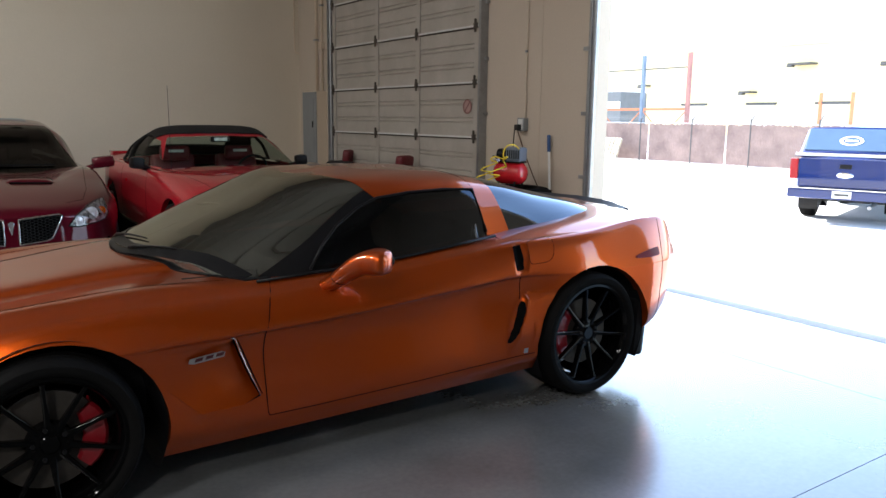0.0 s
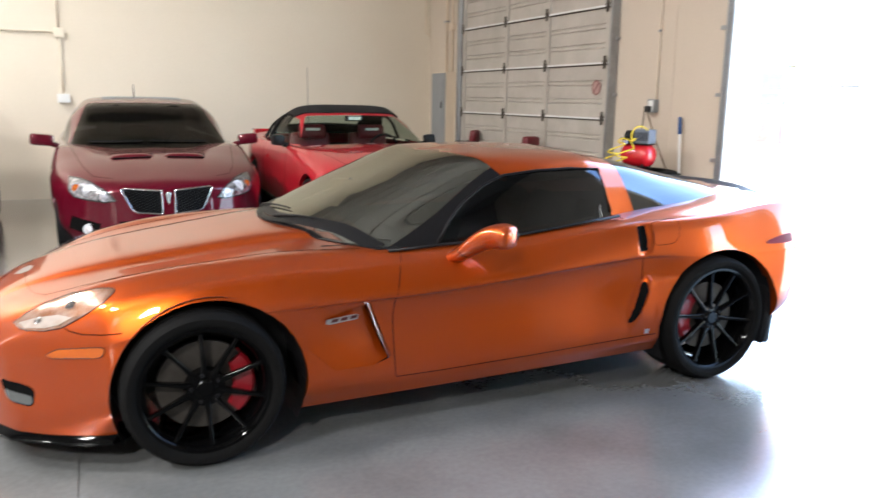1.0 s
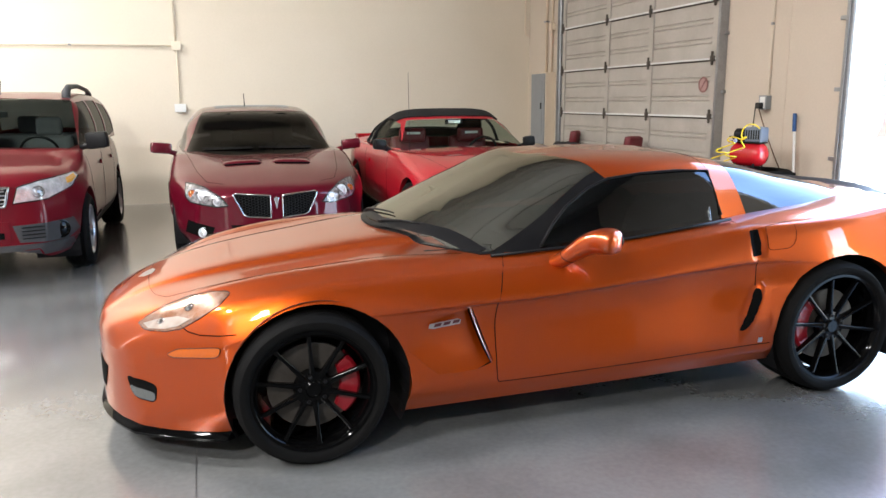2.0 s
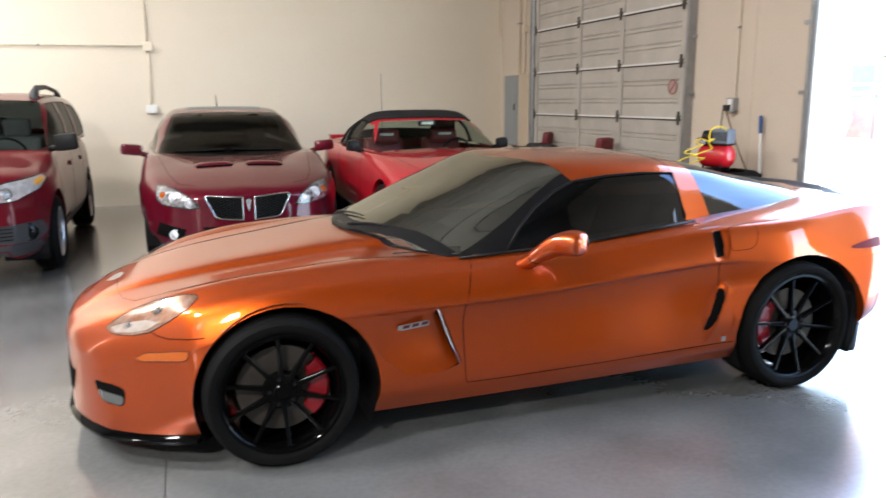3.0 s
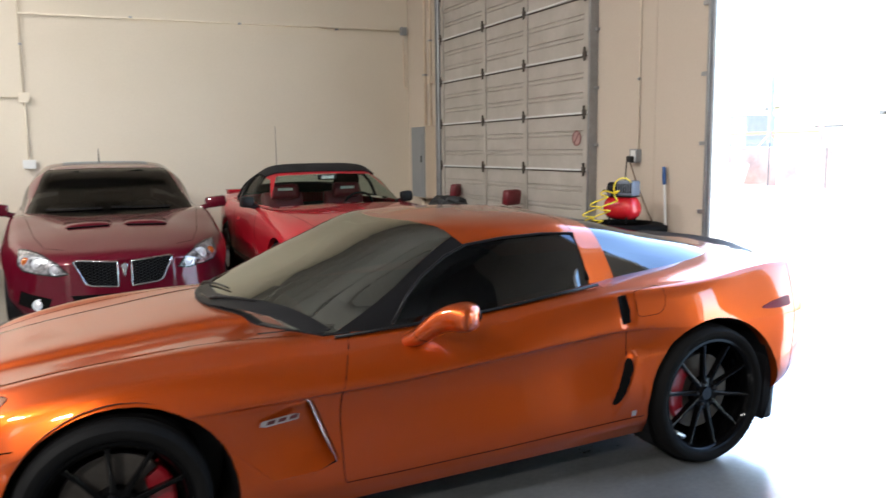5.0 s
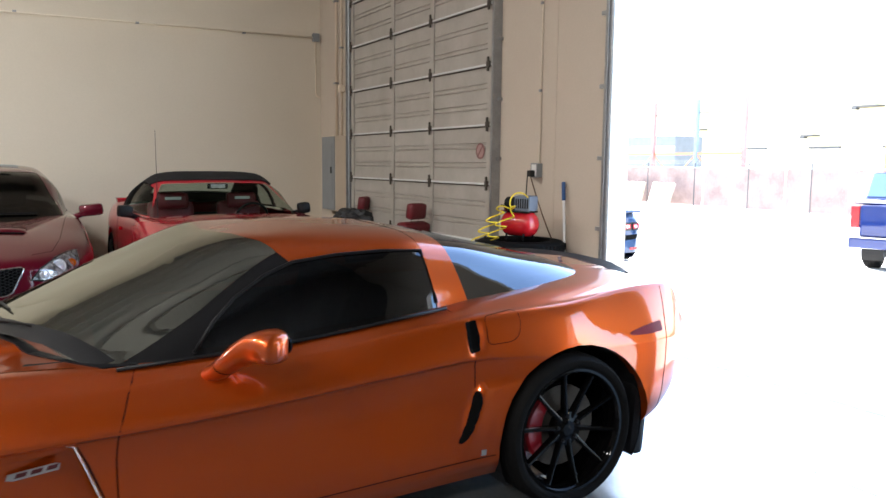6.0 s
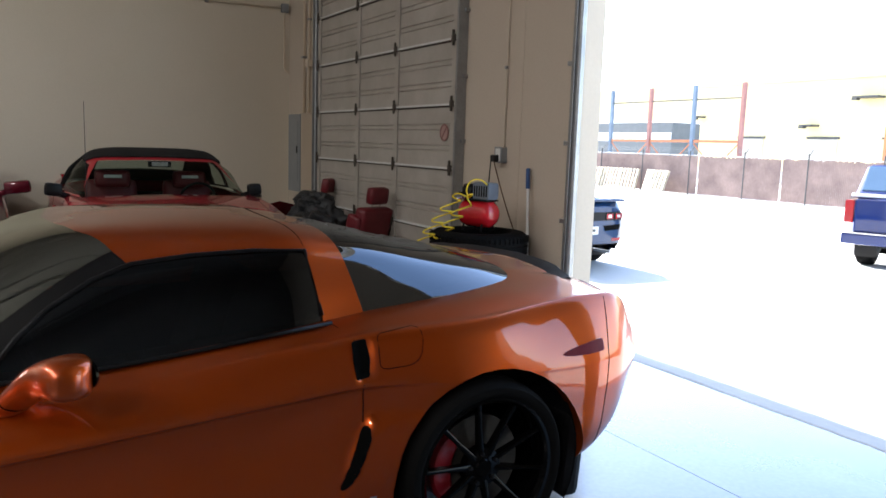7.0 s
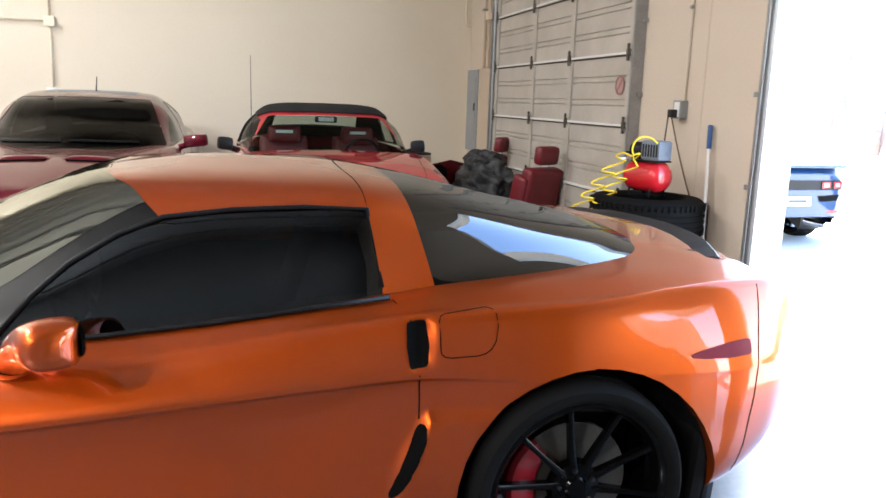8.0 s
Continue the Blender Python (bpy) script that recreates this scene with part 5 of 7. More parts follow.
def broom():
    c = empty("broom", pose(3.51, 1.77, 0), "long white broom handle with a blue grip leaning on the wall", "broom")
    a, b = Vector((-0.02, -0.01, 0.08)), Vector((0.075, 0.19, 1.355))
    part("handle", tube(bmesh.new(), [a, b], 0.0125, 12), M["whitepole"], c, smooth=True, angle=40)
    d = (b - a).normalized()
    part("grip", tube(bmesh.new(), [b - d * 0.17, b - d * 0.165, b - d * 0.005, b], [0.014, 0.018, 0.018, 0.012], 12), M["bluegrip"], c, "blue plastic grip", smooth=True, angle=40)
    part("brush_head", boxed(-0.06, 0.02, -0.28, 0.03, 0.045, 0.085, bevel=0.01), M["bluegrip"], c, "blue brush head")
    bm = bmesh.new()
    rng = random.Random(4)
    for k in range(90):
        x, y = rng.uniform(-0.055, 0.012), rng.uniform(-0.275, 0.025)
        tube(bm, [(x, y, 0.05), (x + rng.uniform(-0.015, 0.015), y + rng.uniform(-0.01, 0.01), 0.0)], 0.003, 4)
    b = part("bristles", bm, M["black"], c, "dark bristles")
    tagged(b, kind="stuff")
    return c


broom()


def loose_tyre(x, y, z, R, W, r, label):
    c = empty("tyre", pose(x, y, z + W / 2, 90, 0, 17 * z), label, "tyre", "stacked tyres")
    bm = bmesh.new()
    h = W / 2
    s = R - r
    prof = [(r, h - 0.03), (r + 0.12 * s, h - 0.004), (r + 0.4 * s, h), (r + 0.75 * s, h - 0.008), (R - 0.01, h - 0.03)]
    for k in range(1, 6):
        q = h - 0.02 - k * (W - 0.04) / 6
        prof += [(R, q + 0.009), (R - 0.009, q + 0.006), (R - 0.009, q - 0.006), (R, q - 0.009)]
    prof += [(R - 0.01, -h + 0.03), (r + 0.75 * s, -h + 0.008), (r + 0.4 * s, -h), (r, -h + 0.03), (r + 0.02, 0)]
    spin(bm, prof, 72)
    part("carcass", bm, M["rubber"], c, smooth=True, angle=40)
    n = 60
    for k in range(n):
        a = 2 * math.pi * k / n
        rot = Matrix.Rotation(a, 4, "Y")
        if k == 0:
            low = part("tread_block", boxed(R - 0.006, R + 0.004, -h + 0.03, -h + 0.075, -0.011, 0.011), M["rubber"], c)
            high = part("tread_block", boxed(R - 0.006, R + 0.004, h - 0.075, h - 0.03, -0.011, 0.011, m=Matrix.Rotation(0.04, 4, "Y")), M["rubber"], c)
        else:
            for first in (low, high):
                ob = new("tread_block", first.data)
                ob.parent = c
                ob.matrix_basis = rot
    return c


for k in range(3):
    loose_tyre(3.19 + (0.006, -0.012, 0.0)[k], 2.06 + (0.01, -0.012, 0.0)[k], 0.002 + k * 0.281, 0.405, 0.28, 0.25, "used wide black tyre in a stack of three")


def compressor():
    c = empty("air_compressor", pose(3.16, 2.03, 0.845, 0, 0, 20), "small red portable air compressor on a stack of tyres", "air compressor")
    prof = [(0.0, -0.25), (0.05, -0.248), (0.11, -0.225), (0.15, -0.18), (0.16, -0.13), (0.16, 0.13), (0.15, 0.18), (0.11, 0.225), (0.05, 0.248), (0.0, 0.25)]
    bm = bmesh.new()
    spin(bm, prof, 40, Matrix.Translation((0, 0, 0.20)), closed=False)
    part("tank", bm, M["tankred"], c, "glossy red air tank", smooth=True)
    for y in (-0.13, 0.13):
        bm = bmesh.new()
        tube(bm, [(-0.12, y, 0.0), (-0.10, y, 0.09), (0.10, y, 0.09), (0.12, y, 0.0)], 0.014, 8)
        part("foot", bm, M["black"], c, smooth=True)
    part("deck", boxed(-0.11, 0.11, -0.20, 0.20, 0.345, 0.362, bevel=0.005), M["black"], c)
    bm = boxed(-0.10, 0.10, -0.21, 0.03, 0.362, 0.56, bevel=0.03)
    part("motor_shroud", bm, M["motorgrey"], c, "blue-grey motor shroud", smooth=True, angle=40)
    for k in range(6):
        part("vent_slot", boxed(-0.104, -0.098, -0.185 + k * 0.034, -0.168 + k * 0.034, 0.40, 0.52, bevel=0.001), M["black"], c)
    bm = bmesh.new()
    spin(bm, [(0.0, 0.0), (0.085, 0.0), (0.09, 0.02), (0.085, 0.14), (0.0, 0.14)], 24, Matrix.Translation((0, 0.05, 0.45)), closed=False)
    part("pump", bm, M["black"], c, "black pump head", smooth=True, angle=40)
    bm = bmesh.new()
    spin(bm, [(0.0, 0.0), (0.03, 0.0), (0.03, 0.025), (0.0, 0.025)], 20, Matrix.Translation((-0.12, 0.12, 0.38)) @ pose(0, 0, 0, 0, 0, 90), closed=False)
    part("gauge", bm, M["chrome"], c, "round pressure gauge")
    part("handle", tube(bmesh.new(), [(0, 0.21, 0.36), (0, 0.26, 0.42), (0, 0.30, 0.42)], 0.012, 8), M["black"], c, smooth=True)
    part("hose_coupling", tube(bmesh.new(), [(-0.13, 0.17, 0.37), (-0.19, 0.19, 0.36)], 0.012, 8), M["chrome"], c)
    c.scale = (0.70, 0.70, 0.70)
    return c


compressor()
# coiled yellow hose: looped over the motor, doubled, falling in turns before the tyres
def hose_line():
    pts = [Vector(p) for p in ((3.12, 1.86, 1.225), (3.06, 1.86, 1.262), (3.0, 1.87, 1.262), (2.96, 1.88, 1.23), (2.95, 1.89, 1.17), (2.97, 1.90, 1.13), (2.92, 1.98, 1.15), (2.90, 2.02, 1.12))]
    top, low = Vector((2.90, 2.01, 1.08)), Vector((2.66, 2.16, 0.68))
    across, deep = Vector((0.85, -0.52, 0)), Vector((0.52, 0.85, 0))
    fold = across * 0.085 + Vector((0, 0, -0.035))

    def turn(t, a):
        return top.lerp(low, t) + across * (0.062 * math.cos(a)) + deep * (0.05 * math.sin(a)) + Vector((0, 0, 0.012 * math.cos(a)))
    n = 60
    for k in range(n + 1):
        pts.append(turn(k / n, 2 * math.pi * 4.3 * k / n))
    pts += [low + Vector((0.0, 0.02, -0.07)), low + fold * 0.5 + Vector((0, 0, -0.10)), low + fold + Vector((0, 0, -0.07))]
    for k in range(n, -1, -1):
        pts.append(turn(k / n, 2 * math.pi * 4.3 * k / n) + fold)
    pts += [Vector(p) for p in ((2.98, 1.93, 1.13), (3.01, 1.90, 1.15), (3.03, 1.93, 1.14), (3.04, 2.0, 1.11))]
    return pts


bm = bmesh.new()
h0 = Vector((3.1, 2.0, 0.6))
tube(bm, [Vector(p) - h0 for p in spline2(hose_line(), 3)], 0.0062, 8)
ob = part("air_hose", bm, M["hose"], smooth=True)
ob.matrix_basis = pose(*h0)
tagged(ob, "coiled bright yellow air hose hanging off the compressor", "hose")


def car_seat(name, x, y, rz, mat, label, tilt=14):
    """A loose car seat: cushion, backrest, bolsters, headrest, on its rails."""
    c = empty(name, pose(x, y, 0, 0, 0, rz), label, "car seat", "loose car seats")

    def pad(w, d, h, z0, x0, y0, rx=0, r=0.05):
        bm = boxed(-w / 2, w / 2, -d / 2, d / 2, 0, h, bevel=r)
        m = Matrix.Translation((x0, y0, z0)) @ Matrix.Rotation(radians(rx), 4, "X")
        for v in bm.verts:
            v.co = m @ v.co
        return bm
    part("cushion", pad(0.50, 0.50, 0.16, 0.18, 0, 0), mat, c, smooth=True, angle=60)
    part("backrest", pad(0.46, 0.16, 0.56, 0.28, 0, 0.24, -tilt), mat, c, smooth=True, angle=60)
    for s in (-1, 1):
        part("bolster", pad(0.09, 0.20, 0.44, 0.32, s * 0.22, 0.20, -tilt, 0.04), mat, c, smooth=True, angle=60)
        part("headrest_post", tube(bmesh.new(), [(s * 0.06, 0.37, 0.80), (s * 0.06, 0.40, 0.90)], 0.007, 8), M["chrome"], c)
        part("seat_rail", boxed(s * 0.2 - 0.025, s * 0.2 + 0.025, -0.26, 0.26, 0.0, 0.03, bevel=0.004), M["rust"], c)
        part("rail_bracket", boxed(s * 0.2 - 0.02, s * 0.2 + 0.02, -0.2, 0.2, 0.03, 0.19, bevel=0.004), M["rust"], c)
    part("headrest", pad(0.27, 0.11, 0.19, 0.86, 0, 0.39, -tilt * 0.6, 0.045), mat, c, smooth=True, angle=60)
    return c


car_seat("car_seat", 3.20, 4.72, 200, M["redcloth"], "loose dark red leather car seat standing on the floor")
car_seat("car_seat", 3.20, 6.45, 225, M["redcloth"], "loose dark red car seat partly covered by a black jacket")


def heap(name, x, y, z, sx, sy, sz, mat, label, cat, seed, rough=0.35):
    """A slumped heap of cloth: a lumpy closed form with folds."""
    bm = bmesh.new()
    bmesh.ops.create_icosphere(bm, subdivisions=5, radius=1)
    for v in bm.verts:
        p = v.co * 2.1 + Vector((seed * 7.1, seed * 3.3, 0))
        k = 1 + rough * noise.noise(p) + 0.16 * noise.noise(p * 2.7) + 0.07 * abs(noise.noise(p * 5.5))
        v.co = Vector((v.co.x * sx * k, v.co.y * sy * k, max(v.co.z * k, -0.55) * sz))
    ob = part(name, bm, mat, smooth=True)
    ob.matrix_basis = pose(x, y, z + 0.55 * sz)
    return tagged(ob, label, cat)


heap("jacket", 3.02, 5.35, 0.33, 0.30, 0.56, 0.32, M["nylon"], "crumpled black jacket heaped over boxes and a seat", "jacket", 2)
heap("jacket", 3.05, 5.50, 0.66, 0.20, 0.34, 0.17, M["nylon"], "crumpled black jacket on top of a seat", "jacket", 5)
ob = part("cardboard_box", boxed(-0.28, 0.28, -0.4, 0.4, 0, 0.35, bevel=0.006), M["tan_thing"])
ob.matrix_basis = pose(3.0, 5.15, 0, 0, 0, 8)
tagged(ob, "plain tan cardboard box under a black jacket", "box")


def bumper_cover():
    """A loose red bumper cover standing on end by the wall, with a lamp opening."""
    c = empty("bumper_cover", pose(2.72, 6.3, 0, 0, 0, 15), "loose dark red car bumper cover standing on the floor", "car bumper")
    bm = bmesh.new()
    rows = []
    for i in range(19):
        a = radians(-80 + 160 * i / 18)
        row = []
        for j in range(9):
            t = j / 8
            r = 0.62 - 0.10 * (t - 0.45) ** 2 * 4 - 0.05 * t
            row.append(bm.verts.new((r * math.sin(a) * 1.0, -r * math.cos(a) * 0.62, 0.05 + 0.72 * t - 0.10 * abs(math.sin(a)) * t)))
        rows.append(row)
    for p, q in zip(rows, rows[1:]):
        for j in range(8):
            bm.faces.new((p[j], p[j + 1], q[j + 1], q[j]))
    r = bmesh.ops.solidify(bm, geom=bm.faces[:], thickness=0.006)
    part("skin", bm, M["wine"], c, smooth=True, angle=50)
    bm = bmesh.new()
    spin(bm, [(0.0, 0.0), (0.085, 0.0), (0.10, 0.02), (0.0, 0.02)], 24, Matrix.Translation((-0.20, -0.36, 0.62)) @ pose(0, 0, 0, 0, 0, -20), closed=False)
    part("lamp_opening", bm, M["dark"], c, "dark round lamp opening")
    part("foot_block", boxed(-0.5, 0.5, -0.28, -0.1, 0, 0.06, bevel=0.01), M["black"], c)
    return c


bumper_cover()
c = empty("cardboard_box", pose(2.28, 5.9, 0, 0, 0, 12), "tan cardboard box with a dark rag on top", "box")
part("carton", boxed(-0.16, 0.16, -0.2, 0.2, 0, 0.84, bevel=0.005), M["tan_thing"], c)
part("rag", boxed(-0.14, 0.17, -0.19, 0.19, 0.842, 0.87, bevel=0.012), M["nylon"], c, "dark rag")


# ---- the other cars: shells lofted from a few proportions ----
def shell(car, mat, L, h, fa, ra, R, nose, hood, cowl_x, belt, tail_x, deck, sill=0.2, sweep=0.34, arch_r=0.37, open_to=None, flare=0.0):
    """The lower body of a car whose bumper stands at x = 0: nose, hood and belt heights give its profile."""
    P0 = ([(0, .66 * h), (.2, .80 * h), (fa, .90 * h), (ra, .90 * h), (L - .3, .86 * h), (L, .7 * h)],
          [(0, sill + .06), (.03, sill + .01), (.12, sill - .02), (fa, sill - .02), (ra, sill), (L - .2, sill + .08), (L, sill + .2)])
    P1 = ([(0, .72 * h), (.2, .90 * h), (fa, (.985 + flare) * h), ((fa + ra) / 2, .975 * h), (ra, (.99 + flare) * h), (L - .3, .94 * h), (L, .76 * h)],
          [(0, sill + .13), (.1, sill + .12), (fa, sill + .13), (L - .2, sill + .18), (L, sill + .26)])
    P2 = ([(0, .74 * h), (.2, .91 * h), (fa, (1.0 + flare) * h), ((fa + ra) / 2, .985 * h), (ra, (1.0 + flare) * h), (L - .3, .95 * h), (L, .78 * h)],
          [(0, .5 * (sill + nose)), (.1, .5 * (sill + nose) + .01), (fa, .56), (L - .2, .6), (L, .6)])
    P3 = ([(0, .70 * h), (.2, .87 * h), (fa, (.97 + flare * .5) * h), ((fa + ra) / 2, .97 * h), (ra, .98 * h), (L - .3, .92 * h), (L, .76 * h)],
          [(0, nose - .09), (.06, nose - .06), (.2, nose - .02), (fa, hood - .14), (cowl_x, belt - .10), (ra, belt - .08), (L - .2, deck - .14), (L, deck - .2)])
    P4 = ([(0, .60 * h), (.2, .77 * h), (fa, .88 * h), (cowl_x, .92 * h), (ra, .92 * h), (L - .3, .84 * h), (L, .66 * h)],
          [(0, nose - .04), (.05, nose), (.2, nose + .05), (fa, hood - .055), (cowl_x, belt - .01), (ra, belt + .01), (L - .15, deck - .03), (L, deck - .12)])
    P5 = ([(0, .46 * h), (.2, .60 * h), (fa, .70 * h), (cowl_x, .80 * h), (ra, .80 * h), (L - .3, .70 * h), (L, .55 * h)],
          [(0, nose - .02), (.05, nose + .025), (.2, nose + .08), (fa, hood - .015), (cowl_x, belt + .01), (ra, belt + .02), (L - .15, deck), (L, deck - .1)])
    P6 = ([(0, .25 * h), (fa, .4 * h), (L, .4 * h)],
          [(0, nose - .01), (.05, nose + .035), (.2, nose + .09), (fa, hood), (cowl_x, hood + .04), (L - .15, deck + .01), (L, deck - .09)])
    P7 = ([(0, 0), (L, 0)],
          [(0, nose), (.05, nose + .045), (.2, nose + .10), (fa, hood + .012), (cowl_x, hood + .05), (L - .15, deck + .015), (L, deck - .09)])
    bm = loft([P0, P1, P2, P3, P4, P5, P6, P7], spread(0, L, 84, 0.5), [(0, sweep), (.2, sweep * .75), (fa * .75, sweep * .12), (fa, 0), (ra, 0), (L - .25, -.05), (L, -.14)], 4, h, 2.6)
    lo, hi = open_to or (cowl_x + 0.1, tail_x)
    bmesh.ops.delete(bm, geom=[f for f in bm.faces if lo < f.calc_center_median().x < hi and abs(f.calc_center_median().y) < .80 * h and f.normal.z > 0.5], context="FACES")
    for side in (-1, 1):
        arch(bm, fa, R, arch_r, side)
        arch(bm, ra, R, arch_r, side)
        well(car, fa, R, arch_r + .012, side, h * .95)
        well(car, ra, R, arch_r + .012, side, h * .95)
    bmesh.ops.recalc_face_normals(bm, faces=bm.faces)
    tree = surface(bm)
    part("body", bm, mat, car, smooth=True, angle=50)
    return tree


def cabin(base_x, head_x, rear_top, rear_base, wb, wr, cowl, belt, H, deck, sweep=0.22, drop=0.075):
    """The glasshouse of a car, as one surface to be cut into roof, pillars and glass."""
    mid = (head_x + rear_top) / 2
    bx = (base_x + head_x) / 2
    Q0 = ([(base_x, .95 * wb), (head_x, wb), (rear_top, wb), (rear_base, .86 * wb)],
          [(base_x, cowl - .05), (head_x, belt), (rear_top, belt + .02), (rear_base, deck - .03)])
    Q1 = ([(base_x, .93 * wb), (head_x, .5 * (wb + wr) + .035), (rear_top, .5 * (wb + wr) + .035), (rear_base, .82 * wb)],
          [(base_x, cowl - .035), (bx, .5 * (cowl + .5 * (belt + H)) - .02), (head_x, .5 * (belt + H)), (rear_top, .5 * (belt + H)), (rear_base, deck - .01)])
    Q2 = ([(base_x, .90 * wb), (bx, .5 * (.9 * wb + wr) + .01), (head_x, wr), (rear_top, wr), (rear_base, .76 * wb)],
          [(base_x, cowl - .012), (bx, .5 * (cowl + H - .045 - drop)), (head_x, H - .034 - drop), (mid, H - .05), (rear_top, H - .09), (rear_base, deck)])
    Q3 = ([(base_x, .6 * wb), (head_x, .72 * wr), (rear_top, .75 * wr), (rear_base, .5 * wb)],
          [(base_x, cowl - .005), (bx, .5 * (cowl + H - .02 - drop) + .005), (head_x, H - .013 - drop), (mid, H - .012), (rear_top, H - .045), (rear_base, deck + .01)])
    Q4 = ([(base_x, 0), (rear_base, 0)],
          [(base_x, cowl + .01), (bx, .5 * (cowl + H - drop) + .012), (head_x, H - drop), (mid, H), (rear_top, H - .025), (rear_base, deck + .015)])
    g = loft([Q0, Q1, Q2, Q3, Q4], spread(base_x, rear_base, 56, 0.3), [(base_x, sweep), (head_x, sweep * .75), (mid, sweep * .2), (rear_top, 0), (rear_base, -.05)], 5, wb, 2.0, caps=2)
    bmesh.ops.delete(g, geom=[f for f in g.faces if len(f.verts) != 4 or abs(f.normal.x) > 0.98 or (f.normal.x < -0.6 and abs(f.normal.z) < 0.3)], context="FACES")
    return g, surface(g)


def glaze(car, g, roof_mat, screen, windows, rear, screen_mat, side_mat, roof_label="", rear_mat=None):
    f = cut(g, screen, "z", lambda c, n: n.z > 0.15)
    part("windscreen", take(g, f, -0.004), screen_mat, car, smooth=True)
    for side in (-1, 1):
        for w in windows:
            f = cut(g, w, "y", lambda c, n: c.y * side > 0.3 and abs(n.y) > 0.3)
            part("side_window", take(g, f, -0.006), side_mat, car, smooth=True)
    f = cut(g, rear, "z", lambda c, n: n.z > 0.1)
    part("rear_window", take(g, f, -0.004), rear_mat or side_mat, car, smooth=True)
    part("roof", g, roof_mat, car, roof_label, smooth=True, angle=50)


def mirror(car, x, y, z, side, mat, w=0.20, hgt=0.13, d=0.11, label=""):
    bm = boxed(-d / 2, d / 2, 0, w, -hgt / 2, hgt / 2, bevel=0.035)
    m = Matrix.Translation((x, y, z)) @ Matrix.Diagonal((1, side, 1, 1)) @ pose(0, 0, 0, 6, 0, 8)
    for v in bm.verts:
        v.co = m @ v.co
    ob = part("door_mirror", bm, mat, car, label, smooth=True, angle=50)
    part("mirror_arm", tube(bmesh.new(), [(x + 0.02, y - side * 0.06, z - 0.06), (x, y + side * 0.03, z - 0.03)], 0.028, 10), mat, ob, smooth=True)
    bm = boxed(d / 2 - 0.002, d / 2 + 0.003, 0.025, w - 0.02, -hgt / 2 + 0.02, hgt / 2 - 0.02, bevel=0.002)
    for v in bm.verts:
        v.co = m @ v.co
    part("mirror_glass", bm, M["gloss"], ob)
    return ob


def seat(car, x, y, mat, base=0.30, top=0.80, w=0.48, head=True, label=""):
    part("seat_cushion", boxed(x - .45, x + .05, y - w / 2, y + w / 2, base, base + .18, bevel=.05), mat, car, label, smooth=True, angle=60)
    bm = boxed(-.07, .07, -w / 2, w / 2, 0, top - base, bevel=.06)
    m = Matrix.Translation((x, y, base + .05)) @ Matrix.Rotation(radians(12), 4, "Y")
    for v in bm.verts:
        v.co = m @ v.co
    back = part("seat_back", bm, mat, car, label, smooth=True, angle=60)
    if head:
        bm = boxed(-.05, .05, -.13, .13, 0, .19, bevel=.05)
        m = Matrix.Translation((x + .13, y, top + .04))
        for v in bm.verts:
            v.co = m @ v.co
        part("headrest", bm, mat, back, smooth=True, angle=60)
    return back


def inside_tub(car, x0, x1, w, z0, z1, dash_x, dash_z, mat="cloth", wheel_y=-.36):
    part("cabin_floor", boxed(x0, x1, -w, w, z0, z0 + .03), M[mat], car)
    for s in (-1, 1):
        part("door_card", boxed(x0, x1, s * w - .015, s * w + .015, z0, z1), M[mat], car)
    part("rear_bulkhead", boxed(x1 - .03, x1, -w, w, z0, z1), M[mat], car)
    part("dashboard", boxed(dash_x, dash_x + .5, -w, w, dash_z - .3, dash_z, bevel=.07), M[mat], car, smooth=True, angle=60)
    part("steering_wheel", spin(bmesh.new(), [(0.175 + 0.014 * math.cos(a), 0.014 * math.sin(a)) for a in [2 * math.pi * k / 8 for k in range(8)]], 32, Matrix.Translation((dash_x + .62, wheel_y, dash_z - .02)) @ pose(0, 0, 0, 0, 0, 90) @ Matrix.Rotation(radians(-22), 4, "X")), M["black"], car, smooth=True)


def bulb(parent, tree, y, z, r, mat, name, side=-1, label=""):
    """A round lamp let into the front or back of a body."""
    p, n = on(tree, "x", y, z, side)
    if p is None:
        return
    n = Vector((side, 0, 0)).lerp(n, 0.5).normalized()
    q = Matrix.Translation(p + n * 0.002) @ n.to_track_quat("Y", "Z").to_matrix().to_4x4()
    part(name, spin(bmesh.new(), [(0.0, 0.010), (r * .55, 0.006), (r * .8, -0.002), (r * .92, 0.006), (r, 0.004), (r, -0.012), (0.0, -0.012)], 28, q, closed=False), mat, parent, label, smooth=True, angle=40)


M["lampsilver"] = stuff_mat("lamp_reflector", (0.80, 0.81, 0.83), 0.15, 0.5, vary=0.2, scale=22, second=(0.25, 0.25, 0.27))
M["lampdark"] = stuff_mat("dark_lamp_bowl", (0.06, 0.058, 0.058), 0.18, 0.5, vary=0.3, scale=26, second=(0.65, 0.64, 0.64), amount=0.8)
M["cladding"] = stuff_mat("dark_grey_cladding", (0.028, 0.028, 0.03), 0.6, vary=0.2)
M["alloy"] = stuff_mat("silver_alloy", (0.50, 0.50, 0.51), 0.3, 0.85, vary=0.08)
M["white_print"] = stuff_mat("white_print", (0.75, 0.74, 0.72), 0.6)


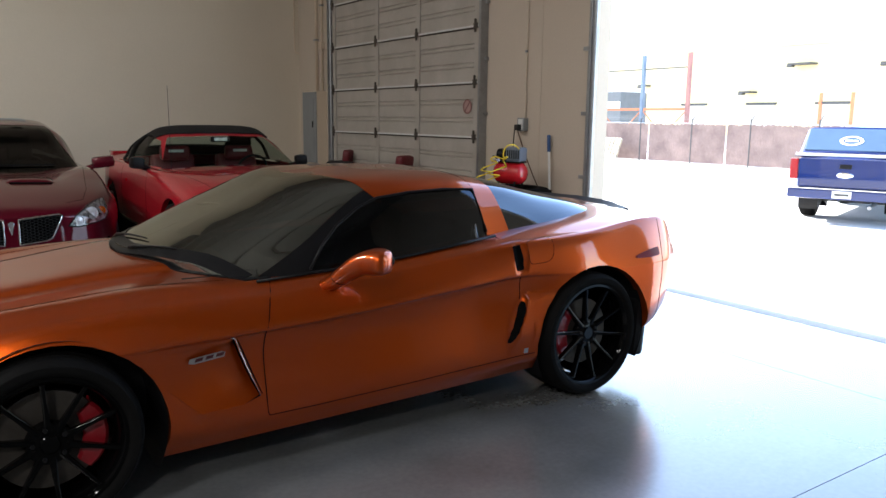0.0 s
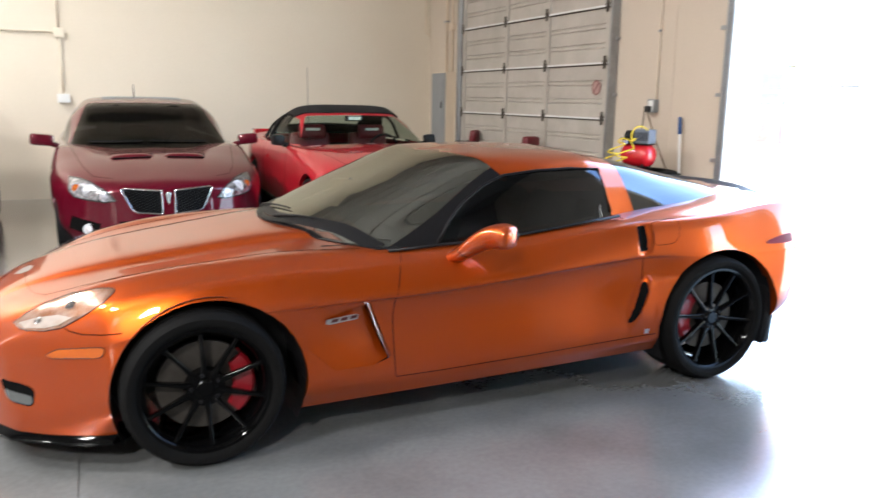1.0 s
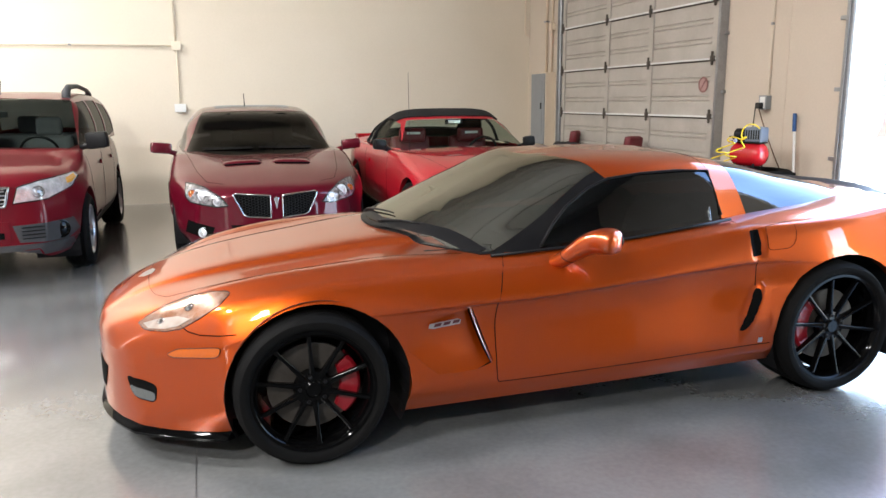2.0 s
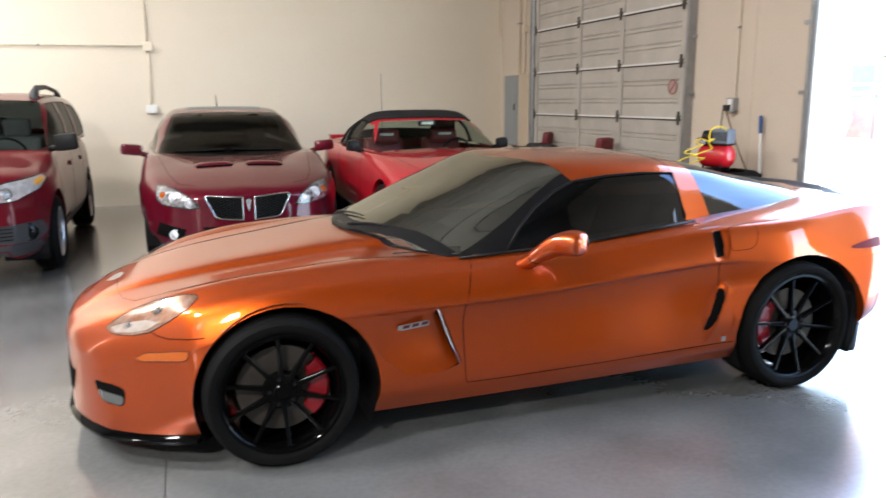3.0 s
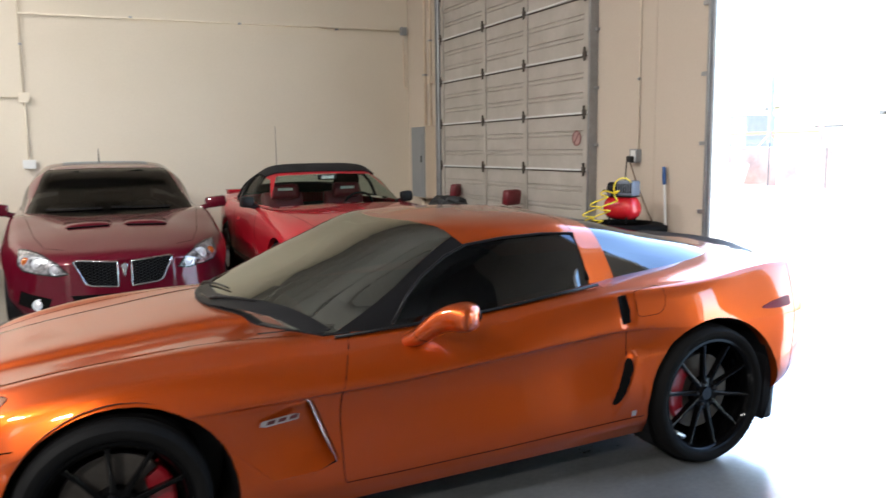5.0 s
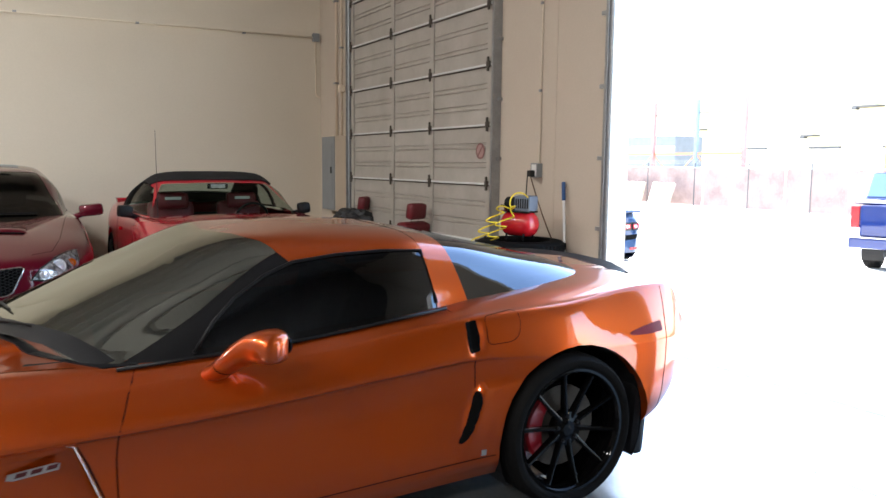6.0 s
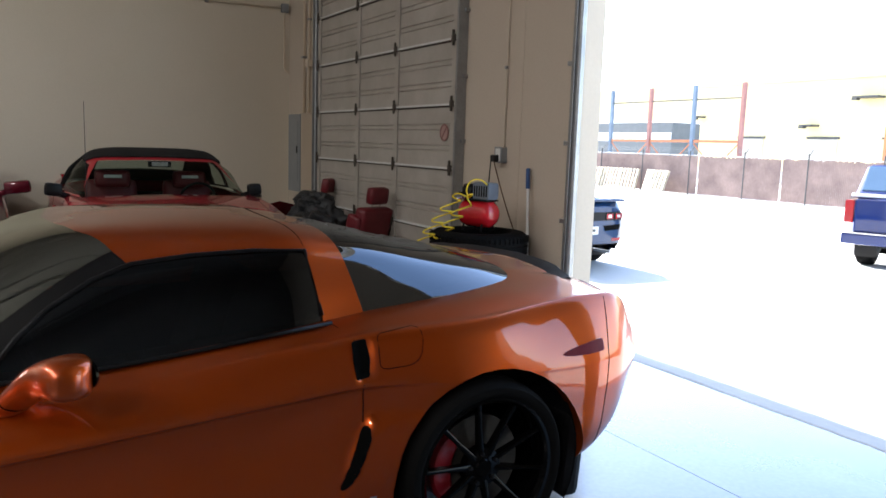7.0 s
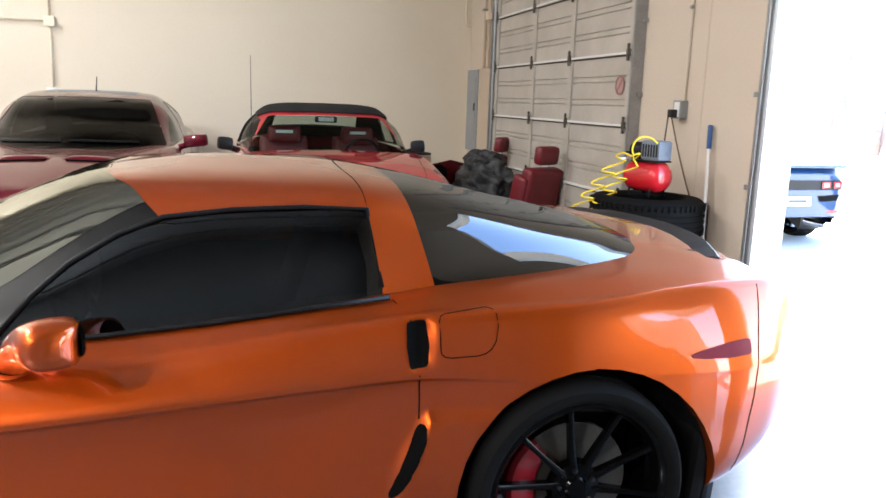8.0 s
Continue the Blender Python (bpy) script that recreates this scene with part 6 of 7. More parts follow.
# ---- maroon sedan ----
def sedan():
    car = empty("sedan", pose(-1.09, 3.22, 0, 0, 0, 90.5), "dusty maroon four-door sedan with twin grilles and bonnet scoops", "car")
    h, L, fa, ra = .965, 4.86, .86, 3.74
    tree = shell(car, M["maroon"], L, h, fa, ra, .34, .66, .90, 1.42, .965, 3.9, 1.05, .21, .36, .385, flare=.015)
    g, gt = cabin(1.28, 2.12, 3.3, 4.15, .87, .615, .932, .965, 1.455, 1.06, .26, .065)
    screen = [(.9, -.81), (1.50, -.81), (2.24, -.585), (2.15, -.3), (2.12, 0), (2.15, .3), (2.24, .585), (1.50, .81), (.9, .81)]
    w1 = [(1.74, .985), (2.34, 1.325), (2.75, 1.365), (2.78, .985)]
    w2 = [(2.84, .985), (2.81, 1.355), (3.2, 1.335), (3.62, 1.10), (3.62, .99)]
    glaze(car, g, M["maroon"], screen, [w1, w2], [(3.42, -.54), (4.1, -.66), (4.1, .66), (3.42, .54)], M["dim"], M["dim"])
    inside_tub(car, 1.4, 4.0, .78, .25, .9, 1.35, .93)
    for y in (-.37, .37):
        seat(car, 2.6, y, M["cloth"], .34, .95)
    for side in (-1, 1):
        for x, t in ((fa, .2), (ra, .5)):
            wheel(car, x, side * .80, .335, side, .335, .24, .235, 5, "alloy", t, .03, caliper=None)
        mirror(car, 1.68, side * .93, 1.0, side, M["maroon"], .22, .12, .11, "maroon door mirror")
        part("door_gap", seam(tree, [(1.62, .96), (1.60, .6), (1.56, .3), (2.6, .27), (2.66, .5), (2.68, .96)], "y", side), M["seam"], car, smooth=True)
        part("bonnet_gap", seam(tree, [(1.45, side * .80), (1.0, side * .735), (.6, side * .68), (.32, side * .60), (.22, side * .45)], "z", 1), M["seam"], car, smooth=True)
        # headlamp: dark bowl, projector, indicator, clear lens
        lamp = [(.79, .745), (.80, .63), (.76, .585), (.52, .548), (.43, .560), (.50, .645), (.62, .715), (.72, .742)]
        lamp = [(side * a, b) for a, b in lamp]
        hl = patch(tree, car, lamp, "x", -1, M["lampdark"], "headlamp", 0.002, "clear headlamp with a dark bowl and projector", edge=0.006)
        bulb(hl, tree, side * .64, .65, .055, M["lampsilver"], "projector")
        bulb(hl, tree, side * .52, .60, .045, M["lampsilver"], "reflector")
        bulb(hl, tree, side * .74, .66, .035, M["amber"], "indicator")
        patch(tree, hl, lamp, "x", -1, M["lens"], "lens", 0.014, rim=0.012)
        # kidney grille: chrome surround and honeycomb
        gr = [(.055, .645), (.36, .665), (.385, .655), (.30, .475), (.26, .455), (.055, .435)]
        gr = [(side * a, b) for a, b in gr]
        grille = patch(tree, car, gr, "x", -1, M["dark"], "grille", 0.003, "black honeycomb grille in a chrome surround", edge=0.008, edge_mat=M["chrome"])
        bm = bmesh.new()
        for i in range(12):
            for j in range(9):
                y, z = .07 + i * .028, .445 + j * .0245 + (i % 2) * .012
                if inside([(abs(a), b) for a, b in gr], y, z):
                    p, n = on(tree, "x", side * y, z, -1)
                    if p is not None:
                        c = p + Vector((-0.006, 0, 0))
                        tube(bm, [c + Vector((0, .0155 * math.cos(k * math.pi / 3), .0135 * math.sin(k * math.pi / 3))) for k in range(6)], 0.0026, 4, closed=True)
        tagged(part("honeycomb", bm, M["black"], grille, "black plastic honeycomb mesh"), kind="stuff")
        patch(tree, car, [(side * .79, .42), (side * .82, .30), (side * .60, .24), (side * .56, .36)], "x", -1, M["dark"], "fog_lamp_opening", 0.002)
        bulb(car, tree, side * .66, .31, .05, M["lampsilver"], "fog_lamp", label="round fog lamp")
        # bonnet scoop: raised lip over a dark mouth
        bm = bmesh.new()
        rows = []
        for k in range(11):
            t = k / 10
            y = side * (.05 + .39 * t)
            e = math.sin(math.pi * t) ** .35
            q = []
            for x, z in ((.70, .002), (.715, .024 * e), (.75, .030 * e), (.86, .018 * e), (.98, .001)):
                p = on(tree, "z", x + .03 * abs(t - .5), y, 1)[0]
                q.append(bm.verts.new((x + .03 * abs(t - .5), y, (p.z if p else .9) + z)))
            rows.append(q)
        for p, q in zip(rows, rows[1:]):
            for j in range(4):
                bm.faces.new((p[j], p[j + 1], q[j + 1], q[j]))
        sc = part("bonnet_scoop", bm, M["maroon"], car, smooth=True)
        patch(tree, sc, [(.685, side * .08), (.712, side * .07), (.712, side * .42), (.685, side * .41)], "z", 1, M["dark"], "scoop_mouth", 0.012, rim=0.012)
    patch(tree, car, [(-.022, .615), (0, .632), (.022, .615), (0, .515)], "x", -1, M["silver"], "badge", 0.006, "small silver pointed badge", edge=0.004, edge_mat=M["chrome"])
    patch(tree, car, [(-.42, .38), (.42, .38), (.34, .26), (-.34, .26)], "x", -1, M["dark"], "lower_intake", 0.003)
    patch(gt, car, [(2.40, -.43), (2.40, .43), (2.85, .43), (2.85, -.43)], "z", 1, M["tint"], "sunroof", 0.001, "dark glass sunroof")
    part("aerial", tube(bmesh.new(), [(3.05, 0.05, 1.43), (3.14, 0.05, 1.60)], [.008, .004], 6), M["black"], car)
    for b, t in ((-.55, .02), (.1, .6)):
        pts = []
        for k in range(7):
            y = b + (t - b) * k / 6
            x = 1.36 + .26 * (abs(y) / .86) ** 2 + .03
            p = on(gt, "z", x, y, 1)[0]
            pts.append(Vector((x, y, (p.z if p else 1.0) + .012)))
        part("wiper", tube(bmesh.new(), pts, .008, 6), M["black"], car)
    return car


# ---- red convertible ----
def convertible():
    car = empty("convertible", pose(1.17, 2.55, 0, 0, 0, 90), "bright red two-door convertible with its black soft top up", "car")
    h, L, fa, ra = .93, 4.62, .98, 3.66
    tree = shell(car, M["red"], L, h, fa, ra, .345, .70, .93, 1.66, .945, 4.0, 1.02, .2, .22, .385, open_to=(1.78, 3.75))
    g, gt = cabin(1.52, 2.32, 3.0, 3.86, .845, .585, .922, .95, 1.385, 1.0, .30, .085)
    screen = [(1.2, -.825), (1.72, -.825), (2.38, -.555), (2.30, -.3), (2.27, 0), (2.30, .3), (2.38, .555), (1.72, .825), (1.2, .825)]
    f = cut(g, screen, "z", lambda c, n: n.z > .12)
    part("windscreen", take(g, f, -.004), M["clear"], car, "clear windscreen", smooth=True)
    for side in (-1, 1):
        w = [(1.87, .965), (2.36, 1.225), (2.62, 1.275), (2.93, 1.27), (2.95, .965)]
        f = cut(g, w, "y", lambda c, n: c.y * side > .3 and abs(n.y) > .25)
        part("side_window", take(g, f, -.005), M["smoke"], car, smooth=True)
        w = [(3.00, .98), (2.98, 1.25), (3.12, 1.23), (3.36, 1.10), (3.40, .98)]
        f = cut(g, w, "y", lambda c, n: c.y * side > .3 and abs(n.y) > .2)
        part("quarter_window", take(g, f, -.005), M["smoke"], car, smooth=True)
    f = cut(g, [(3.18, -.44), (3.60, -.48), (3.60, .48), (3.18, .44)], "z", lambda c, n: n.z > .1)
    part("rear_window", take(g, f, -.004), M["clear"], car, smooth=True)
    top = [(2.34, 0), (2.37, -.3), (2.46, -.57), (2.51, -.68), (2.62, -1.0), (4.2, -1.0), (4.2, 1.0), (2.62, 1.0), (2.51, .68), (2.46, .57), (2.37, .3)]
    f = cut(g, top, "z", lambda c, n: True)
    part("soft_top", take(g, f, .016, rim=.024), M["soft"], car, "black cloth soft top", smooth=True, angle=60)
    part("windscreen_frame", g, M["red"], car, "red windscreen frame", smooth=True)
    for x, w in ((2.5, .61), (2.78, .62), (3.05, .60)):
        pts = []
        for k in range(13):
            y = -w + 2 * w * k / 12
            p = on(gt, "z", x, y, 1)[0]
            if p is not None:
                pts.append(p + Vector((0, 0, .002)))
        part("top_bow", tube(bmesh.new(), pts, .010, 6), M["soft"], car, smooth=True)
    inside_tub(car, 1.75, 3.7, .77, .25, .88, 1.62, .92)
    for y in (-.38, .38):
        b = seat(car, 2.75, y, M["redcloth"], .34, 1.02, .50, False, "red racing bucket seat")
        bm = boxed(2.72, 2.78, y - .17, y + .17, .98, 1.16, bevel=.05)
        part("seat_shoulder", bm, M["redcloth"], b, smooth=True, angle=60)
        part("seat_lettering", boxed(2.690, 2.696, y - .085, y + .085, 1.085, 1.115), M["white_print"], b, "white bar of lettering")
    part("rear_bench", boxed(3.2, 3.6, -.6, .6, .5, .84, bevel=.06), M["cloth"], car, smooth=True, angle=60)
    m = part("rear_view_mirror", boxed(2.24, 2.27, -.11, .11, 1.215, 1.275, bevel=.012), M["black"], car)
    part("mirror_face", boxed(2.232, 2.24, -.075, .075, 1.225, 1.265, bevel=.004), M["lampsilver"], m)
    for side in (-1, 1):
        for x, t in ((fa, .35), (ra, .1)):
            wheel(car, x, side * .80, .34, side, .34, .245, .24, 5, "alloy", t, .028)
        mirror(car, 2.06, side * .89 if side > 0 else -.82, 1.0, side, M["black"], .14, .12, .12, "black door mirror")
        part("door_gap", seam(tree, [(1.93, .94), (1.92, .6), (1.88, .30), (2.95, .28), (3.05, .5), (3.08, .95)], "y", side), M["seam"], car, smooth=True)
        part("bonnet_gap", seam(tree, [(1.68, side * .78), (1.2, side * .72), (.7, side * .66), (.25, side * .58)], "z", 1), M["seam"], car, smooth=True)
        patch(tree, car, [(2.78, .80), (2.92, .80), (2.92, .765), (2.78, .765)], "y", side, M["red"], "door_handle", .018, rim=.02)
        bulb(car, tree, side * .62, .66, .085, M["lampsilver"], "headlamp", label="round headlamp")
        patch(tree, car, [(side * .80, .56), (side * .82, .50), (side * .70, .47), (side * .68, .53)], "x", -1, M["amber"], "indicator", .003)
    patch(tree, car, [(-.50, .68), (.50, .68), (.46, .52), (-.46, .52)], "x", -1, M["dark"], "grille", .003, "black grille")
    # tail spoiler on two posts
    bm = boxed(4.30, 4.56, -.76, .76, 1.012, 1.04, bevel=.012)
    sp = part("rear_spoiler", bm, M["red"], car, "red pedestal spoiler", smooth=True, angle=45)
    for s in (-1, 1):
        part("spoiler_post", boxed(4.38, 4.54, s * .70 - .05, s * .70 + .05, .90, 1.013, bevel=.01), M["red"], sp)
    p = on(tree, "z", 1.62, .72, 1)[0]
    part("aerial", tube(bmesh.new(), [p, p + Vector((.02, .0, .84))], [.004, .0022], 6), M["black"], car, "thin black mast aerial")
    return car


# ---- wine-red crossover ----
def crossover():
    car = empty("crossover", pose(-3.62, 2.88, 0, 0, 0, 90), "wine-red compact crossover with roof rails and clear headlamps", "car")
    h, L, fa, ra = .86, 4.5, .90, 3.52
    tree = shell(car, M["wine"], L, h, fa, ra, .345, .86, 1.04, 1.12, 1.06, 4.2, 1.10, .25, .26, .395, flare=.03)
    g, gt = cabin(1.02, 1.72, 3.9, 4.42, .83, .68, 1.035, 1.06, 1.62, 1.10, .22)
    screen = [(.7, -.775), (1.14, -.80), (1.82, -.665), (1.75, -.3), (1.73, 0), (1.75, .3), (1.82, .665), (1.14, .80), (.7, .775)]
    w1 = [(1.34, 1.09), (1.84, 1.50), (2.28, 1.52), (2.30, 1.08)]
    w2 = [(2.38, 1.08), (2.36, 1.52), (3.05, 1.52), (3.12, 1.09)]
    w3 = [(3.2, 1.10), (3.14, 1.50), (3.75, 1.47), (3.95, 1.14)]
    glaze(car, g, M["wine"], screen, [w1, w2, w3], [(4.0, -.5), (4.35, -.55), (4.35, .55), (4.0, .5)], M["clear"], M["shade"])
    inside_tub(car, 1.15, 4.1, .72, .35, 1.0, 1.05, 1.03)
    for y in (-.36, .36):
        seat(car, 2.15, y, M["greyseat"], .50, 1.12, .46)
    seat(car, 3.1, 0, M["greyseat"], .50, 1.12, 1.1)
    part("rear_view_mirror", boxed(1.62, 1.65, -.12, .12, 1.36, 1.42, bevel=.012), M["black"], car)
    for side in (-1, 1):
        for x, t in ((fa, .35), (ra, .1)):
            wheel(car, x, side * .765, .34, side, .34, .215, .225, 5, "alloy", t, .03)
        mirror(car, 1.32, side * .84, 1.13, side, M["black"], .20, .16, .12, "black door mirror")
        part("door_gap", seam(tree, [(1.20, 1.05), (1.22, .7), (1.30, .36), (2.28, .35), (2.33, .6), (2.33, 1.05)], "y", side), M["seam"], car, smooth=True)
        part("door_gap", seam(tree, [(2.33, .36), (2.95, .36), (3.1, .62), (3.2, .8), (3.2, 1.07)], "y", side), M["seam"], car, smooth=True)
        for x in (2.12, 2.98):
            patch(tree, car, [(x, .90), (x + .16, .90), (x + .16, .86), (x, .86)], "y", side, M["wine"], "door_handle", .02, rim=.02)
        patch(tree, car, [(1.25, .36), (3.2, .36), (3.2, .27), (1.25, .27)], "y", side, M["cladding"], "sill_cladding", .004, rim=.01, grid=.05)
        # headlamp and amber corner
        lamp = [(side * a, b) for a, b in ((.80, .90), (.83, .86), (.80, .79), (.66, .72), (.42, .70), (.46, .83), (.60, .87))]
        hl = patch(tree, car, lamp, "x", -1, M["lampsilver"], "headlamp", .002, "clear headlamp with an amber corner", edge=.005)
        patch(tree, hl, [(side * a, b) for a, b in ((.80, .89), (.82, .86), (.80, .825), (.775, .82), (.765, .865))], "x", -1, M["amberclear"], "indicator", .006, "amber indicator corner")
        bulb(hl, tree, side * .60, .785, .05, M["lampdark"], "reflector")
        patch(tree, hl, lamp, "x", -1, M["lens"], "lens", .014, rim=.012)
        patch(tree, car, [(side * a, b) for a, b in ((.40, .52), (.80, .53), (.83, .42), (.76, .36), (.44, .38))], "x", -1, M["cladding"], "lower_grille", .003, "dark ribbed bumper insert")
        for k in range(4):
            patch(tree, car, [(side * a, b) for a, b in ((.46, .405 + k * .03), (.62, .405 + k * .03), (.62, .415 + k * .03), (.46, .415 + k * .03))], "x", -1, M["black"], "grille_rib", .010)
        bulb(car, tree, side * .72, .45, .075, M["gloss"], "fog_lamp", label="round fog lamp in a dark ring")
        # roof rail
        pts = [Vector((x, side * .60, z)) for x, z in ((1.95, 1.53), (2.0, 1.60), (2.15, 1.66), (2.8, 1.68), (3.5, 1.645), (3.65, 1.60), (3.7, 1.54))]
        part("roof_rail", tube(bmesh.new(), pts, [.045, .045, .03, .024, .024, .035, .035], 10), M["cladding"], car, "dark grey roof rail", smooth=True)
    gr = [(-.40, .83), (.40, .83), (.36, .68), (-.36, .68)]
    grille = patch(tree, car, gr, "x", -1, M["dark"], "grille", .003, "dark grille with chrome bars", edge=.014, edge_mat=M["chrome"])
    for k in range(4):
        z = .70 + k * .033
        patch(tree, grille, [(-.37, z), (.37, z), (.37, z + .014), (-.37, z + .014)], "x", -1, M["chrome"], "grille_bar", .014, rim=.012, grid=.03)
    patch(tree, car, [(-.38, .56), (.38, .56), (.38, .40), (-.38, .40)], "x", -1, M["wine"], "bumper_centre", .012, grid=.03)
    patch(tree, car, [(-.34, .47), (.34, .47), (.34, .42), (-.34, .42)], "x", -1, M["dark"], "lower_intake", .016, grid=.03)
    patch(tree, car, [(-.84, .36), (.84, .36), (.80, .26), (-.80, .26)], "x", -1, M["cladding"], "bumper_lip", .006, grid=.03)
    part("aerial", tube(bmesh.new(), [(1.95, -0.0, 1.58), (2.05, 0.0, 1.72)], [.008, .004], 6), M["black"], car)
    return car


M["greyseat"] = stuff_mat("grey_seat_cloth", (0.16, 0.16, 0.17), 0.9, vary=0.2, fine=250)
M["amberclear"] = stuff_mat("amber_indicator", (0.80, 0.36, 0.05), 0.15, coat=0.8, vary=0.1)
sedan()
convertible()
crossover()


# ---- the yard outside ----
M["slat"] = stuff_mat("maroon_fence_slats", (0.23, 0.155, 0.135), 0.7, vary=0.2, scale=1.2, fine=9, second=(0.14, 0.092, 0.082), amount=0.9)
M["rackblue"] = stuff_mat("blue_rack_steel", (0.12, 0.17, 0.24), 0.5, vary=0.25)
M["rackred"] = stuff_mat("rust_red_rack_steel", (0.30, 0.13, 0.115), 0.6, vary=0.25)
M["rackorange"] = stuff_mat("orange_rack_beam", (0.50, 0.16, 0.06), 0.5, vary=0.15)
M["ochre"] = stuff_mat("ochre_stucco", (0.70, 0.58, 0.32), 0.85, vary=0.06, scale=0.3, fine=4)
M["palewood"] = stuff_mat("weathered_pallet_wood", (0.50, 0.44, 0.34), 0.8, vary=0.2, scale=3)
M["darkgreen"] = stuff_mat("dark_fixture", (0.05, 0.05, 0.05), 0.6)
M["trailer"] = stuff_mat("dark_grey_sheet", (0.11, 0.12, 0.13), 0.5, vary=0.1)
GZ = -0.33


def fence():
    f = empty("fence", pose(26.4, 0, GZ), "chain-link fence filled with maroon privacy slats", "fence")
    y0, y1 = -14, 44
    for k in range(int((y1 - y0) / 2.9) + 1):
        y = y0 + k * 2.9
        p = part("fence_post", tube(bmesh.new(), [(0, y, 0), (0, y, 2.0)], .03, 10), M["darkgreen"], f)
        part("wire_arm", tube(bmesh.new(), [(0, y, 1.90), (0.18, y - .02, 2.15)], .015, 6), M["darkgreen"], p)
    for z in (1.80, .08):
        part("rail", tube(bmesh.new(), [(0, y0, z), (0, y1, z)], .02, 8), M["galv"], f)
    for k in range(3):
        part("wire", tube(bmesh.new(), [(.05 + .05 * k, y0, 1.97 + .07 * k), (.05 + .05 * k, y1, 1.97 + .07 * k)], .004, 4), M["galv"], f)
    rng = random.Random(3)
    vs, fs = [], []
    y = y0
    while y < y1:
        if rng.random() > .015:
            z0, z1 = .06 + rng.uniform(0, .05), 1.78 + rng.uniform(-.06, .03)
            n = len(vs)
            for x in (-.006, .006):
                for yy in (y, y + .064):
                    for z in (z0, z1):
                        vs.append((x, yy, z))
            fs += [tuple(n + i for i in q) for q in ((0, 1, 3, 2), (4, 6, 7, 5), (0, 4, 5, 1), (2, 3, 7, 6), (1, 5, 7, 3), (0, 2, 6, 4))]
        y += .072
    me = bpy.data.meshes.new("privacy_slats")
    me.from_pydata(vs, [], fs)
    me.materials.append(M["slat"])
    ob = new("privacy_slats", me)
    ob.parent = f
    tagged(ob, "maroon plastic privacy slats", kind="stuff")
    return f


def racks():
    r = empty("pallet_rack", pose(27.6, 0.85, GZ), "tall open steel pallet rack with blue and red uprights", "rack")
    ys = (26.5, 23.75, 21.0, 18.3)
    for y, m in zip(ys, ("rackblue", "rackred", "rackblue", "rackred")):
        part("upright", boxed(-.08, .08, y - .085, y + .085, 0, 5.0, bevel=.01), M[m], r)
        part("foot_plate", boxed(-.2, .2, y - .2, y + .2, 0, .02), M[m], r)
    for ya, yb in zip(ys, ys[1:]):
        for z, m in ((2.45, "rackorange"), (4.35, "darkgreen")):
            part("beam", boxed(-.04, .04, yb + .12, ya - .12, z - (.06 if z < 4 else .03), z + (.06 if z < 4 else .03), bevel=.005), M[m], r)
        part("brace", tube(bmesh.new(), [(0, ya - .1, 2.35), (0, (ya + yb) / 2, 1.2)], .03, 6), M["rackorange"], r)
        part("brace", tube(bmesh.new(), [(0, yb + .1, 2.35), (0, (ya + yb) / 2, 1.2)], .03, 6), M["rackorange"], r)
    return r


def warehouse():
    b = empty("warehouse", pose(46, 0, GZ), "long ochre stucco warehouse beyond the fence", "building")
    part("wall", boxed(0, 12, 6, 62, 0, 6.9), M["ochre"], b)
    part("parapet", boxed(-.12, 12.1, 5.9, 62.1, 6.9, 7.15, bevel=.03), M["ochre"], b)
    part("base_band", boxed(-.06, 0, 6, 62, 0, .9), M["apron"], b)
    for y in (22.5, 27.5, 33.0):
        d = part("dock_door", boxed(-.05, .02, y - 1.0, y + 1.0, 0.9, 3.1, bevel=.02), M["doorpaint"], b)
        part("door_frame", boxed(-.09, .0, y - 1.15, y + 1.15, 3.1, 3.25, bevel=.01), M["darkgreen"], d)
    for y, z, w in ((24.5, 5.6, 1.6), (28.3, 3.9, .9), (37.5, 4.6, .6), (19.0, 5.4, .8)):
        l = part("wall_light", boxed(-.9, -.02, y - w / 2, y + w / 2, z, z + .12, bevel=.02), M["darkgreen"], b)
        part("light_head", boxed(-.95, -.55, y + w / 2 - .35, y + w / 2, z - .14, z, bevel=.03), M["darkgreen"], l)
    return b


def pallet(m, label):
    p = empty("pallet", m, label, "pallet", "leaning pallets")
    for k in range(6):
        part("deck_board", boxed(-.5, .5, -.58 + k * .21, -.46 + k * .21, .10, .122, bevel=.003), M["palewood"], p)
    for x in (-.45, 0, .45):
        part("stringer", boxed(x - .02, x + .02, -.6, .6, .02, .10, bevel=.003), M["palewood"], p)
    for k in (0, 3, 5):
        part("bottom_board", boxed(-.5, .5, -.58 + k * .21, -.46 + k * .21, 0, .02, bevel=.003), M["palewood"], p)
    return p


def box_trailer():
    t = empty("box_trailer", pose(36, 33.5, GZ), "dark grey box trailer with a pale band behind the rack", "trailer")
    part("box_body", boxed(-1.2, 1.2, -3.6, 3.6, 1.1, 3.7, bevel=.05), M["trailer"], t)
    part("side_band", boxed(-1.215, -1.2, -3.55, 3.55, 2.55, 3.1), M["whitepole"], t, "pale band along the side")
    part("chassis", boxed(-.5, .5, -3.5, 3.5, .8, 1.1), M["darkgreen"], t)
    for y in (-2.4, 2.4):
        for s in (-1, 1):
            wheel(t, s * 1.0, y, .5, 1, .5, .28, .28, 6, "galv")
    part("roof_cap", boxed(-1.25, 1.25, -3.65, 3.65, 3.7, 3.8, bevel=.03), M["whitepole"], t)
    return t


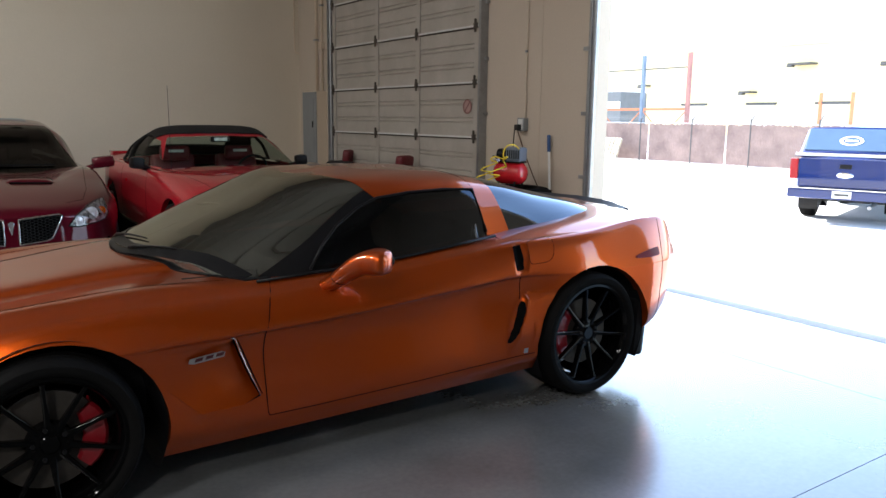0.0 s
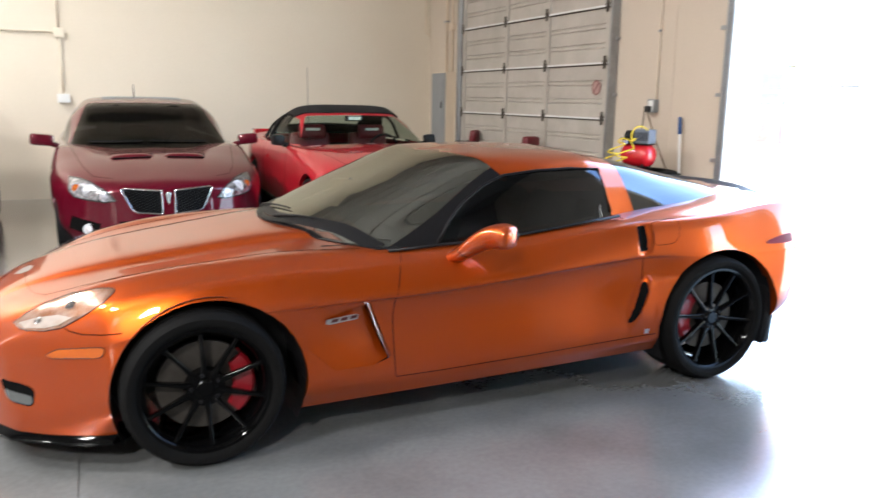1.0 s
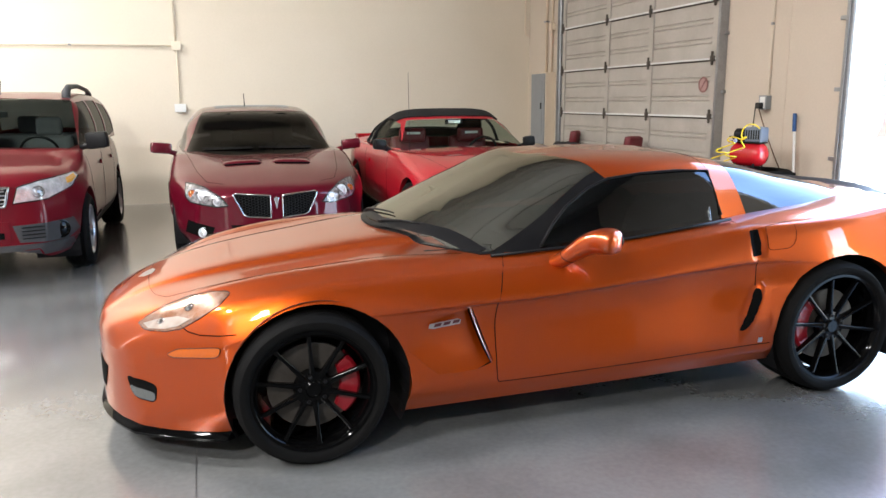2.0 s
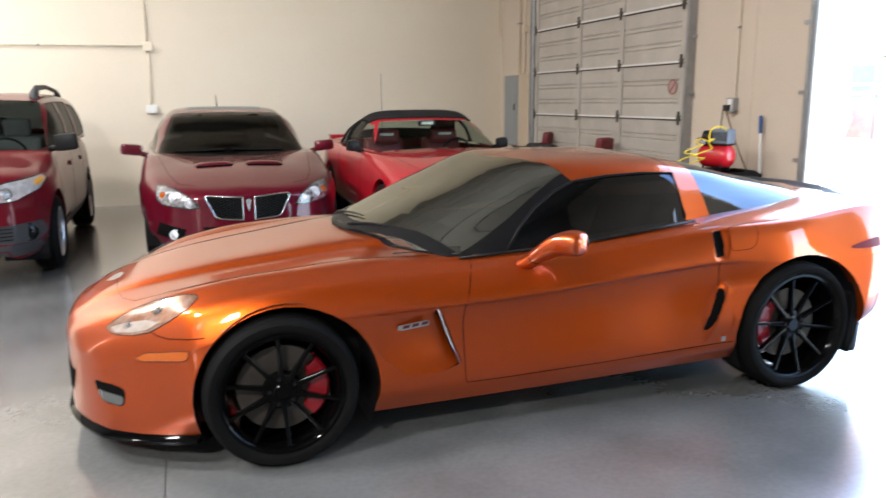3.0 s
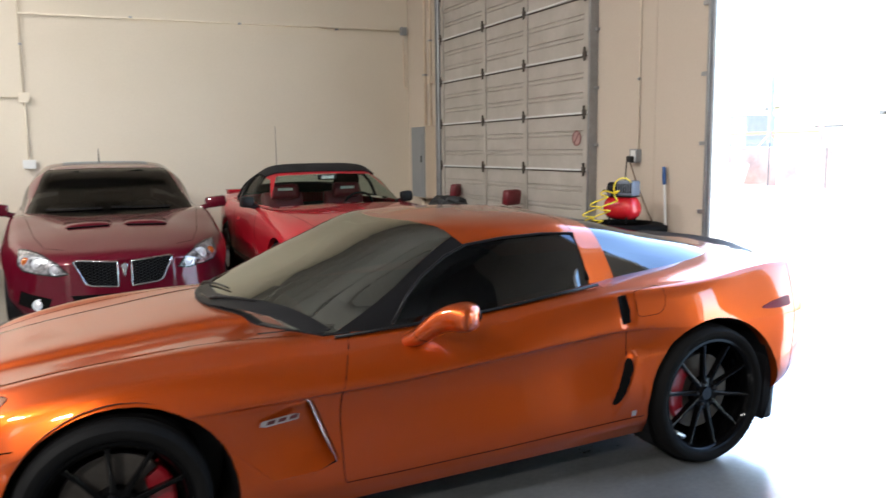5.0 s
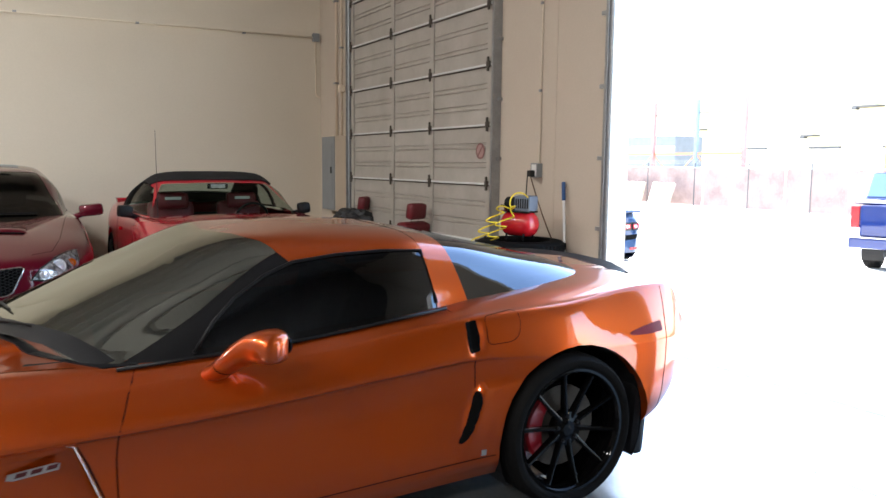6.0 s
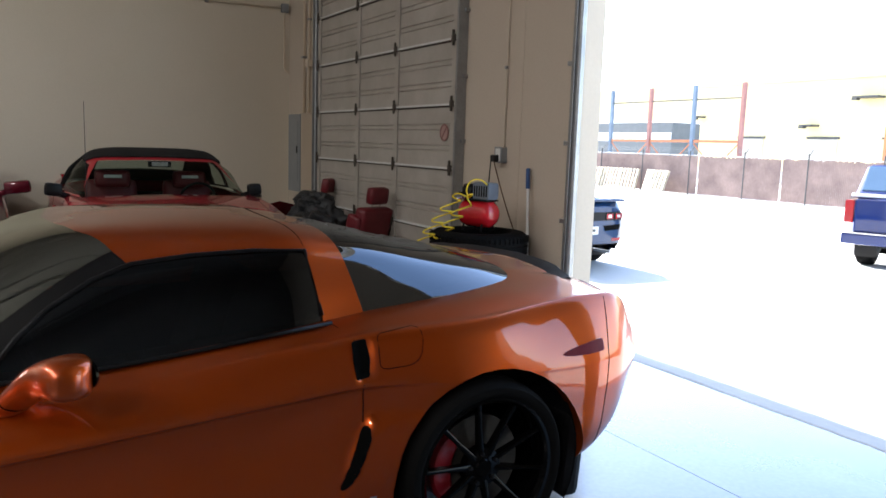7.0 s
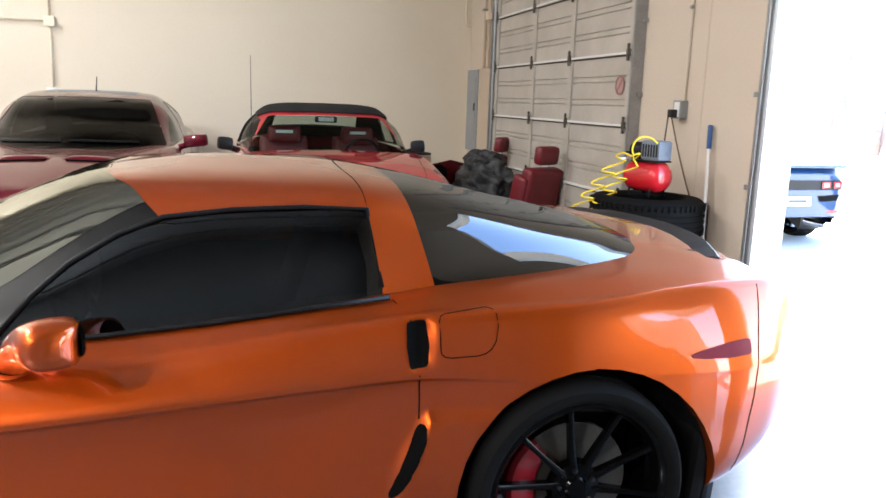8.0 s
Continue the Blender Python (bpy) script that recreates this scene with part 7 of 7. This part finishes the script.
fence()
racks()
warehouse()
box_trailer()
for y, lean, x in ((22.1, 72, 25.7), (21.8, 68, 25.5), (23.9, 75, 25.8), (25.1, 74, 25.8), (26.3, 72, 25.7)):
    pallet(pose(x, y, GZ + .58, 0, -lean, 0) @ pose(0, 0, 0, 0, 0, 0), "pale weathered wooden pallet leaning on the fence")


def frame_post(y0, y1):
    p = empty("sign_frame", pose(26.5, 0, GZ), "bare steel goalpost frame behind the fence", "steel frame")
    for y in (y0, y1):
        part("post", boxed(-.05, .05, y - .05, y + .05, 0, 3.0, bevel=.005), M["rackorange"], p)
    part("crossbar", boxed(-.04, .04, y0, y1, 2.6, 2.68, bevel=.005), M["darkgreen"], p)


frame_post(11.0, 12.2)


# ---- blue pickup with a canopy ----
def oval_decal():
    """An oval ring with two bars, lying on the sloping hatch glass."""
    d, n = Vector((.40, 0, -.46)).normalized(), Vector((.46, 0, .40)).normalized()
    o = Vector((4.90, 0, 1.76)) + d * .33 + n * .022
    m = Matrix((( -d.x, n.x, 0, o.x), (0, 0, 1, o.y), (-d.z, n.z, 0, o.z), (0, 0, 0, 1)))
    bm = spin(bmesh.new(), [(.74, 0), (1, 0), (1, .004), (.74, .004)], 40, m @ Matrix.Diagonal((.11, 1, .20, 1)))
    box(bm, -.02, .02, 0, .004, -.11, .11, m=m)
    return bm


def pickup():
    a = radians(17)
    L = 5.4
    rear = Vector((12.25, 3.5, -0.325))
    o = rear + Vector((math.cos(a), math.sin(a), 0)) * L
    car = empty("pickup_truck", pose(o.x, o.y, o.z, 0, 0, 197), "dark blue pickup truck with a blue glazed canopy over its bed", "pickup truck")
    h, fa, ra = .985, .95, 4.25
    tree = shell(car, M["blue"], L, h, fa, ra, .38, .88, 1.10, 1.5, 1.16, 3.4, 1.26, .48, .2, .43, open_to=(1.6, 3.2))
    g, gt = cabin(1.35, 2.0, 2.9, 3.25, .90, .66, 1.14, 1.15, 1.80, 1.2, .15)
    glaze(car, g, M["blue"], [(1.2, -.8), (1.5, -.82), (2.03, -.62), (2.0, 0), (2.03, .62), (1.5, .82), (1.2, .8)], [[(1.75, 1.18), (2.15, 1.6), (2.85, 1.62), (2.9, 1.18)]], [(2.98, -.6), (3.2, -.62), (3.2, .62), (2.98, .6)], M["tint"], M["tint"])
    # canopy over the bed
    P = [(3.32, .93, 1.20, .80, 1.74), (4.9, .93, 1.22, .80, 1.76), (5.30, .93, 1.22, .84, 1.30)]
    bm = bmesh.new()
    rows = []
    for x, w0, z0, w1, z1 in P:
        rows.append([bm.verts.new(p) for p in ((x, -w0, z0), (x, -w1, z1 - .04), (x, -w1 + .08, z1), (x, 0, z1 + .02), (x, w1 - .08, z1), (x, w1, z1 - .04), (x, w0, z0))])
    for p, q in zip(rows, rows[1:]):
        for j in range(6):
            bm.faces.new((p[j], p[j + 1], q[j + 1], q[j]))
    bm.faces.new(rows[0])
    bm.faces.new(rows[-1])
    cap = part("canopy", bm, M["blue"], car, "blue fibreglass bed canopy", smooth=True, angle=30)
    bm = boxed(-.012, .02, -.76, .76, -.56, -.04, bevel=.01)
    for v in bm.verts:
        d = Vector((.40, 0, -.46)).normalized()
        n = Vector((.46, 0, .40)).normalized()
        v.co = Vector((4.90, 0, 1.76)) + d * (-v.co.z) + n * v.co.x + Vector((0, v.co.y, 0))
    part("canopy_window", bm, M["skyglass"], cap, "glass canopy hatch with the sky's reflection in its colour")
    part("hatch_rail", boxed(5.26, 5.32, -.90, .90, 1.235, 1.29, bevel=.01), M["whitepole"], cap)
    for side in (-1, 1):
        for x in (fa, ra):
            wheel(car, x, side * .82, .37, side, .37, .26, .22, 6, "alloy", .2, .03)
        part("tail_lamp", boxed(5.27, 5.41, side * .89 - .07, side * .89 + .07, .80, 1.18, bevel=.02), M["redlens"], car, "red tail lamp")
        mirror(car, 1.75, side * .98, 1.22, side, M["black"], .2, .2, .12)
        bm = boxed(3.5, 4.8, side * .905 - .01, side * .905 + .01, 1.34, 1.62, bevel=.008)
        for v in bm.verts:
            v.co.y -= side * (v.co.z - 1.2) * .23 - side * .02
        part("canopy_side_window", bm, M["tint"], cap)
    tg = part("tailgate", boxed(5.30, 5.42, -.80, .80, .66, 1.20, bevel=.025), M["blue"], car, "blue tailgate")
    part("handle", boxed(5.415, 5.44, -.10, .10, 1.02, 1.10, bevel=.01), M["black"], tg)
    bm = spin(bmesh.new(), [(0, .02), (.8, .018), (1, .005), (1, -.01), (0, -.01)], 32, Matrix.Translation((5.42, 0, .90)) @ pose(0, 0, 0, 0, 0, -90) @ Matrix.Diagonal((.14, 1, .055, 1)), closed=False)
    part("badge", bm, M["chrome"], tg, "plain oval badge")
    bp = part("rear_bumper", boxed(5.36, 5.56, -.94, .94, .46, .64, bevel=.03), M["blue"], car, "blue step bumper with a bright edge")
    part("bumper_step", boxed(5.38, 5.57, -.95, .95, .642, .66, bevel=.006), M["chrome"], bp)
    part("window_decal", oval_decal(), M["whitepole"], cap, "pale oval decal")
    part("number_plate", boxed(5.56, 5.57, -.16, .16, .49, .62, bevel=.004), M["whitepole"], bp)
    part("plate_bar", boxed(5.571, 5.574, -.12, .12, .535, .575), M["darkgreen"], bp)
    part("exhaust", tube(bmesh.new(), [(4.6, .4, .34), (5.45, .45, .34)], .035, 10), M["galv"], car)
    part("axle", tube(bmesh.new(), [(ra, -.8, .37), (ra, .8, .37)], .06, 10), M["darkgreen"], car)
    return car


# opaque blue base colour carries the sky reflected in the hatch glass
M["skyglass"] = stuff_mat("sky_toned_glass", (0.05, 0.09, 0.15), 0.06, coat=0.6, vary=0.1)
pickup()


# ---- blue coupe parked beside the doorway ----
def blue_coupe():
    car = empty("blue_coupe", pose(7.36, 10.12, -0.30, 0, 0, -90), "dark blue coupe parked outside with red twin tail lamps", "car")
    h, L, fa, ra = .94, 4.62, .95, 3.7
    tree = shell(car, M["carblue"], L, h, fa, ra, .345, .70, .93, 1.6, .97, 3.9, 1.07, .22, .3, .385)
    g, gt = cabin(1.45, 2.25, 3.0, 4.15, .85, .60, .98, .97, 1.38, 1.08, .26)
    glaze(car, g, M["carblue"], [(1.0, -.8), (1.66, -.8), (2.3, -.58), (2.25, 0), (2.3, .58), (1.66, .8), (1.0, .8)], [[(1.9, 1.0), (2.45, 1.28), (3.0, 1.28), (3.5, 1.05), (3.5, 1.0)]], [(3.1, -.54), (4.05, -.66), (4.05, .66), (3.1, .54)], M["tint"], M["tint"])
    for side in (-1, 1):
        for x in (fa, ra):
            wheel(car, x, side * .80, .34, side, .34, .25, .24, 5, "gloss", .2, .028)
        mirror(car, 1.9, side * .93, 1.02, side, M["carblue"])
        for y in (.42, .62):
            lamp = patch(tree, car, [(side * (y - .075), .885), (side * (y + .085), .885), (side * (y + .09), .80), (side * (y - .07), .79)], "x", 1, M["redlens"], "tail_lamp", .010, "red square tail lamp", edge=.008, edge_mat=M["black"])
            patch(tree, lamp, [(side * (y - .03), .86), (side * (y + .04), .86), (side * (y + .045), .82), (side * (y - .025), .815)], "x", 1, M["lampsilver"], "reversing_lamp", .014, "pale inner lamp")
        part("exhaust", tube(bmesh.new(), [(4.2, side * .52, .30), (4.60, side * .52, .30)], .045, 12), M["chrome"], car)
        patch(tree, car, [(side * .50, .50), (side * .72, .50), (side * .72, .46), (side * .50, .46)], "x", 1, M["redlens"], "reflector", .004)
        patch(tree, car, [(side * .30, .70), (side * .70, .71), (side * .66, .63), (side * .34, .62)], "x", 1, M["dark"], "bumper_recess", .003, "dark recess in the bumper")
    patch(tree, car, [(-.74, .905), (.74, .905), (.74, .775), (-.74, .775)], "x", 1, M["black"], "tail_panel", .003, "black panel between the tail lamps", grid=.03)
    plate = patch(tree, car, [(-.20, .69), (.20, .69), (.20, .57), (-.20, .57)], "x", 1, M["whitepole"], "number_plate", .006)
    patch(tree, plate, [(-.14, .65), (.14, .65), (.14, .61), (-.14, .61)], "x", 1, M["darkgreen"], "plate_bar", .010)
    patch(tree, car, [(-.74, .44), (.74, .44), (.64, .25), (-.64, .25)], "x", 1, M["black"], "lower_valance", .006, "black lower valance", grid=.03)
    part("rear_spoiler", boxed(4.38, 4.60, -.72, .72, 1.06, 1.10, bevel=.015), M["carblue"], car)
    return car


blue_coupe()
